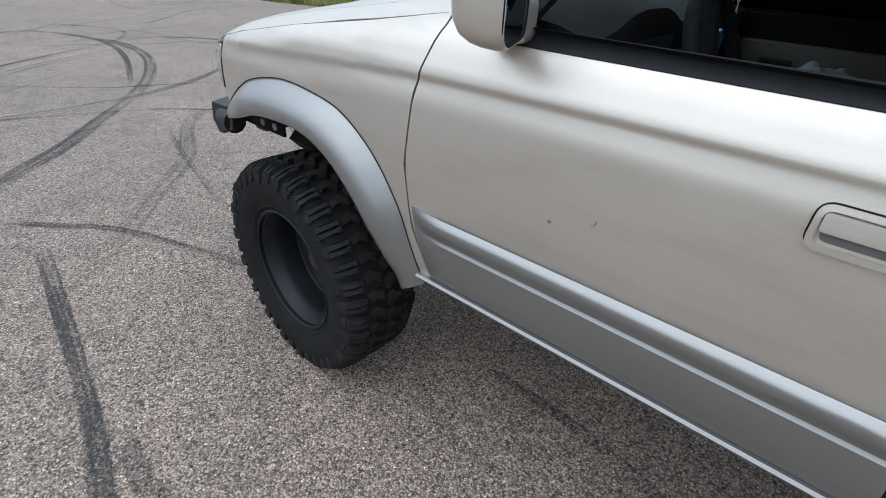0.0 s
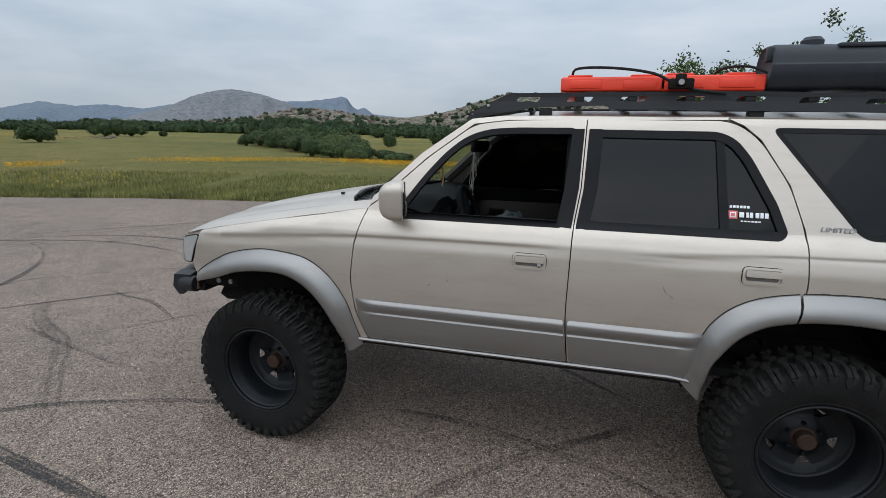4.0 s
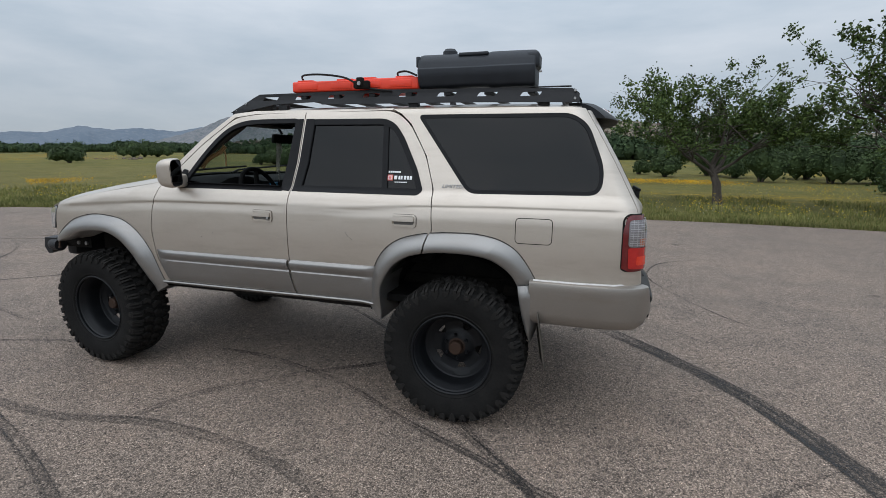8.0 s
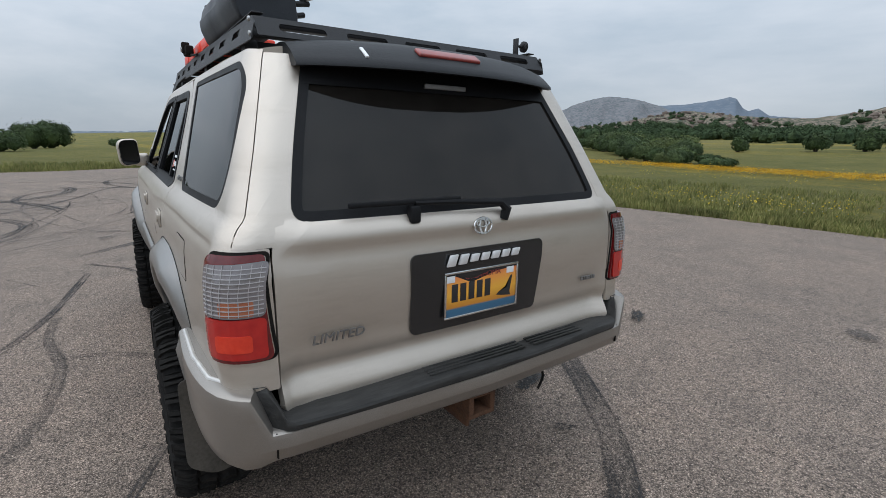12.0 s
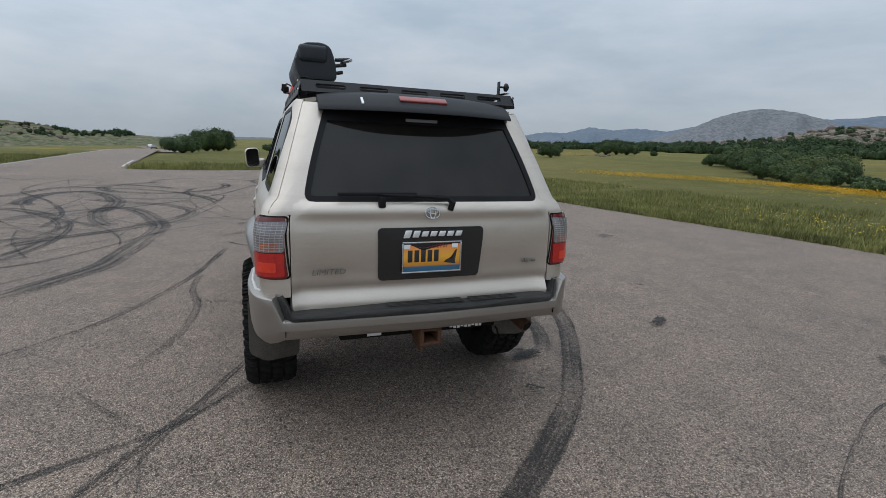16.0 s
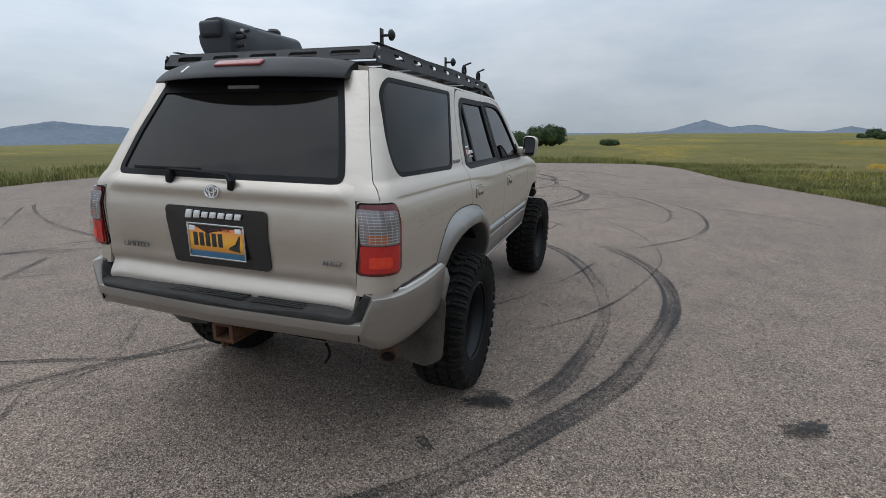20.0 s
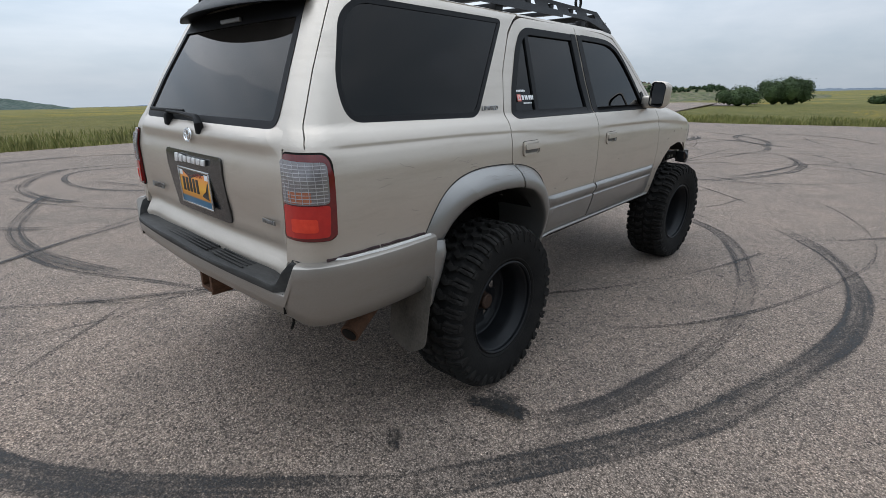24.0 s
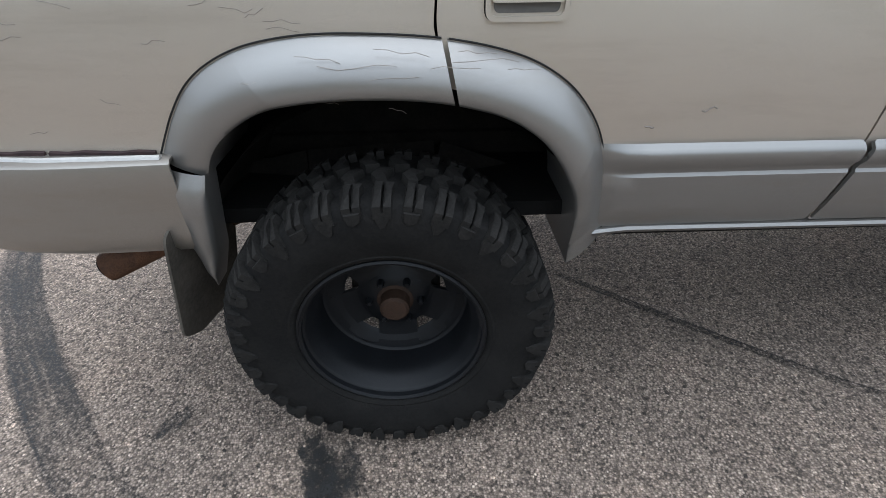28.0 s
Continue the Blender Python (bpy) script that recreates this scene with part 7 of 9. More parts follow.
    for loop in ([(0.5, 0.66), (2.2, 0.66), (2.28, 0.9), (2.45, 1.0), (2.45, 1.27), (0.60, 1.27)],):
        join(bm, thicken(sheet(loop, [], on_side(sg, -0.03), spaced(0.5, 2.45, 0.2), spaced(0.66, 1.27, 0.1)), 0.01, outward))
    part("inner_skin", bm, M_UNDER, car)

# fuel flap
ff = rounded([(3.008, 1.052), (3.198, 1.052), (3.198, 1.186), (3.008, 1.186)], 0.025)
flap = side_panel("fuel_flap", inset(ff, 0.003), [], -1, M_PAINT, car, "", 0.0015, 0.006)
side_panel("flap_gap", inset(ff, -0.001), [inset(ff, 0.003)], -1, M_UNDER, flap, "", 0.0008, 0.004)


# ---- wheels ----
TYRE_R, TYRE_W = 0.408, 0.285
# Lug rubber: dusty, and toned lighter than the carcass so grooves look shaded.
M_TREAD = plain("dusty_tread_groove_contrast", (0.011, 0.0105, 0.010), (0.030, 0.028, 0.026), 14, 0.9, 0, 0.25, 140, spec=0.08)


def make_wheel(m, label=""):
    """A deep-dish black wheel with a mud-terrain tyre; its outer face looks to -y before the pose m."""
    h = TYRE_W / 2
    rim_prof = [(0.140, 0.050), (0.150, 0.040), (0.186, 0.034), (0.196, 0.026), (0.199, -0.035), (0.203, -0.070), (0.211, -0.078), (0.214, -0.098), (0.221, -0.105), (0.231, -0.110), (0.2345, -0.115), (0.2345, -0.121), (0.229, -0.124), (0.222, -0.119), (0.222, -0.10), (0.212, 0.09), (0.225, 0.118)]
    bm = lathe(rim_prof, 64)
    wheel = part("wheel", bm, M_RIM, car, label or "deep-dish black steel wheel with mud-terrain tyre")
    # disc with five windows
    disc = [(0.196 * math.cos(k * math.tau / 60), 0.196 * math.sin(k * math.tau / 60)) for k in range(60)]
    holes = []
    for k in range(5):
        a = math.tau * (k + 0.25) / 5
        quad = []
        for r, da in ((0.105, -0.10), (0.182, -0.30), (0.187, 0.0), (0.182, 0.30), (0.105, 0.10)):
            quad.append((r * math.cos(a + da), r * math.sin(a + da)))
        holes.append(rounded(quad, 0.016, 4))

    def on_disc(u, v):
        r = math.hypot(u, v)
        y = float(np.interp(r, [0, 0.05, 0.075, 0.085, 0.105, 0.15, 0.185, 0.2], [0.025, 0.025, 0.027, 0.040, 0.048, 0.042, 0.032, 0.030]))
        return (u, y, v)
    bm = sheet(disc, holes, on_disc, spaced(-0.2, 0.2, 0.025), spaced(-0.2, 0.2, 0.025))
    thicken(bm, 0.012, lambda c: Vector((0, -1, 0)))
    part("wheel_disc", bm, M_RIM, wheel)
    part("hub", lathe([(0.0001, -0.020), (0.032, -0.020), (0.039, -0.014), (0.041, 0.0), (0.041, 0.022), (0.050, 0.025), (0.052, 0.04)], 32), M_HUB, wheel, "rusty hub cap")
    for k in range(6):
        a = math.tau * k / 6
        bm = fresh()
        add_lathe(bm, [(0.0001, 0.008), (0.006, 0.008), (0.0095, 0.012), (0.0105, 0.030)], 6, "y", (0.0695 * math.cos(a), 0, 0.0695 * math.sin(a)))
        bmesh.ops.recalc_face_normals(bm, faces=bm.faces)
        part("lug_nut", bm, M_RIM, wheel)
    part("brake_drum", lathe([(0.0001, 0.075), (0.12, 0.075), (0.125, 0.085), (0.125, 0.14), (0.0001, 0.14)], 32), M_UNDER, wheel)
    # carcass
    prof = [(0.224, 0.104), (0.232, 0.116), (0.258, 0.130), (0.30, h - 0.002), (0.338, h), (0.366, h - 0.005), (0.383, 0.123), (0.3885, 0.100), (0.389, 0.0)]
    prof = [(r, -y) for r, y in prof] + [(r, y) for r, y in prof[::-1][1:]]
    tyre = part("tyre", lathe(prof, 72), M_TYRE, wheel, "mud-terrain tyre, dusty black rubber")
    # bead ring and raised sidewall band
    part("bead_ring", lathe([(0.236, -0.115), (0.238, -0.1205), (0.243, -0.125), (0.249, -0.1285), (0.254, -0.1275)], 64), M_TYRE, tyre)
    # tread lugs
    verts, faces = [], []

    def lug(th, pts, r0, r1):
        """A block from (angle, y) corners, standing from r0 to r1."""
        b = len(verts)
        n = len(pts)
        cx, cy = sum(p[0] for p in pts) / n, sum(p[1] for p in pts) / n
        for r, f in ((r0, 1.0), (r1, 0.90)):
            for a, y in pts:
                aa, yy = th + cx + (a - cx) * f, cy + (y - cy) * (f if abs(y) < 0.135 else 1)
                rr = r - (0.024 * smooth_step(0.100, 0.143, abs(yy)) if r == r1 else 0.018 * smooth_step(0.115, 0.143, abs(yy)))
                verts.append((rr * math.cos(aa), yy, rr * math.sin(aa)))
        for k in range(n):
            faces.append((b + k, b + (k + 1) % n, b + n + (k + 1) % n, b + n + k))
        faces.append(tuple(b + n + k for k in range(n)))

    N = 38
    for k in range(N):
        for s in (-1, 1):
            th = math.tau * (k + (0.5 if s > 0 else 0)) / N
            d = math.tau / N
            long = k % 2
            out = 0.146 if long else 0.141
            # shoulder block, split by a sipe
            lug(th, [(0.02 * d, s * 0.080), (0.33 * d, s * 0.076), (0.36 * d, s * 0.110), (0.38 * d, s * out), (0.10 * d, s * out), (0.10 * d, s * 0.106)], 0.374, TYRE_R)
            lug(th, [(0.38 * d, s * 0.075), (0.64 * d, s * 0.072), (0.72 * d, s * 0.108), (0.74 * d, s * out), (0.43 * d, s * out), (0.41 * d, s * 0.110)], 0.374, TYRE_R)
            # centre blocks, hooked
            lug(th, [(0.08 * d, s * 0.010), (0.58 * d, s * 0.003), (0.86 * d, s * 0.036), (0.66 * d, s * 0.067), (0.30 * d, s * 0.065), (0.40 * d, s * 0.038)], 0.385, TYRE_R)
            # side biters
            b = len(verts)
            y0 = s * (h + 0.006)
            low = 0.328 if long else 0.342
            rr = [(0.12, 0.374), (0.74, 0.374), (0.70, 0.350), (0.52, low), (0.34, low + 0.004), (0.16, 0.352)]
            for yy, g in ((s * (h - 0.012), 1.0), (y0 - s * 0.002, 0.84)):
                ca, cr = 0.43, 0.354
                for a, r in rr:
                    aa, r2 = th + (ca + (a - ca) * g) * d, cr + (r - cr) * g
                    verts.append((r2 * math.cos(aa), yy, r2 * math.sin(aa)))
            for q in range(6):
                faces.append((b + q, b + (q + 1) % 6, b + 6 + (q + 1) % 6, b + 6 + q))
            faces.append(tuple(b + 6 + q for q in range(6)))
    me = bpy.data.meshes.new("tread")
    me.from_pydata(verts, [], faces)
    bm = fresh()
    bm.from_mesh(me)
    bpy.data.meshes.remove(me)
    bmesh.ops.recalc_face_normals(bm, faces=bm.faces)
    part("tread", bm, M_TREAD, tyre, smooth=False)
    wheel.matrix_parent_inverse = car.matrix_world.inverted()
    wheel.matrix_basis = m
    return wheel


w0 = make_wheel(pose(2.682, -0.775, 0.407, 0, 24, 0))


def copy_wheel(m):
    made = copy_thing(w0, m)
    made.matrix_basis = m
    return made


copy_wheel(pose(0.052, -0.755, 0.407, 0, 0, -4) @ pose(0, 0, 0, 0, -15, 0))
copy_wheel(pose(2.670, 0.795, 0.407, 0, 0, 180))
copy_wheel(pose(0.085, 0.80, 0.407, 0, 0, 176) @ pose(0, 0, 0, 0, 10, 0))

# wheel wells, floor, chassis
for sg in (-1, 1):
    for cx, r0 in ((0.06, 0.53), (2.64, 0.50)):
        bm = fresh()
        prof = [(r0, 0.42), (r0, 0.80)]
        ring = []
        for y in (0.40, 0.60, 0.795):
            ring.append([(cx + r0 * math.cos(a) * (0.92 if y < 0.45 else 1), sg * y, 0.47 + r0 * math.sin(a)) for a in np.linspace(0.28, math.pi - (0.92 if cx < 1 else 0.24), 25)])
        bm = lofted(ring)
        inner = [bm.verts.new(p) for p in ring[0]]
        bm.faces.new(inner)
        bmesh.ops.recalc_face_normals(bm, faces=bm.faces)
        part("wheel_well", bm, M_UNDER, car)
bm = fresh()
add_box(bm, (0.50, -0.76, 0.585), (2.20, 0.76, 0.64), 0.02)
part("floor_pan", bm, M_UNDER, car)
part("rear_floor", box((3.10, -0.70, 0.66), (3.57, 0.70, 0.72), 0.02), M_UNDER, car)
part("boot_floor", box((2.1, -0.42, 0.66), (3.2, 0.42, 0.75), 0.02), M_UNDER, car)
part("engine_tray", box((-0.45, -0.40, 0.62), (0.55, 0.40, 0.95), 0.03), M_UNDER, car)
for sg in (-1, 1):
    bm = fresh()
    for a, b in zip([(-0.52, 0.40, 0.66), (0.2, 0.40, 0.66), (0.6, 0.46, 0.55), (2.15, 0.50, 0.55), (2.55, 0.50, 0.70), (2.9, 0.50, 0.68), (3.2, 0.50, 0.62), (3.46, 0.50, 0.64)], [(0.2, 0.40, 0.66), (0.6, 0.46, 0.55), (2.15, 0.50, 0.55), (2.55, 0.50, 0.70), (2.9, 0.50, 0.68), (3.2, 0.50, 0.62), (3.46, 0.50, 0.64), None][:-1]):
        add_tube(bm, [(a[0], sg * a[1], a[2]), (b[0], sg * b[1], b[2])], 0.055, 4)
    part("chassis_rail", bm, M_UNDER, car)
bm = fresh()
add_tube(bm, [(2.675, -0.72, 0.42), (2.675, 0.72, 0.42)], 0.042, 12)
add_lathe(bm, [(0.001, -0.13), (0.10, -0.09), (0.135, 0), (0.10, 0.09), (0.001, 0.13)], 16, "x", (2.675, 0.0, 0.43))
part("rear_axle", bm, M_UNDER, car)
bm = fresh()
add_tube(bm, [(0.0, -0.72, 0.42), (0.05, -0.3, 0.44), (0.05, 0.3, 0.44), (0.0, 0.72, 0.42)], 0.035, 8)
add_lathe(bm, [(0.001, -0.12), (0.09, -0.08), (0.11, 0), (0.09, 0.08), (0.001, 0.12)], 12, "x", (0.05, 0.05, 0.45))
part("front_axle", bm, M_UNDER, car)
part("prop_shaft", tube([(2.55, 0.0, 0.46), (1.0, 0.02, 0.55)], 0.032, 10), M_UNDER, car)
part("transfer_case", box((0.7, -0.18, 0.48), (1.35, 0.2, 0.62), 0.05, 3), M_UNDER, car)
part("silencer", box((1.5, 0.2, 0.50), (2.1, 0.42, 0.62), 0.05, 3), M_RUST, car)
exhaust = part("exhaust_pipe", tube([(1.9, 0.34, 0.56), (2.3, 0.40, 0.57), (2.8, 0.50, 0.60), (3.1, 0.58, 0.60), (3.28, 0.65, 0.555), (3.44, 0.707, 0.498)], 0.040, 16), M_RUST, car, "rusty exhaust tailpipe")
bm = lathe([(0.031, -0.001), (0.031, 0.002), (0.0001, 0.002)], 20, "x")
bmesh.ops.transform(bm, matrix=look((3.4425, 0.7079, 0.4975), (3.52, 0.732, 0.4616)) @ pose(0, 0, 0, 0, 90, 0), verts=bm.verts)
part("pipe_mouth", bm, M_UNDER, exhaust)
part("fuel_tank", box((1.6, -0.55, 0.50), (2.15, -0.2, 0.60), 0.05, 3), M_UNDER, car)

# front end: grille panel, lamps, tube bumper
rows = []
for y in np.linspace(-0.70, 0.70, 29):
    q = abs(y) / 0.70
    x = -0.60 + 0.13 * q ** 3
    rows.append([(x + 0.05, y, on_bonnet(-0.55, min(abs(y), 0.6))[2] - 0.008), (x + 0.018, y, 1.072 - 0.012 * q), (x, y, 1.04 - 0.01 * q), (x - 0.012, y, 0.98), (x, y, 0.90), (x + 0.05, y, 0.86)])
bm = lofted(rows)
thicken(bm, 0.015, lambda c: Vector((-1, 0, 0)))
nose = part("nose_panel", bm, M_PAINT, car)
for k in range(5):
    part("grille_bar", box((-0.628, -0.36, 0.935 + 0.026 * k), (-0.60, 0.36, 0.947 + 0.026 * k), 0.004), M_BLACKTRIM, nose)
M_HEADLENS = plain("clear_lamp_lens", (0.50, 0.51, 0.52), (0.66, 0.67, 0.68), 18, 0.08, 0.6, 0, coat=0.8)
for sg in (-1, 1):
    loop = rounded([(-0.545, 0.940), (-0.452, 0.942), (-0.364, 1.108), (-0.385, 1.118), (-0.51, 1.088)], 0.012)
    lamp = side_panel("headlamp", loop, [], sg, M_BLACKTRIM, car, "clear wrap-round headlamp in a dark bezel", 0.0015, 0.006, 0.03, [1.0, 1.05])
    side_panel("lens", inset(loop, 0.006), [], sg, M_HEADLENS, lamp, "", 0.004, 0.003, 0.03, [1.0, 1.05])
    bm = fresh()
    add_box(bm, (-0.600, 0.42, 0.955), (-0.535, 0.61, 1.065), 0.02, 3)
    for v in bm.verts:
        v.co.x += 0.055 * (v.co.z - 0.955) / 0.11
    bmesh.ops.scale(bm, vec=(1, sg, 1), verts=bm.verts)
    bmesh.ops.recalc_face_normals(bm, faces=bm.faces)
    part("front_lens", bm, M_HEADLENS, lamp)
fb = part("front_bumper", tube(curve_through([(-0.44, -0.735, 0.812), (-0.52, -0.722, 0.812), (-0.62, -0.62, 0.81), (-0.70, -0.38, 0.81), (-0.73, 0, 0.81), (-0.70, 0.38, 0.81), (-0.62, 0.62, 0.81), (-0.52, 0.722, 0.812), (-0.44, 0.735, 0.812)], 40), 0.046, 12), M_RACK, car, "black steel off-road bumper")
bm = fresh()
add_box(bm, (-0.66, -0.55, 0.69), (-0.55, 0.55, 0.85), 0.03)
part("bumper_plate", bm, M_RACK, fb)
for sg in (-1, 1):
    wing_ = [(-0.585, 0.862), (-0.47, 0.866), (-0.455, 0.838), (-0.475, 0.80), (-0.515, 0.775), (-0.528, 0.745), (-0.565, 0.742), (-0.60, 0.79)]
    bm = lofted([[(x - 0.02 * k, sg * (0.745 - 0.05 * k), z) for x, z in wing_] for k in range(3)], close_v=True)
    for r in (0, 2):
        bm.verts.ensure_lookup_table()
        bm.faces.new(bm.verts[r * 8:r * 8 + 8])
    bmesh.ops.recalc_face_normals(bm, faces=bm.faces)
    part("bumper_wing", bm, M_RACK, fb)
for sg in (-1, 1):
    bm = box((-0.56, -0.006, 0.79), (-0.22, 0.006, 0.86), 0.003, 2, pose(0, sg * 0.66, 0))
    br = part("bumper_bracket", bm, M_UNDER, fb)
    for bx in (-0.34, -0.26):
        bm = lathe([(0.0001, -0.014), (0.014, -0.013), (0.014, 0.014), (0.0001, 0.014)], 12, "y", (bx, sg * 0.665, 0.825))
        part("bolt", bm, M_DULLMETAL, br)
    bm = fresh()
    add_tube(bm, [(-0.40, sg * 0.765, 0.86), (-0.40, sg * 0.77, 0.815), (-0.40, sg * 0.77, 0.80)], [0.007, 0.007, 0.012], 8)
    part("corner_bolt", bm, M_HUB, fb)

# door mirrors
for sg in (-1, 1):
    loop = rounded([(-0.068, -0.084), (0.050, -0.100), (0.064, 0.084), (-0.058, 0.092)], [0.03, 0.045, 0.05, 0.035], 6)
    rows = []
    for x, s in ((0.055, 0.92), (0.05, 0.98), (0.035, 1.0), (0.010, 0.985), (-0.015, 0.93), (-0.036, 0.82), (-0.050, 0.64), (-0.058, 0.42), (-0.061, 0.18)):
        rows.append([(0.81 + x, sg * (0.895 + p[0] * s), 1.380 + p[1] * s) for p in loop])
    bm = lofted(rows, close_v=True)
    bm.faces.new([v for v in bm.verts][-len(loop):])
    bmesh.ops.recalc_face_normals(bm, faces=bm.faces)
    turn_ = pose(0.81, sg * 0.85, 0, 0, 0, -sg * 12) @ pose(-0.81, -sg * 0.85, 0)
    bmesh.ops.transform(bm, matrix=turn_, verts=bm.verts)
    mirror = part("door_mirror", bm, M_PAINT, car, "painted door mirror")
    bm = fresh()
    f = [bm.verts.new((0.81 + 0.046, sg * (0.895 + p[0] * 0.86), 1.380 + p[1] * 0.86)) for p in loop]
    bm.faces.new(f)
    shell(bm, 0.006)
    bmesh.ops.recalc_face_normals(bm, faces=bm.faces)
    bmesh.ops.transform(bm, matrix=turn_, verts=bm.verts)
    part("mirror_glass", bm, plain("mirror_silver", (0.85, 0.85, 0.86), (0.88, 0.88, 0.89), 10, 0.03, 1.0, 0, rough_var=0.0), mirror)
    bm = fresh()
    bm = lofted([[(0.81 + 0.0545, sg * (0.895 + p[0] * 0.92), 1.380 + p[1] * 0.92) for p in loop], [(0.81 + 0.050, sg * (0.895 + p[0] * 0.85), 1.380 + p[1] * 0.85) for p in loop]], close_v=True)
    shell(bm, 0.004)
    bmesh.ops.transform(bm, matrix=turn_, verts=bm.verts)
    part("mirror_rim", bm, M_BLACKTRIM, mirror)
    bm = fresh()
    add_box(bm, (0.765, 0.765, 1.285), (0.855, 0.86, 1.37), 0.02, 3)
    bmesh.ops.scale(bm, vec=(1, sg, 1), verts=bm.verts)
    bmesh.ops.recalc_face_normals(bm, faces=bm.faces)
    part("mirror_arm", bm, M_PAINT, mirror)
    side_panel("mirror_sail", rounded([(0.735, 1.288), (0.80, 1.40), (0.835, 1.395), (0.835, 1.288)], 0.008), [], sg, M_BLACKTRIM, mirror, "", 0.006, 0.012)


# ---- roof rack and its load ----
RK_Y = 0.585
rack = part("roof_rack", tube([(1.40, -RK_Y + 0.01, 1.80), (1.40, RK_Y - 0.01, 1.80)], 0.014, 8), M_RACK, car, "flat black slotted steel roof rack")


def top_z(x):
    return float(np.interp(x, [1.10, 1.30, 2.2, 3.25], [1.772, 1.874, 1.880, 1.858]))


PLATE = [(1.095, 1.752), (1.115, 1.782), (1.30, 1.876), (2.2, 1.882), (3.245, 1.860), (3.285, 1.832), (3.285, 1.785), (2.7, 1.797), (1.75, 1.805), (1.745, 1.822), (1.42, 1.812), (1.30, 1.790)]
slots = []
for x in (1.385, 1.62, 1.85, 2.085, 2.32, 2.555, 2.79, 3.03):
    z = top_z(x) - 0.028
    slots.append(rounded([(x - 0.06, z - 0.011), (x + 0.045, z - 0.011), (x + 0.06, z + 0.011), (x - 0.045, z + 0.011)], 0.007, 3))
for sg in (-1, 1):
    bm = sheet(rounded(PLATE, 0.006), slots, lambda x, z, sg=sg: (x, sg * (RK_Y + 0.02 * smooth_step(1.87, 1.76, z)), z), [], [1.80, 1.84])
    thicken(bm, 0.004, lambda c, sg=sg: Vector((0, sg, 0)))
    sp = part("side_plate", bm, M_RACK, rack, "", smooth=False)
    bm = fresh()
    add_box(bm, (1.30, -0.035, -0.002), (3.24, 0.0, 0.002), 0.001, 1, Matrix.Translation((0, sg * RK_Y if sg > 0 else sg * RK_Y + 0.035, 1.871)) @ pose(0, 0, 0))
    part("top_flange", bm, M_RACK, sp)
    for x, z in ((1.125, 1.775), (1.20, 1.818), (3.262, 1.845), (3.262, 1.805)):
        bm = lathe([(0.0001, -0.006), (0.006, -0.006), (0.008, -0.003), (0.008, 0.0)], 10, "y")
        bmesh.ops.transform(bm, matrix=pose(x, sg * (RK_Y + 0.012), z, 0, 0, 0 if sg < 0 else 180), verts=bm.verts)
        part("bolt", bm, M_DULLMETAL, sp)
    for x in (1.47, 2.35, 3.10):
        bm = fresh()
        add_box(bm, (x - 0.03, -0.02, 1.775), (x + 0.03, 0.02, 1.81), 0.004, 2, pose(0, sg * (RK_Y - 0.02), 0))
        part("foot", bm, M_RACK, rack)
# tail panel with five slots, leaning forward
slots = [rounded([(y - 0.075, 0.012), (y + 0.075, 0.012), (y + 0.075, 0.042), (y - 0.075, 0.042)], 0.014, 4) for y in (-0.44, -0.22, 0.0, 0.22, 0.44)]
bm = sheet(rounded([(-RK_Y, -0.012), (RK_Y, -0.012), (RK_Y, 0.062), (-RK_Y, 0.062)], 0.006), slots, lambda y, s: (3.29 - 0.55 * s, y, 1.808 + 0.8 * s), spaced(-0.58, 0.58, 0.2), [])
thicken(bm, 0.004, lambda c: Vector((1, 0, 0.5)))
part("tail_panel", bm, M_RACK, rack, "", smooth=False)
# front fairing
bm = sheet(rounded([(-RK_Y, 0), (RK_Y, 0), (RK_Y, 1), (-RK_Y, 1)], 0.01), [], lambda y, s: (1.07 + 0.21 * s - 0.03 * (1 - (y / RK_Y) ** 2) , y, 1.768 + 0.035 * (1 - (y / RK_Y) ** 2) * (1 - s) + 0.10 * s), spaced(-0.58, 0.58, 0.1), [0.5])
thicken(bm, 0.004, lambda c: Vector((-1, 0, 0.5)))
part("fairing", bm, M_RACK, rack)
for k, x in enumerate((1.62, 1.85, 2.085, 2.32, 2.555, 2.79, 3.03, 3.2)):
    part("crossbar", box((x - 0.02, -RK_Y + 0.004, 1.838), (x + 0.02, RK_Y - 0.004, 1.862), 0.004), M_RACK, rack)
# clamps on the far rail
for x in (3.15, 2.26):
    bm = fresh()
    add_box(bm, (x - 0.016, 0.555, 1.85), (x + 0.016, 0.561, 1.945), 0.002)
    add_tube(bm, [(x, 0.56, 1.915), (x, 0.62, 1.915)], 0.006, 8)
    clamp = part("clamp_bracket", bm, M_RACK, rack)
    bm = fresh()
    add_lathe(bm, [(0.0001, 0.018), (0.012, 0.016), (0.024, 0.006), (0.024, -0.004), (0.010, -0.012), (0.0001, -0.012)], 12, "y", (x, 0.605, 1.915))
    bmesh.ops.recalc_face_normals(bm, faces=bm.faces)
    part("clamp_knob", bm, M_RACK, clamp)
for x in (1.90, 1.53):
    bm = fresh()
    add_tube(bm, [(x + 0.032 * math.cos(a * math.tau / 18), 0.57, 1.905 + 0.032 * math.sin(a * math.tau / 18)) for a in range(18)], 0.009, 6, True)
    add_box(bm, (x - 0.012, 0.56, 1.855), (x + 0.012, 0.58, 1.878), 0.003)
    add_tube(bm, [(x + 0.005, 0.57, 1.94), (x - 0.06, 0.60, 1.965)], 0.006, 6)
    part("ring_clamp", bm, M_RUBBER, rack)

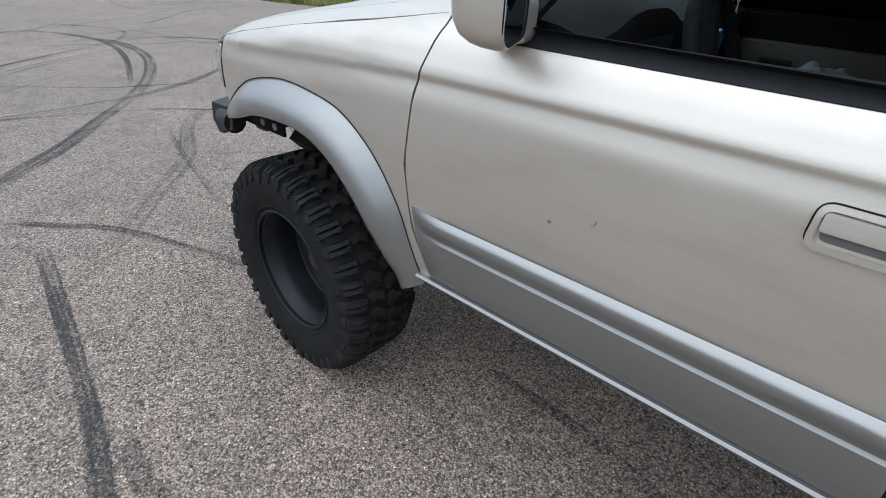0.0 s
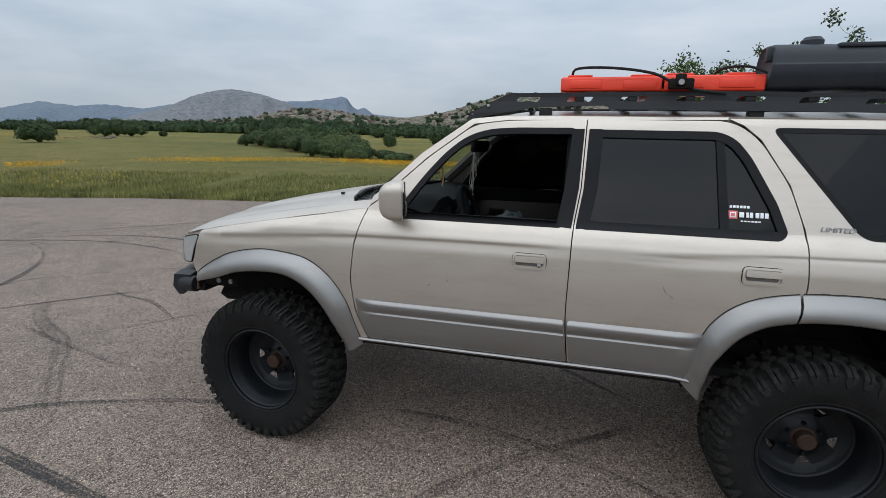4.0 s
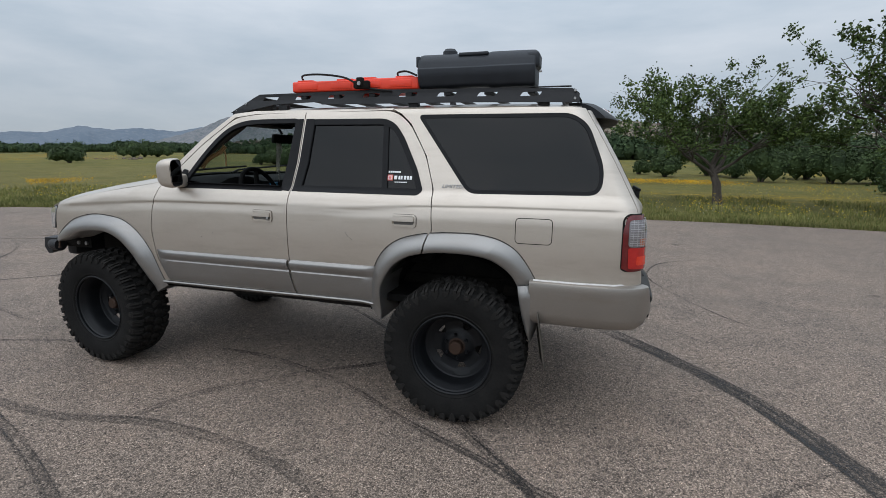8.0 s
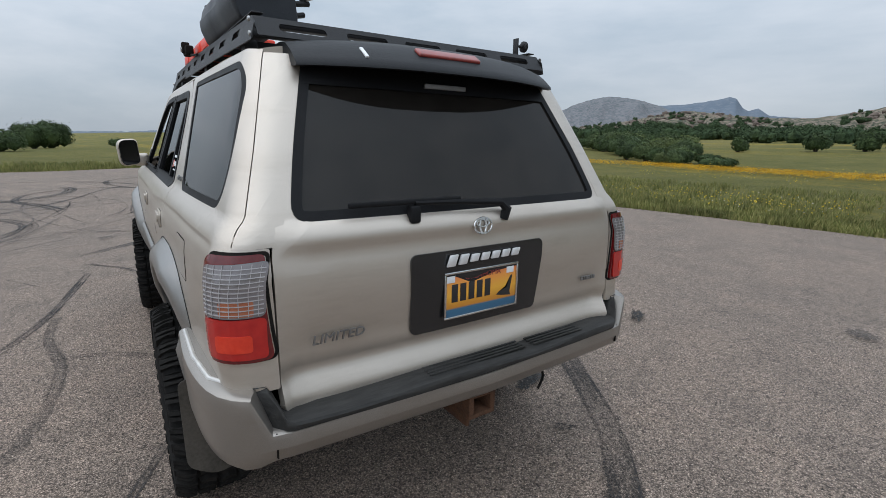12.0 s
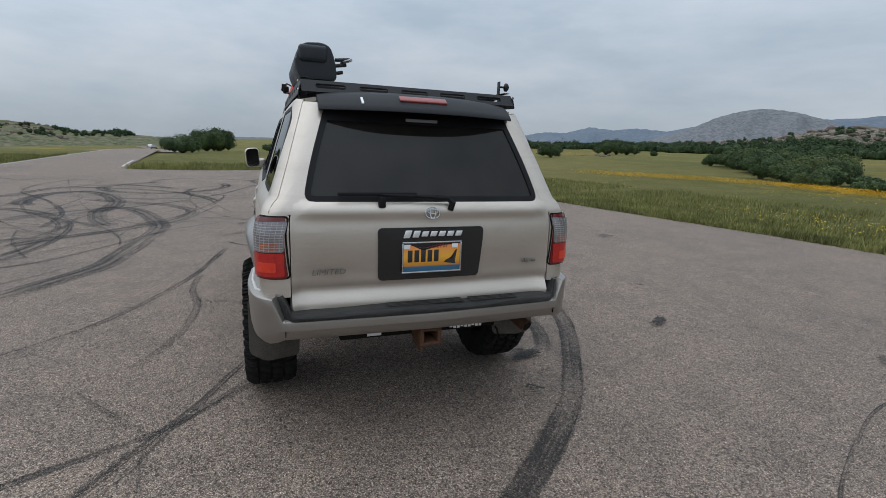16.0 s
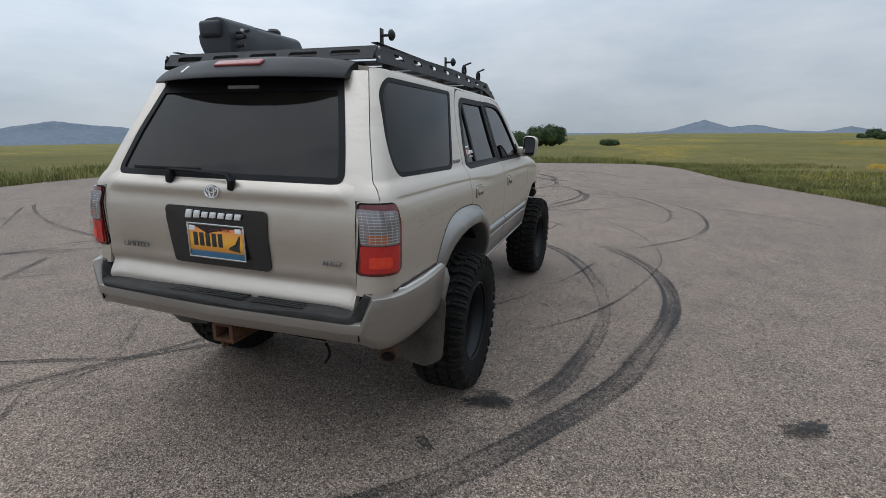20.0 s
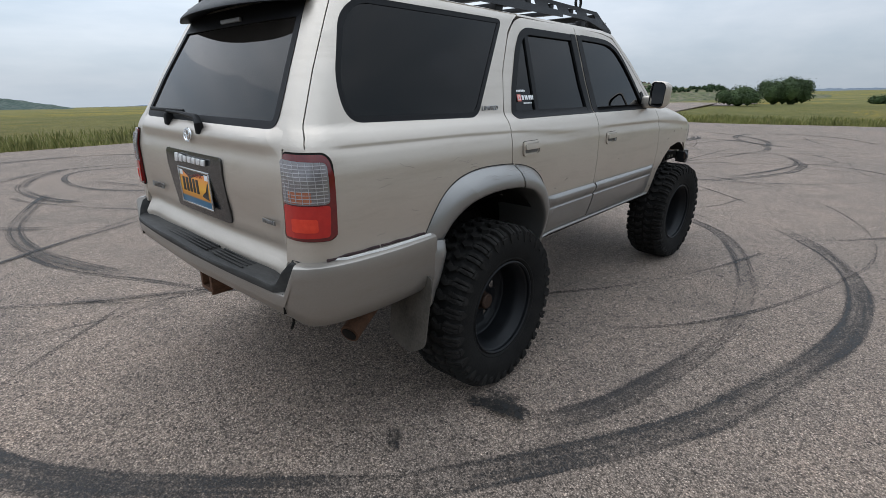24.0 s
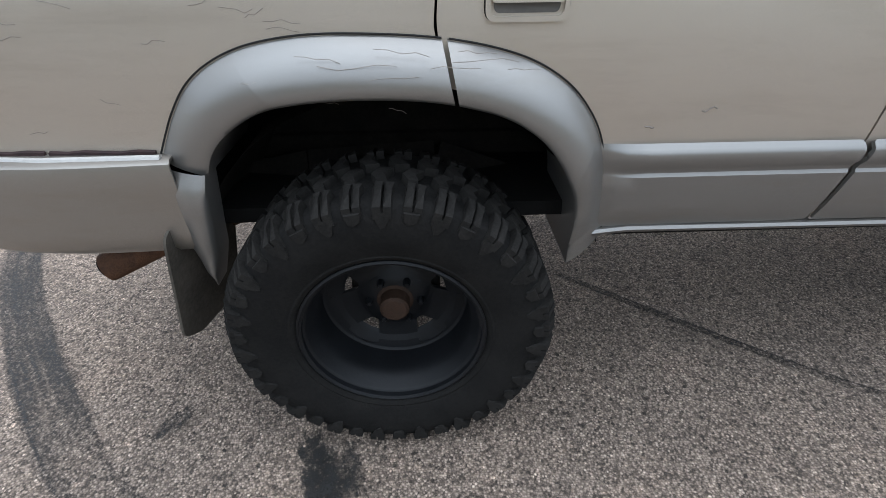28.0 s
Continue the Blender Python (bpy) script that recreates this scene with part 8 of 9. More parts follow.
# orange recovery boards, two end to end
for x0, x1 in ((1.53, 1.985), (1.955, 2.375)):
    board = thing("recovery_board", "bright orange moulded plastic recovery board on the roof rack", "recovery board", (x0, -0.42, 1.868), "recovery boards")
    top = 1.952 if x0 > 1.6 else 1.948
    bm = fresh()
    add_box(bm, (x0, -0.565, 1.884 - (0.001 if x0 > 1.6 else 0)), (x1, -0.27 - (0.002 if x0 > 1.6 else 0), top), 0.010, 3)
    for k in range(2):
        xx = x0 + 0.11 + k * (x1 - x0 - 0.22)
        add_box(bm, (xx - 0.07, -0.569, 1.897), (xx + 0.07, -0.560, top - 0.014), 0.006, 2)
    part("board_body", bm, M_ORANGE, board)
    for k in range(2):
        xx = x0 + 0.09 + k * (x1 - x0 - 0.18)
        part("cleat", box((xx - 0.06, -0.55, top), (xx + 0.05, -0.30, top + 0.010), 0.004), M_ORANGE, board)
    for xx in (x0 + 0.05, x1 - 0.05):
        part("foot_block", box((xx - 0.03, -0.55, 1.860), (xx + 0.03, -0.29, 1.885), 0.004), M_ORANGE, board)
# cable with a winch hook lying over the boards
cable = thing("tie_down_strap", "black tie-down cord with a dark metal ratchet over the boards", "strap", (1.9, -0.57, 1.9))
bm = fresh()
add_tube(bm, curve_through([(1.58, -0.50, 1.955), (1.60, -0.55, 1.985), (1.75, -0.585, 1.982), (1.92, -0.60, 1.955), (2.02, -0.605, 1.905), (2.10, -0.60, 1.885), (2.22, -0.595, 1.872)], 40), 0.006, 6)
part("cord", bm, M_RUBBER, cable)
part("cord", tube(curve_through([(2.20, -0.40, 1.962), (2.22, -0.5, 1.985), (2.30, -0.56, 1.983), (2.37, -0.575, 1.955)], 16), 0.006, 6), M_RUBBER, cable)
bm = fresh()
add_box(bm, (1.985, -0.625, 1.888), (2.085, -0.588, 1.932), 0.008)
add_box(bm, (2.01, -0.635, 1.90), (2.05, -0.60, 1.95), 0.006, 2, pose(0, 0, 0))
ratchet = part("ratchet", bm, M_UNDER, cable)
part("ratchet_pin", tube([(2.03, -0.64, 1.915), (2.03, -0.59, 1.915)], 0.012, 10), M_DULLMETAL, ratchet)

# dark plastic water tank
tank = thing("water_tank", "dark moulded plastic water tank strapped on the roof rack", "water tank", (2.7, -0.46, 1.87))
sec = rounded([(-0.575, 1.892), (-0.599, 1.950), (-0.600, 1.985), (-0.594, 1.991), (-0.582, 2.040), (-0.545, 2.072), (-0.455, 2.078), (-0.41, 2.06), (-0.385, 1.99), (-0.375, 1.885), (-0.55, 1.880)], [0.03, 0.03, 0.003, 0.003, 0.03, 0.03, 0.03, 0.03, 0.03, 0.03, 0.02], 4)
cy, cz = -0.48, 1.98
rows = []
for x, s in ((2.385, 0.80), (2.378, 0.90), (2.384, 0.96), (2.40, 0.995), (2.55, 0.985), (2.60, 0.975), (2.62, 0.955), (2.78, 0.955), (2.80, 1.01), (2.90, 1.01), (3.02, 1.0), (3.038, 0.99), (3.046, 0.95), (3.048, 0.86)):
    rows.append([(x, cy + (p[0] - cy) * s, cz + (p[1] - cz) * s) for p in sec])
bm = lofted(rows, close_v=True)
n_ = len(sec)
bm.verts.ensure_lookup_table()
bm.faces.new([bm.verts[k] for k in range(n_)])
bm.faces.new([bm.verts[len(bm.verts) - n_ + k] for k in range(n_)])
bmesh.ops.recalc_face_normals(bm, faces=bm.faces)
body = part("tank_body", bm, M_TANK, tank)
part("grip_recess", box((2.615, -0.570, 2.052), (2.785, -0.43, 2.070), 0.006), M_TANK, body)
bm = fresh()
add_lathe(bm, [(0.042, 2.060), (0.042, 2.090), (0.036, 2.096), (0.030, 2.104), (0.0001, 2.106)], 24, "z", (2.545, -0.49, 0))
bmesh.ops.recalc_face_normals(bm, faces=bm.faces)
part("filler_cap", bm, M_TANK, tank)
part("end_lug", box((2.362, -0.57, 2.00), (2.385, -0.53, 2.06), 0.006), M_TANK, tank)
part("end_block", box((2.99, -0.580, 1.972), (3.066, -0.43, 2.060), 0.022, 4), M_TANK, tank)
for k, z in enumerate((1.93, 1.97, 2.0)):
    part("tap", tube([(3.0, -0.38, z), (2.99, -0.34 + 0.02 * k, z + 0.01)], 0.010, 8), M_RACK, tank)
part("tap_handle", tube([(2.98, -0.345, 1.99), (3.05, -0.30, 2.0)], 0.009, 8), M_DULLMETAL, tank)


# ---- cabin ----
def pillow(lo, hi, bulge, n=8):
    """A padded block with softly bowed faces."""
    bm = box(lo, hi, 0.0)
    bmesh.ops.subdivide_edges(bm, edges=bm.edges[:], cuts=n - 1, use_grid_fill=True)
    c = (Vector(lo) + Vector(hi)) / 2
    h = (Vector(hi) - Vector(lo)) / 2
    for v in bm.verts:
        d = v.co - c
        u = Vector([d[i] / h[i] for i in range(3)])
        r = max(abs(u.x), abs(u.y), abs(u.z))
        ln = u.length or 1
        f = 1 - bulge * (ln / r - 1) * 0.9
        v.co = c + Vector([u[i] * h[i] * f for i in range(3)])
    bmesh.ops.recalc_face_normals(bm, faces=bm.faces)
    return bm


def seat(y, lean, label):
    s = part("front_seat", pillow((1.28, y - 0.25, 0.82), (1.82, y + 0.25, 1.00), 0.25), M_TANLEATHER, car, label)
    bm = pillow((-0.085, -0.245, 0), (0.085, 0.245, 0.62), 0.25)
    bmesh.ops.transform(bm, matrix=pose(1.80, y, 0.93, 0, lean, 0), verts=bm.verts)
    part("backrest", bm, M_TANLEATHER, s)
    bm = pillow((-0.055, -0.135, 0), (0.055, 0.135, 0.18), 0.3)
    bmesh.ops.transform(bm, matrix=pose(1.80, y, 0.93, 0, lean, 0) @ pose(0.01, 0, 0.665), verts=bm.verts)
    part("headrest", bm, M_TANLEATHER, s)
    for dy in (-0.05, 0.05):
        bm = tube([(0, dy, 0.56), (0.008, dy, 0.70)], 0.007, 8)
        bmesh.ops.transform(bm, matrix=pose(1.80, y, 0.93, 0, lean, 0), verts=bm.verts)
        part("headrest_post", bm, M_CHROME, s)


seat(-0.36, 16, "taupe leather front seat")
seat(0.36, 18, "taupe leather front seat")
bm = fresh()
add_box(bm, (2.05, -0.62, 0.85), (2.5, 0.62, 1.02), 0.05, 3)
add_box(bm, (2.42, -0.62, 0.98), (2.58, 0.62, 1.42), 0.05, 3)
part("rear_bench", bm, M_INTERIOR, car)
bm = fresh()
add_box(bm, (0.62, -0.73, 0.64), (3.45, 0.73, 0.68), 0.0)
part("cabin_floor", bm, M_INTERIOR, car)
bm = sheet([(1.10, -0.56), (3.31, -0.545), (3.31, 0.545), (1.10, 0.56)], [], lambda x, y: (x, y, on_roof(x, y)[2] - 0.045), spaced(1.1, 3.31, 0.15), spaced(-0.56, 0.56, 0.14))
thicken(bm, 0.006, lambda c: Vector((0, 0, -1)))
part("headliner", bm, M_HEADLINER, car)
for sg in (-1, 1):
    # inner door trim with armrest
    loop = [(0.70, 0.70), (0.70, 1.29), (1.60, 1.29), (1.60, 0.70)]
    bm = sheet(loop, [], on_side(sg, -0.075), spaced(0.7, 1.6, 0.15), spaced(0.7, 1.29, 0.1))
    thicken(bm, 0.01, lambda c, sg=sg: Vector((0, -sg, 0)))
    trim = part("door_trim", bm, M_INTERIOR, car)
    part("trim_panel", box((0.85, -0.012, 1.02), (1.56, 0.012, 1.20), 0.01, 3, pose(0, sg * 0.742, 0)), M_TANTRIM, trim, "taupe padded door panel")
    part("armrest", box((1.05, -0.03, 0.97), (1.55, 0.03, 1.03), 0.02, 3, pose(0, sg * 0.715, 0)), M_INTERIOR, trim)
    sw = part("switch_panel", box((1.02, -0.012, 1.09), (1.14, 0.012, 1.14), 0.008, 2, pose(0, sg * 0.735, 0)), M_BLACKTRIM, trim)
    for k in range(2):
        part("switch", box((1.04 + 0.045 * k, -0.014, 1.10), (1.07 + 0.045 * k, 0.014, 1.13), 0.004, 2, pose(0, sg * 0.731, 0)), M_INTERIOR, sw)
    part("inner_pillar", box((1.58, -0.02, -0.22), (1.68, 0.02, 0.22), 0.01, 2, pose(0, sg * 0.655, 1.50, sg * 17, 0, 0)), M_INTERIOR, car)
    belt = tube([(1.63, sg * 0.585, 1.64), (1.66, sg * 0.64, 1.30), (1.70, sg * 0.66, 0.80)], 0.012, 6)
    part("seat_belt", belt, M_INTERIOR, car)
    part("belt_buckle", box((1.635, -0.015, 1.235), (1.675, 0.015, 1.285), 0.006, 2, pose(0, sg * 0.632, 0)), M_DULLMETAL, car)
# dashboard
rows = []
for y in np.linspace(-0.70, 0.70, 21):
    hood = 0.045 * math.exp(-((y + 0.36) / 0.19) ** 4)
    rows.append([(0.50, y, 1.315), (0.70, y, 1.335 + 0.3 * hood), (0.86, y, 1.315 + hood), (0.93, y, 1.295 + hood), (0.945, y, 1.26 + hood * 0.5), (0.90, y, 1.15), (0.93, y, 1.02), (0.80, y, 0.92)])
bm = lofted(rows)
thicken(bm, 0.012, lambda c: Vector((1, 0, 1)))
dash = part("dashboard", bm, M_INTERIOR, car)
part("instrument_cluster", box((0.93, -0.50, 1.19), (0.948, -0.22, 1.28), 0.01), M_BLACKTRIM, dash)
part("console_panel", box((0.90, -0.11, 0.92), (0.965, 0.13, 1.24), 0.015), M_BLACKTRIM, dash)
for k in range(3):
    part("vent_slat", box((0.962, -0.09, 1.17 + 0.02 * k), (0.972, 0.11, 1.178 + 0.02 * k), 0.002), M_INTERIOR, dash)
part("console", box((0.95, -0.10, 0.70), (1.75, 0.12, 0.93), 0.03, 3), M_INTERIOR, car)
part("gear_lever", tube([(1.12, 0.02, 0.92), (1.10, 0.02, 1.07)], [0.009, 0.014], 8), M_INTERIOR, car)
# steering wheel with a laced cover
sw_m = pose(1.10, -0.37, 1.225, 0, 68, 0)
ringpts = [(0.185 * math.cos(k * math.tau / 36), 0.185 * math.sin(k * math.tau / 36), 0) for k in range(36)]
bm = tube(ringpts, 0.0165, 10, True)
bmesh.ops.transform(bm, matrix=sw_m, verts=bm.verts)
wheel_ = part("steering_wheel", bm, M_INTERIOR, car, "black leather steering wheel")
bm = fresh()
for a in (0.2, math.pi - 0.2, -math.pi / 2):
    add_tube(bm, [(0, 0, -0.025), (0.17 * math.cos(a), 0.17 * math.sin(a), 0)], [0.028, 0.014], 8)
add_lathe(bm, [(0.0001, 0.0), (0.06, -0.003), (0.075, -0.02), (0.07, -0.05), (0.0001, -0.06)], 20, "z")
bmesh.ops.recalc_face_normals(bm, faces=bm.faces)
bmesh.ops.transform(bm, matrix=sw_m, verts=bm.verts)
part("wheel_hub", bm, M_INTERIOR, wheel_)
bm = tube([(0.92, -0.36, 1.07), (1.08, -0.37, 1.20)], 0.035, 10)
part("steering_column", bm, M_INTERIOR, dash)
# inside mirror
bm = box((-0.012, -0.13, -0.035), (0.02, 0.13, 0.035), 0.015, 3, pose(1.06, 0.0, 1.62, 0, 10, -10))
im = part("inside_mirror", bm, M_BLACKTRIM, car)
part("mirror_stalk", tube([(1.04, 0, 1.66), (1.00, 0, 1.72)], 0.010, 8), M_BLACKTRIM, im)
for sg in (-1, 1):
    part("sun_visor", box((1.10, sg * 0.36 - 0.19, 1.685), (1.26, sg * 0.36 + 0.19, 1.70), 0.008), M_HEADLINER, car)
    bm = tube([(0.70, sg * 0.665, 1.36), (0.90, sg * 0.605, 1.54), (1.12, sg * 0.545, 1.70)], 0.035, 6)
    part("pillar_trim", bm, M_TANTRIM, car)
    if sg < 0:
        continue
    bm = tube(curve_through([(0.93, sg * 0.60, 1.50), (0.97, sg * 0.57, 1.52), (1.04, sg * 0.55, 1.60), (1.05, sg * 0.565, 1.64)], 12), 0.012, 8)
    part("grab_handle", bm, M_TANTRIM, car)

# things lying and hanging in the cabin
M_CLOTH = plain("grey_green_cloth", (0.065, 0.080, 0.080), (0.13, 0.155, 0.155), 9, 0.9, 0, 0.4, 120)
bm = fresh()
bmesh.ops.create_icosphere(bm, subdivisions=5, radius=1.0)
for v in bm.verts:
    d = v.co.normalized()
    r = 1 + 0.18 * noise.noise(d * 2.0) + 0.22 * abs(noise.noise(d * 3.6 + Vector((3, 1, 2))))
    v.co = Vector((d.x * 0.105 * r, d.y * 0.12 * r, max(-0.75, d.z) * 0.088 * r))
bmesh.ops.transform(bm, matrix=pose(1.26, 0.06, 1.125), verts=bm.verts)
cap = thing("crumpled_cap", "crumpled grey-green cloth cap on the console", "cap", (1.26, 0.06, 1.03))
part("crown", bm, M_CLOTH, cap, angle=0)
bm = sheet([(1.13, -0.06), (1.40, -0.06), (1.40, 0.16), (1.13, 0.16)], [], lambda x, y: (x, y, 1.045 + 0.02 * math.sin(x * 30) * math.sin(y * 25)), spaced(1.13, 1.40, 0.03), spaced(-0.06, 0.16, 0.03))
thicken(bm, 0.006, lambda c: Vector((0, 0, 1)))
part("brim", bm, M_CLOTH, cap)
box_ = thing("console_box", "dark box of odds and ends between the seats", "box", (1.4, 0.08, 0.93))
part("body", box((1.10, -0.09, 0.93), (1.66, 0.20, 1.03), 0.02, 3), M_INTERIOR, box_)
part("yellow_item", box((1.46, -0.10, 1.03), (1.54, -0.06, 1.055), 0.006), plain("yellow_card", (0.5, 0.36, 0.03), (0.62, 0.45, 0.05), 20, 0.6), box_)
mesh_ = thing("feather_charm", "pale feathers and cords hanging from the inside mirror", "hanging charm", (1.07, -0.04, 1.6))
M_FEATHER = plain("pale_feather", (0.22, 0.20, 0.17), (0.40, 0.38, 0.33), 30, 0.9)
rng = np.random.default_rng(3)
for k in range(11):
    dy, dx = rng.normal() * 0.022, rng.normal() * 0.016
    ln = rng.uniform(0.05, 0.30)
    z = 1.64 - ln
    part("cord", tube([(1.045, -0.05, 1.66), (1.045 + dx * 0.6, -0.05 + dy * 0.7, 1.64 - ln * 0.5), (1.045 + dx, -0.05 + dy, z)], 0.0022, 5), M_FEATHER, mesh_)
    bm = fresh()
    a_, b_ = rng.uniform(0.003, 0.008), rng.uniform(0.04, 0.08)
    tw = rng.uniform(0, 3.1)
    vs_ = [bm.verts.new((1.045 + dx + u * math.cos(tw), -0.05 + dy + u * math.sin(tw), z - h_)) for u, h_ in ((0, 0), (-a_, b_ * 0.45), (0.004, b_), (a_, b_ * 0.4))]
    bm.faces.new(vs_)
    shell(bm, 0.001)
    part("feather", bm, M_FEATHER, mesh_)
ropes = thing("braided_strap", "tan braided cord wound round the pillar grab handle", "cord", (0.88, -0.605, 1.45))
M_BRAID = plain("tan_braid", (0.32, 0.19, 0.08), (0.45, 0.28, 0.12), 60, 0.8, 0, 0.5)
line = curve_through([(0.835, -0.625, 1.405), (0.86, -0.612, 1.448), (0.90, -0.595, 1.482), (0.945, -0.568, 1.512), (0.972, -0.550, 1.552)], 48)
part("wound_cord", tube(line, [0.0135 + 0.003 * (k % 2) for k in range(48)], 8), M_BRAID, ropes)
part("tail", tube([(0.965, -0.555, 1.545), (0.972, -0.55, 1.47), (0.968, -0.552, 1.42)], 0.005, 6), M_BRAID, ropes)
book = thing("blue_packet", "blue and yellow packet standing on the dashboard", "packet", (0.955, -0.12, 1.2))
part("packet", box((0.952, -0.20, 1.20), (0.972, -0.12, 1.29), 0.004, 2, pose(0.06, 0.05, 0)), plain("blue_print", (0.03, 0.22, 0.42), (0.05, 0.30, 0.52), 14, 0.4), book)


# ---- small marks and badges ----
def side_frame(x, z, sg, off=0.0):
    """A pose on the body side: x axis along the line of reading, z out of the surface."""
    p = Vector(on_side(sg, off)(x, z))
    u = Vector(on_side(sg, off)(x + 0.01, z)) - p
    v = Vector(on_side(sg, off)(x, z + 0.01)) - p
    ex = u.normalized() * (1 if sg < 0 else -1)
    ez = ex.cross(v.normalized()).normalized()
    ey = ez.cross(ex)
    m = Matrix((ex, ey, ez)).transposed().to_4x4()
    m.translation = p
    return m


def plaque(m, w, h, depth, material, parent, name, radius=0.002):
    bm = box((-w / 2, -h / 2, 0), (w / 2, h / 2, depth), radius, 2, m)
    return part(name, bm, material, parent)


M_PINK = plain("pink_orange_vinyl", (0.62, 0.10, 0.16), (0.75, 0.25, 0.12), 40, 0.5)
for sg in (-1, 1):
    lettering("LIMITED", 0.028, 0.004, side_frame(2.645 if sg < 0 else 2.64, 1.335, sg, 0.003), M_BADGE, car, "side_badge", 0.2, widen=1.2)
    # stickers on the small rear glass: square icon and rows of marks
    cx, cz = (2.325, 1.375)
    m = side_frame(cx, cz, sg, -0.003)
    dx = -0.055
    plaque(m @ pose(dx, 0, 0), 0.034, 0.034, 0.001, M_PINK, car, "icon_sticker")
    plaque(m @ pose(dx, 0, 0.001), 0.022, 0.022, 0.0006, M_WHITE, car, "icon_ring")
    plaque(m @ pose(dx, 0, 0.0016), 0.015, 0.015, 0.0005, M_PINK, car, "icon_core")
    for k, (x, w) in enumerate(((-0.022, 0.018), (0.0, 0.010), (0.014, 0.012), (0.036, 0.014), (0.053, 0.012), (0.070, 0.014))):
        plaque(m @ pose(x, 0.001, 0), w, 0.022, 0.0008, M_WHITE, car, "sticker_mark", 0.001)
    for k in range(6):
        plaque(m @ pose(-0.064 + 0.013 * k, 0.034, 0), 0.010, 0.011, 0.0008, M_WHITE, car, "sticker_mark", 0.001)
        plaque(m @ pose(-0.02 + 0.013 * k, -0.026, 0), 0.010, 0.006, 0.0008, M_WHITE, car, "sticker_mark", 0.001)
# scratches, chips and cracks in the paint
M_CRACK = plain("exposed_dark_crack", (0.20, 0.175, 0.155), (0.28, 0.245, 0.215), 40, 0.8)
M_SEAMDARK = plain("dark_maroon_sealant", (0.018, 0.008, 0.009), (0.045, 0.020, 0.020), 40, 0.7)
M_SCUFF = plain("bare_scuff", (0.40, 0.36, 0.31), (0.55, 0.50, 0.44), 60, 0.8)
rng = np.random.default_rng(17)


def crack(x, z, length, slope, sg, off, width=0.0011, material=None):
    pts = []
    for k in range(5):
        t = k / 4
        p = on_side(sg, off)(x + length * t, z + slope * length * t + rng.normal() * 0.0025)
        pts.append(p)
    part("paint_crack", tube(pts, width * 0.5, 4), material or M_CRACK, car)


for k in range(9):
    crack(2.66 + rng.uniform(0, 0.75), 1.10 + rng.uniform(-0.015, 0.06), rng.uniform(0.03, 0.09), rng.normal() * 0.15, 1, 0.0006)
for k in range(4):
    crack(2.6 + rng.uniform(0, 0.9), 0.90 + rng.uniform(0, 0.08), rng.uniform(0.015, 0.05), rng.normal() * 0.3, 1, 0.0006)
for x, z, ln, sl, sg in ((1.98, 0.945, 0.03, -0.4, 1), (1.30, 0.98, 0.012, 0.5, 1), (2.02, 1.06, 0.02, -1.5, -1), (2.05, 1.03, 0.015, -1.2, -1), (1.07, 1.00, 0.008, 0.3, -1), (0.98, 0.97, 0.006, 0.2, -1), (2.60, 1.09, 0.10, 0.0, -1), (2.75, 1.092, 0.06, 0.0, -1), (1.1, 0.72, 0.012, 0.2, 1), (2.1, 0.90, 0.02, 0.1, 1)):
    crack(x, z, ln, sl, sg, 0.001, 0.003)
# crazed paint on the far rear arch flare, scraped at its leading edge
for x, z, off, ln in ((2.40, 1.052, 0.044, 0.12), (2.47, 1.043, 0.050, 0.09), (2.56, 1.060, 0.040, 0.10), (2.62, 1.045, 0.050, 0.14), (2.72, 1.055, 0.044, 0.08), (2.44, 1.062, 0.036, 0.07), (2.85, 1.022, 0.050, 0.05), (2.36, 1.036, 0.047, 0.06), (2.58, 1.028, 0.056, 0.10)):
    crack(x, z, ln, rng.normal() * 0.06, 1, off, 0.0012)
# dark seam above the rear bumper on the far side, lifted paint
for x0, x1 in ((3.13, 3.35), (3.36, 3.58)):
    pts = [on_side(1, 0.002)(x0 + (x1 - x0) * k / 6, 0.868 + 0.002 * math.sin(k * 2.1)) for k in range(7)]
    part("peeled_seam", tube(pts, 0.006, 5), M_SEAMDARK, car)
# bolt holes left by the missing flare on the far front wing
for x, z in ((-0.33, 1.03), (-0.18, 1.075), (0.02, 1.10), (0.22, 1.09), (0.36, 1.04), (0.47, 0.94), (0.545, 0.82), (0.57, 0.69)):
    m = side_frame(x, z, 1, 0.001)
    bm = lathe([(0.0001, 0.0015), (0.006, 0.0015), (0.0065, 0.0)], 10, "z")
    bmesh.ops.transform(bm, matrix=m, verts=bm.verts)
    part("bolt_hole", bm, M_CRACK, car)
# washer jets on the bonnet, front wipers on the cowl
for sg in (-1, 1):
    p = on_bonnet(0.30, sg * 0.33)
    part("washer_jet", box((p[0] - 0.012, p[1] - 0.009, p[2] - 0.002), (p[0] + 0.012, p[1] + 0.009, p[2] + 0.010), 0.004), M_BLACKTRIM, bonnet)
bm = fresh()
for y0 in (-0.55, 0.05):
    add_tube(bm, [(0.50, y0, 1.345), (0.52, y0 + 0.05, 1.372), (0.60, y0 + 0.45, 1.40)], [0.012, 0.009, 0.006], 6)
    add_tube(bm, [(0.545, y0 + 0.1, 1.378), (0.63, y0 + 0.62, 1.405)], 0.007, 5)
part("front_wipers", bm, M_BLACKTRIM, cowl)
for k in range(14):
    y = -0.62 + k * 0.095
    part("cowl_slat", box((0.0, -0.002, 0), (0.085, 0.002, 0.006), 0.001, 1, pose(0.44 + 0.18 * (abs(y) / 0.70) ** 2.2 - 0.068, y, fender_top(0.44) + 0.032)), M_RUBBER, cowl)

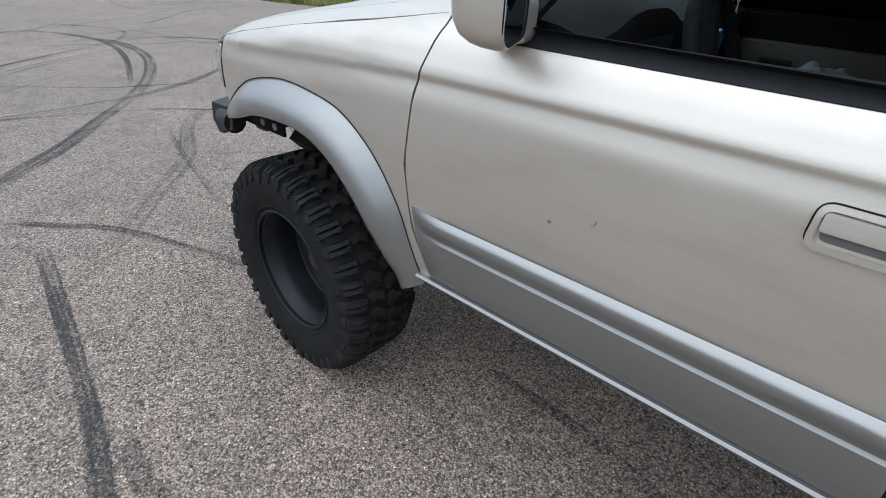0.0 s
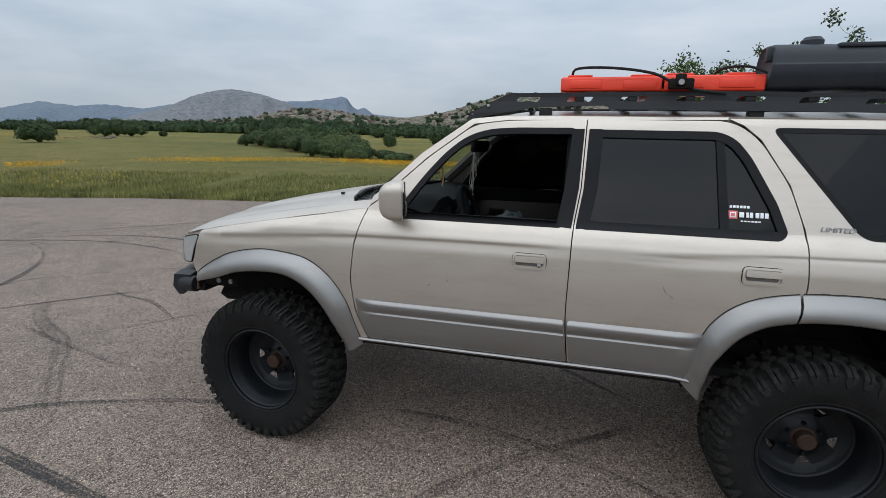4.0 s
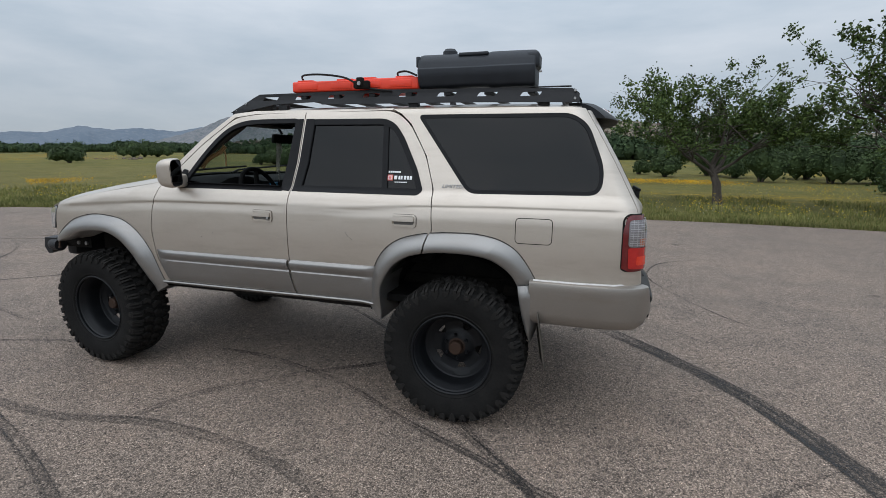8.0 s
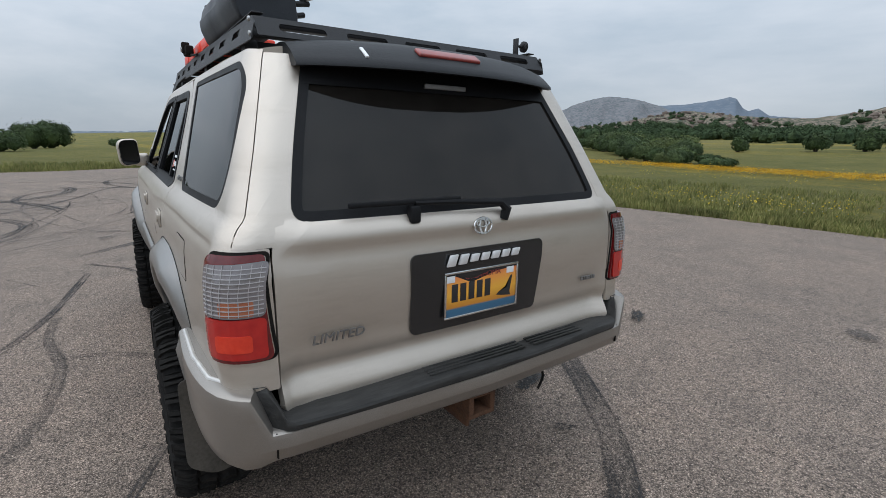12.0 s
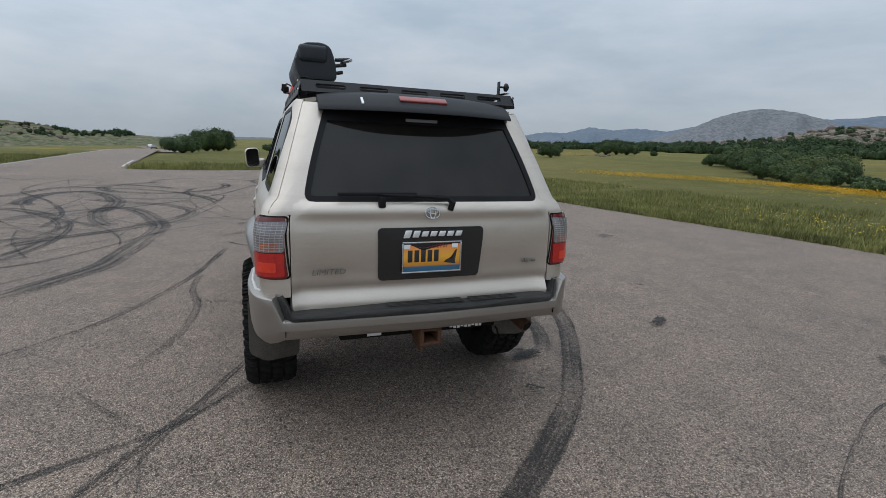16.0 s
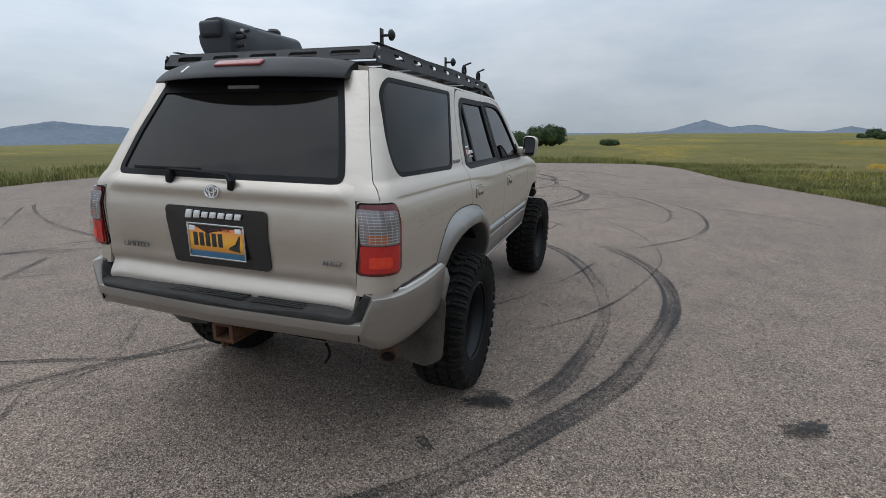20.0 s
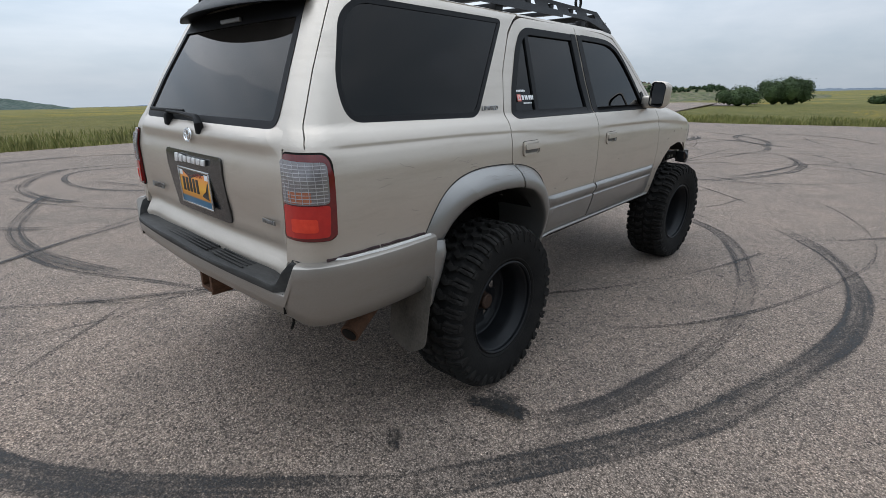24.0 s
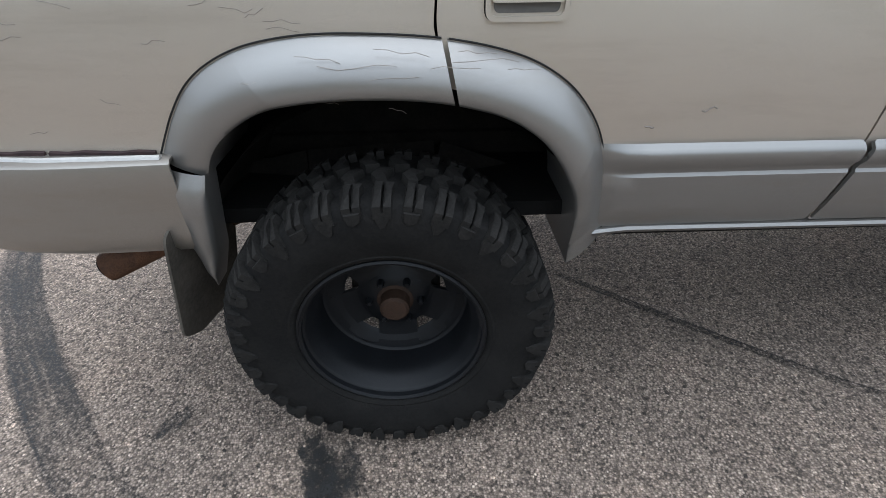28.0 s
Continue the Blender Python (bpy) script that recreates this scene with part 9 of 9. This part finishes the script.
# far cars on the road
def far_car(place, turn, colour, label):
    c = thing("parked_car", label, "car", place, "distant cars")
    m = Matrix.Translation(place) @ pose(0, 0, 0, 0, 0, turn)
    prof = [(-2.2, 0.35), (-2.25, 0.7), (-1.3, 0.85), (-0.6, 1.35), (0.9, 1.4), (1.6, 0.95), (2.2, 0.9), (2.25, 0.4)]
    bm = lofted([[(x, y * (0.82 if z > 1.2 else 1), z) for x, z in prof] for y in (-0.86, -0.82, 0.82, 0.86)])
    ends = [[v for i, v in enumerate(bm.verts) if i // 8 == r] for r in (0, 3)]
    for e in ends:
        bm.faces.new(e)
    bmesh.ops.recalc_face_normals(bm, faces=bm.faces)
    bmesh.ops.transform(bm, matrix=m, verts=bm.verts)
    body_ = part("body", bm, colour, c)
    bm = box((-0.95, -0.80, 0.95), (1.15, 0.80, 1.28), 0.08, 2, m)
    part("windows", bm, M_BLACKTRIM, body_)
    for x in (-1.4, 1.4):
        for y in (-0.80, 0.80):
            bm = lathe([(0.0001, -0.11), (0.31, -0.11), (0.33, -0.08), (0.33, 0.08), (0.31, 0.11), (0.0001, 0.11)], 16, "y")
            bmesh.ops.transform(bm, matrix=m @ pose(x, y, 0.33), verts=bm.verts)
            part("wheel", bm, M_TYRE, c)


M_REDCAR = plain("dark_red_paint", (0.16, 0.03, 0.025), (0.22, 0.05, 0.04), 8, 0.3, 0.2, 0, coat=0.5)
M_WHITECAR = plain("white_car_paint", (0.62, 0.62, 0.61), (0.72, 0.72, 0.71), 8, 0.3, 0, 0, coat=0.5)
M_DARKCAR = plain("dark_grey_paint", (0.05, 0.05, 0.055), (0.08, 0.08, 0.09), 8, 0.3, 0.3, 0, coat=0.5)
for x, y, tn, mat_, lab in ((-158, -27.0, 12, M_REDCAR, "dark red car far off on the road"), (-192, -34.5, 13, M_WHITECAR, "white car far off on the road"), (-205, -40.5, 13, M_DARKCAR, "dark car far off on the road"), (-232, -47.0, 15, M_WHITECAR, "white car far off on the road")):
    far_car((x, y, road_z(Vector((x, y, 0))) + 0.02), tn, mat_, lab)
bm = ribbon([(-20.5, -7.1), (-24.4, -7.7), (-27.0, -8.05)], 0.10, 0.006, 20, False)
part("edge_line", bm, M_LINE, lot, "worn white edge line")
bm = ribbon([(-14.5, -11.45), (-16.5, -11.35), (-22.0, -11.75), (-33.0, -12.95), (-48.0, -14.35)], 0.07, 0.006, 40, False)
part("edge_line", bm, M_LINE, lot, "worn white edge line")
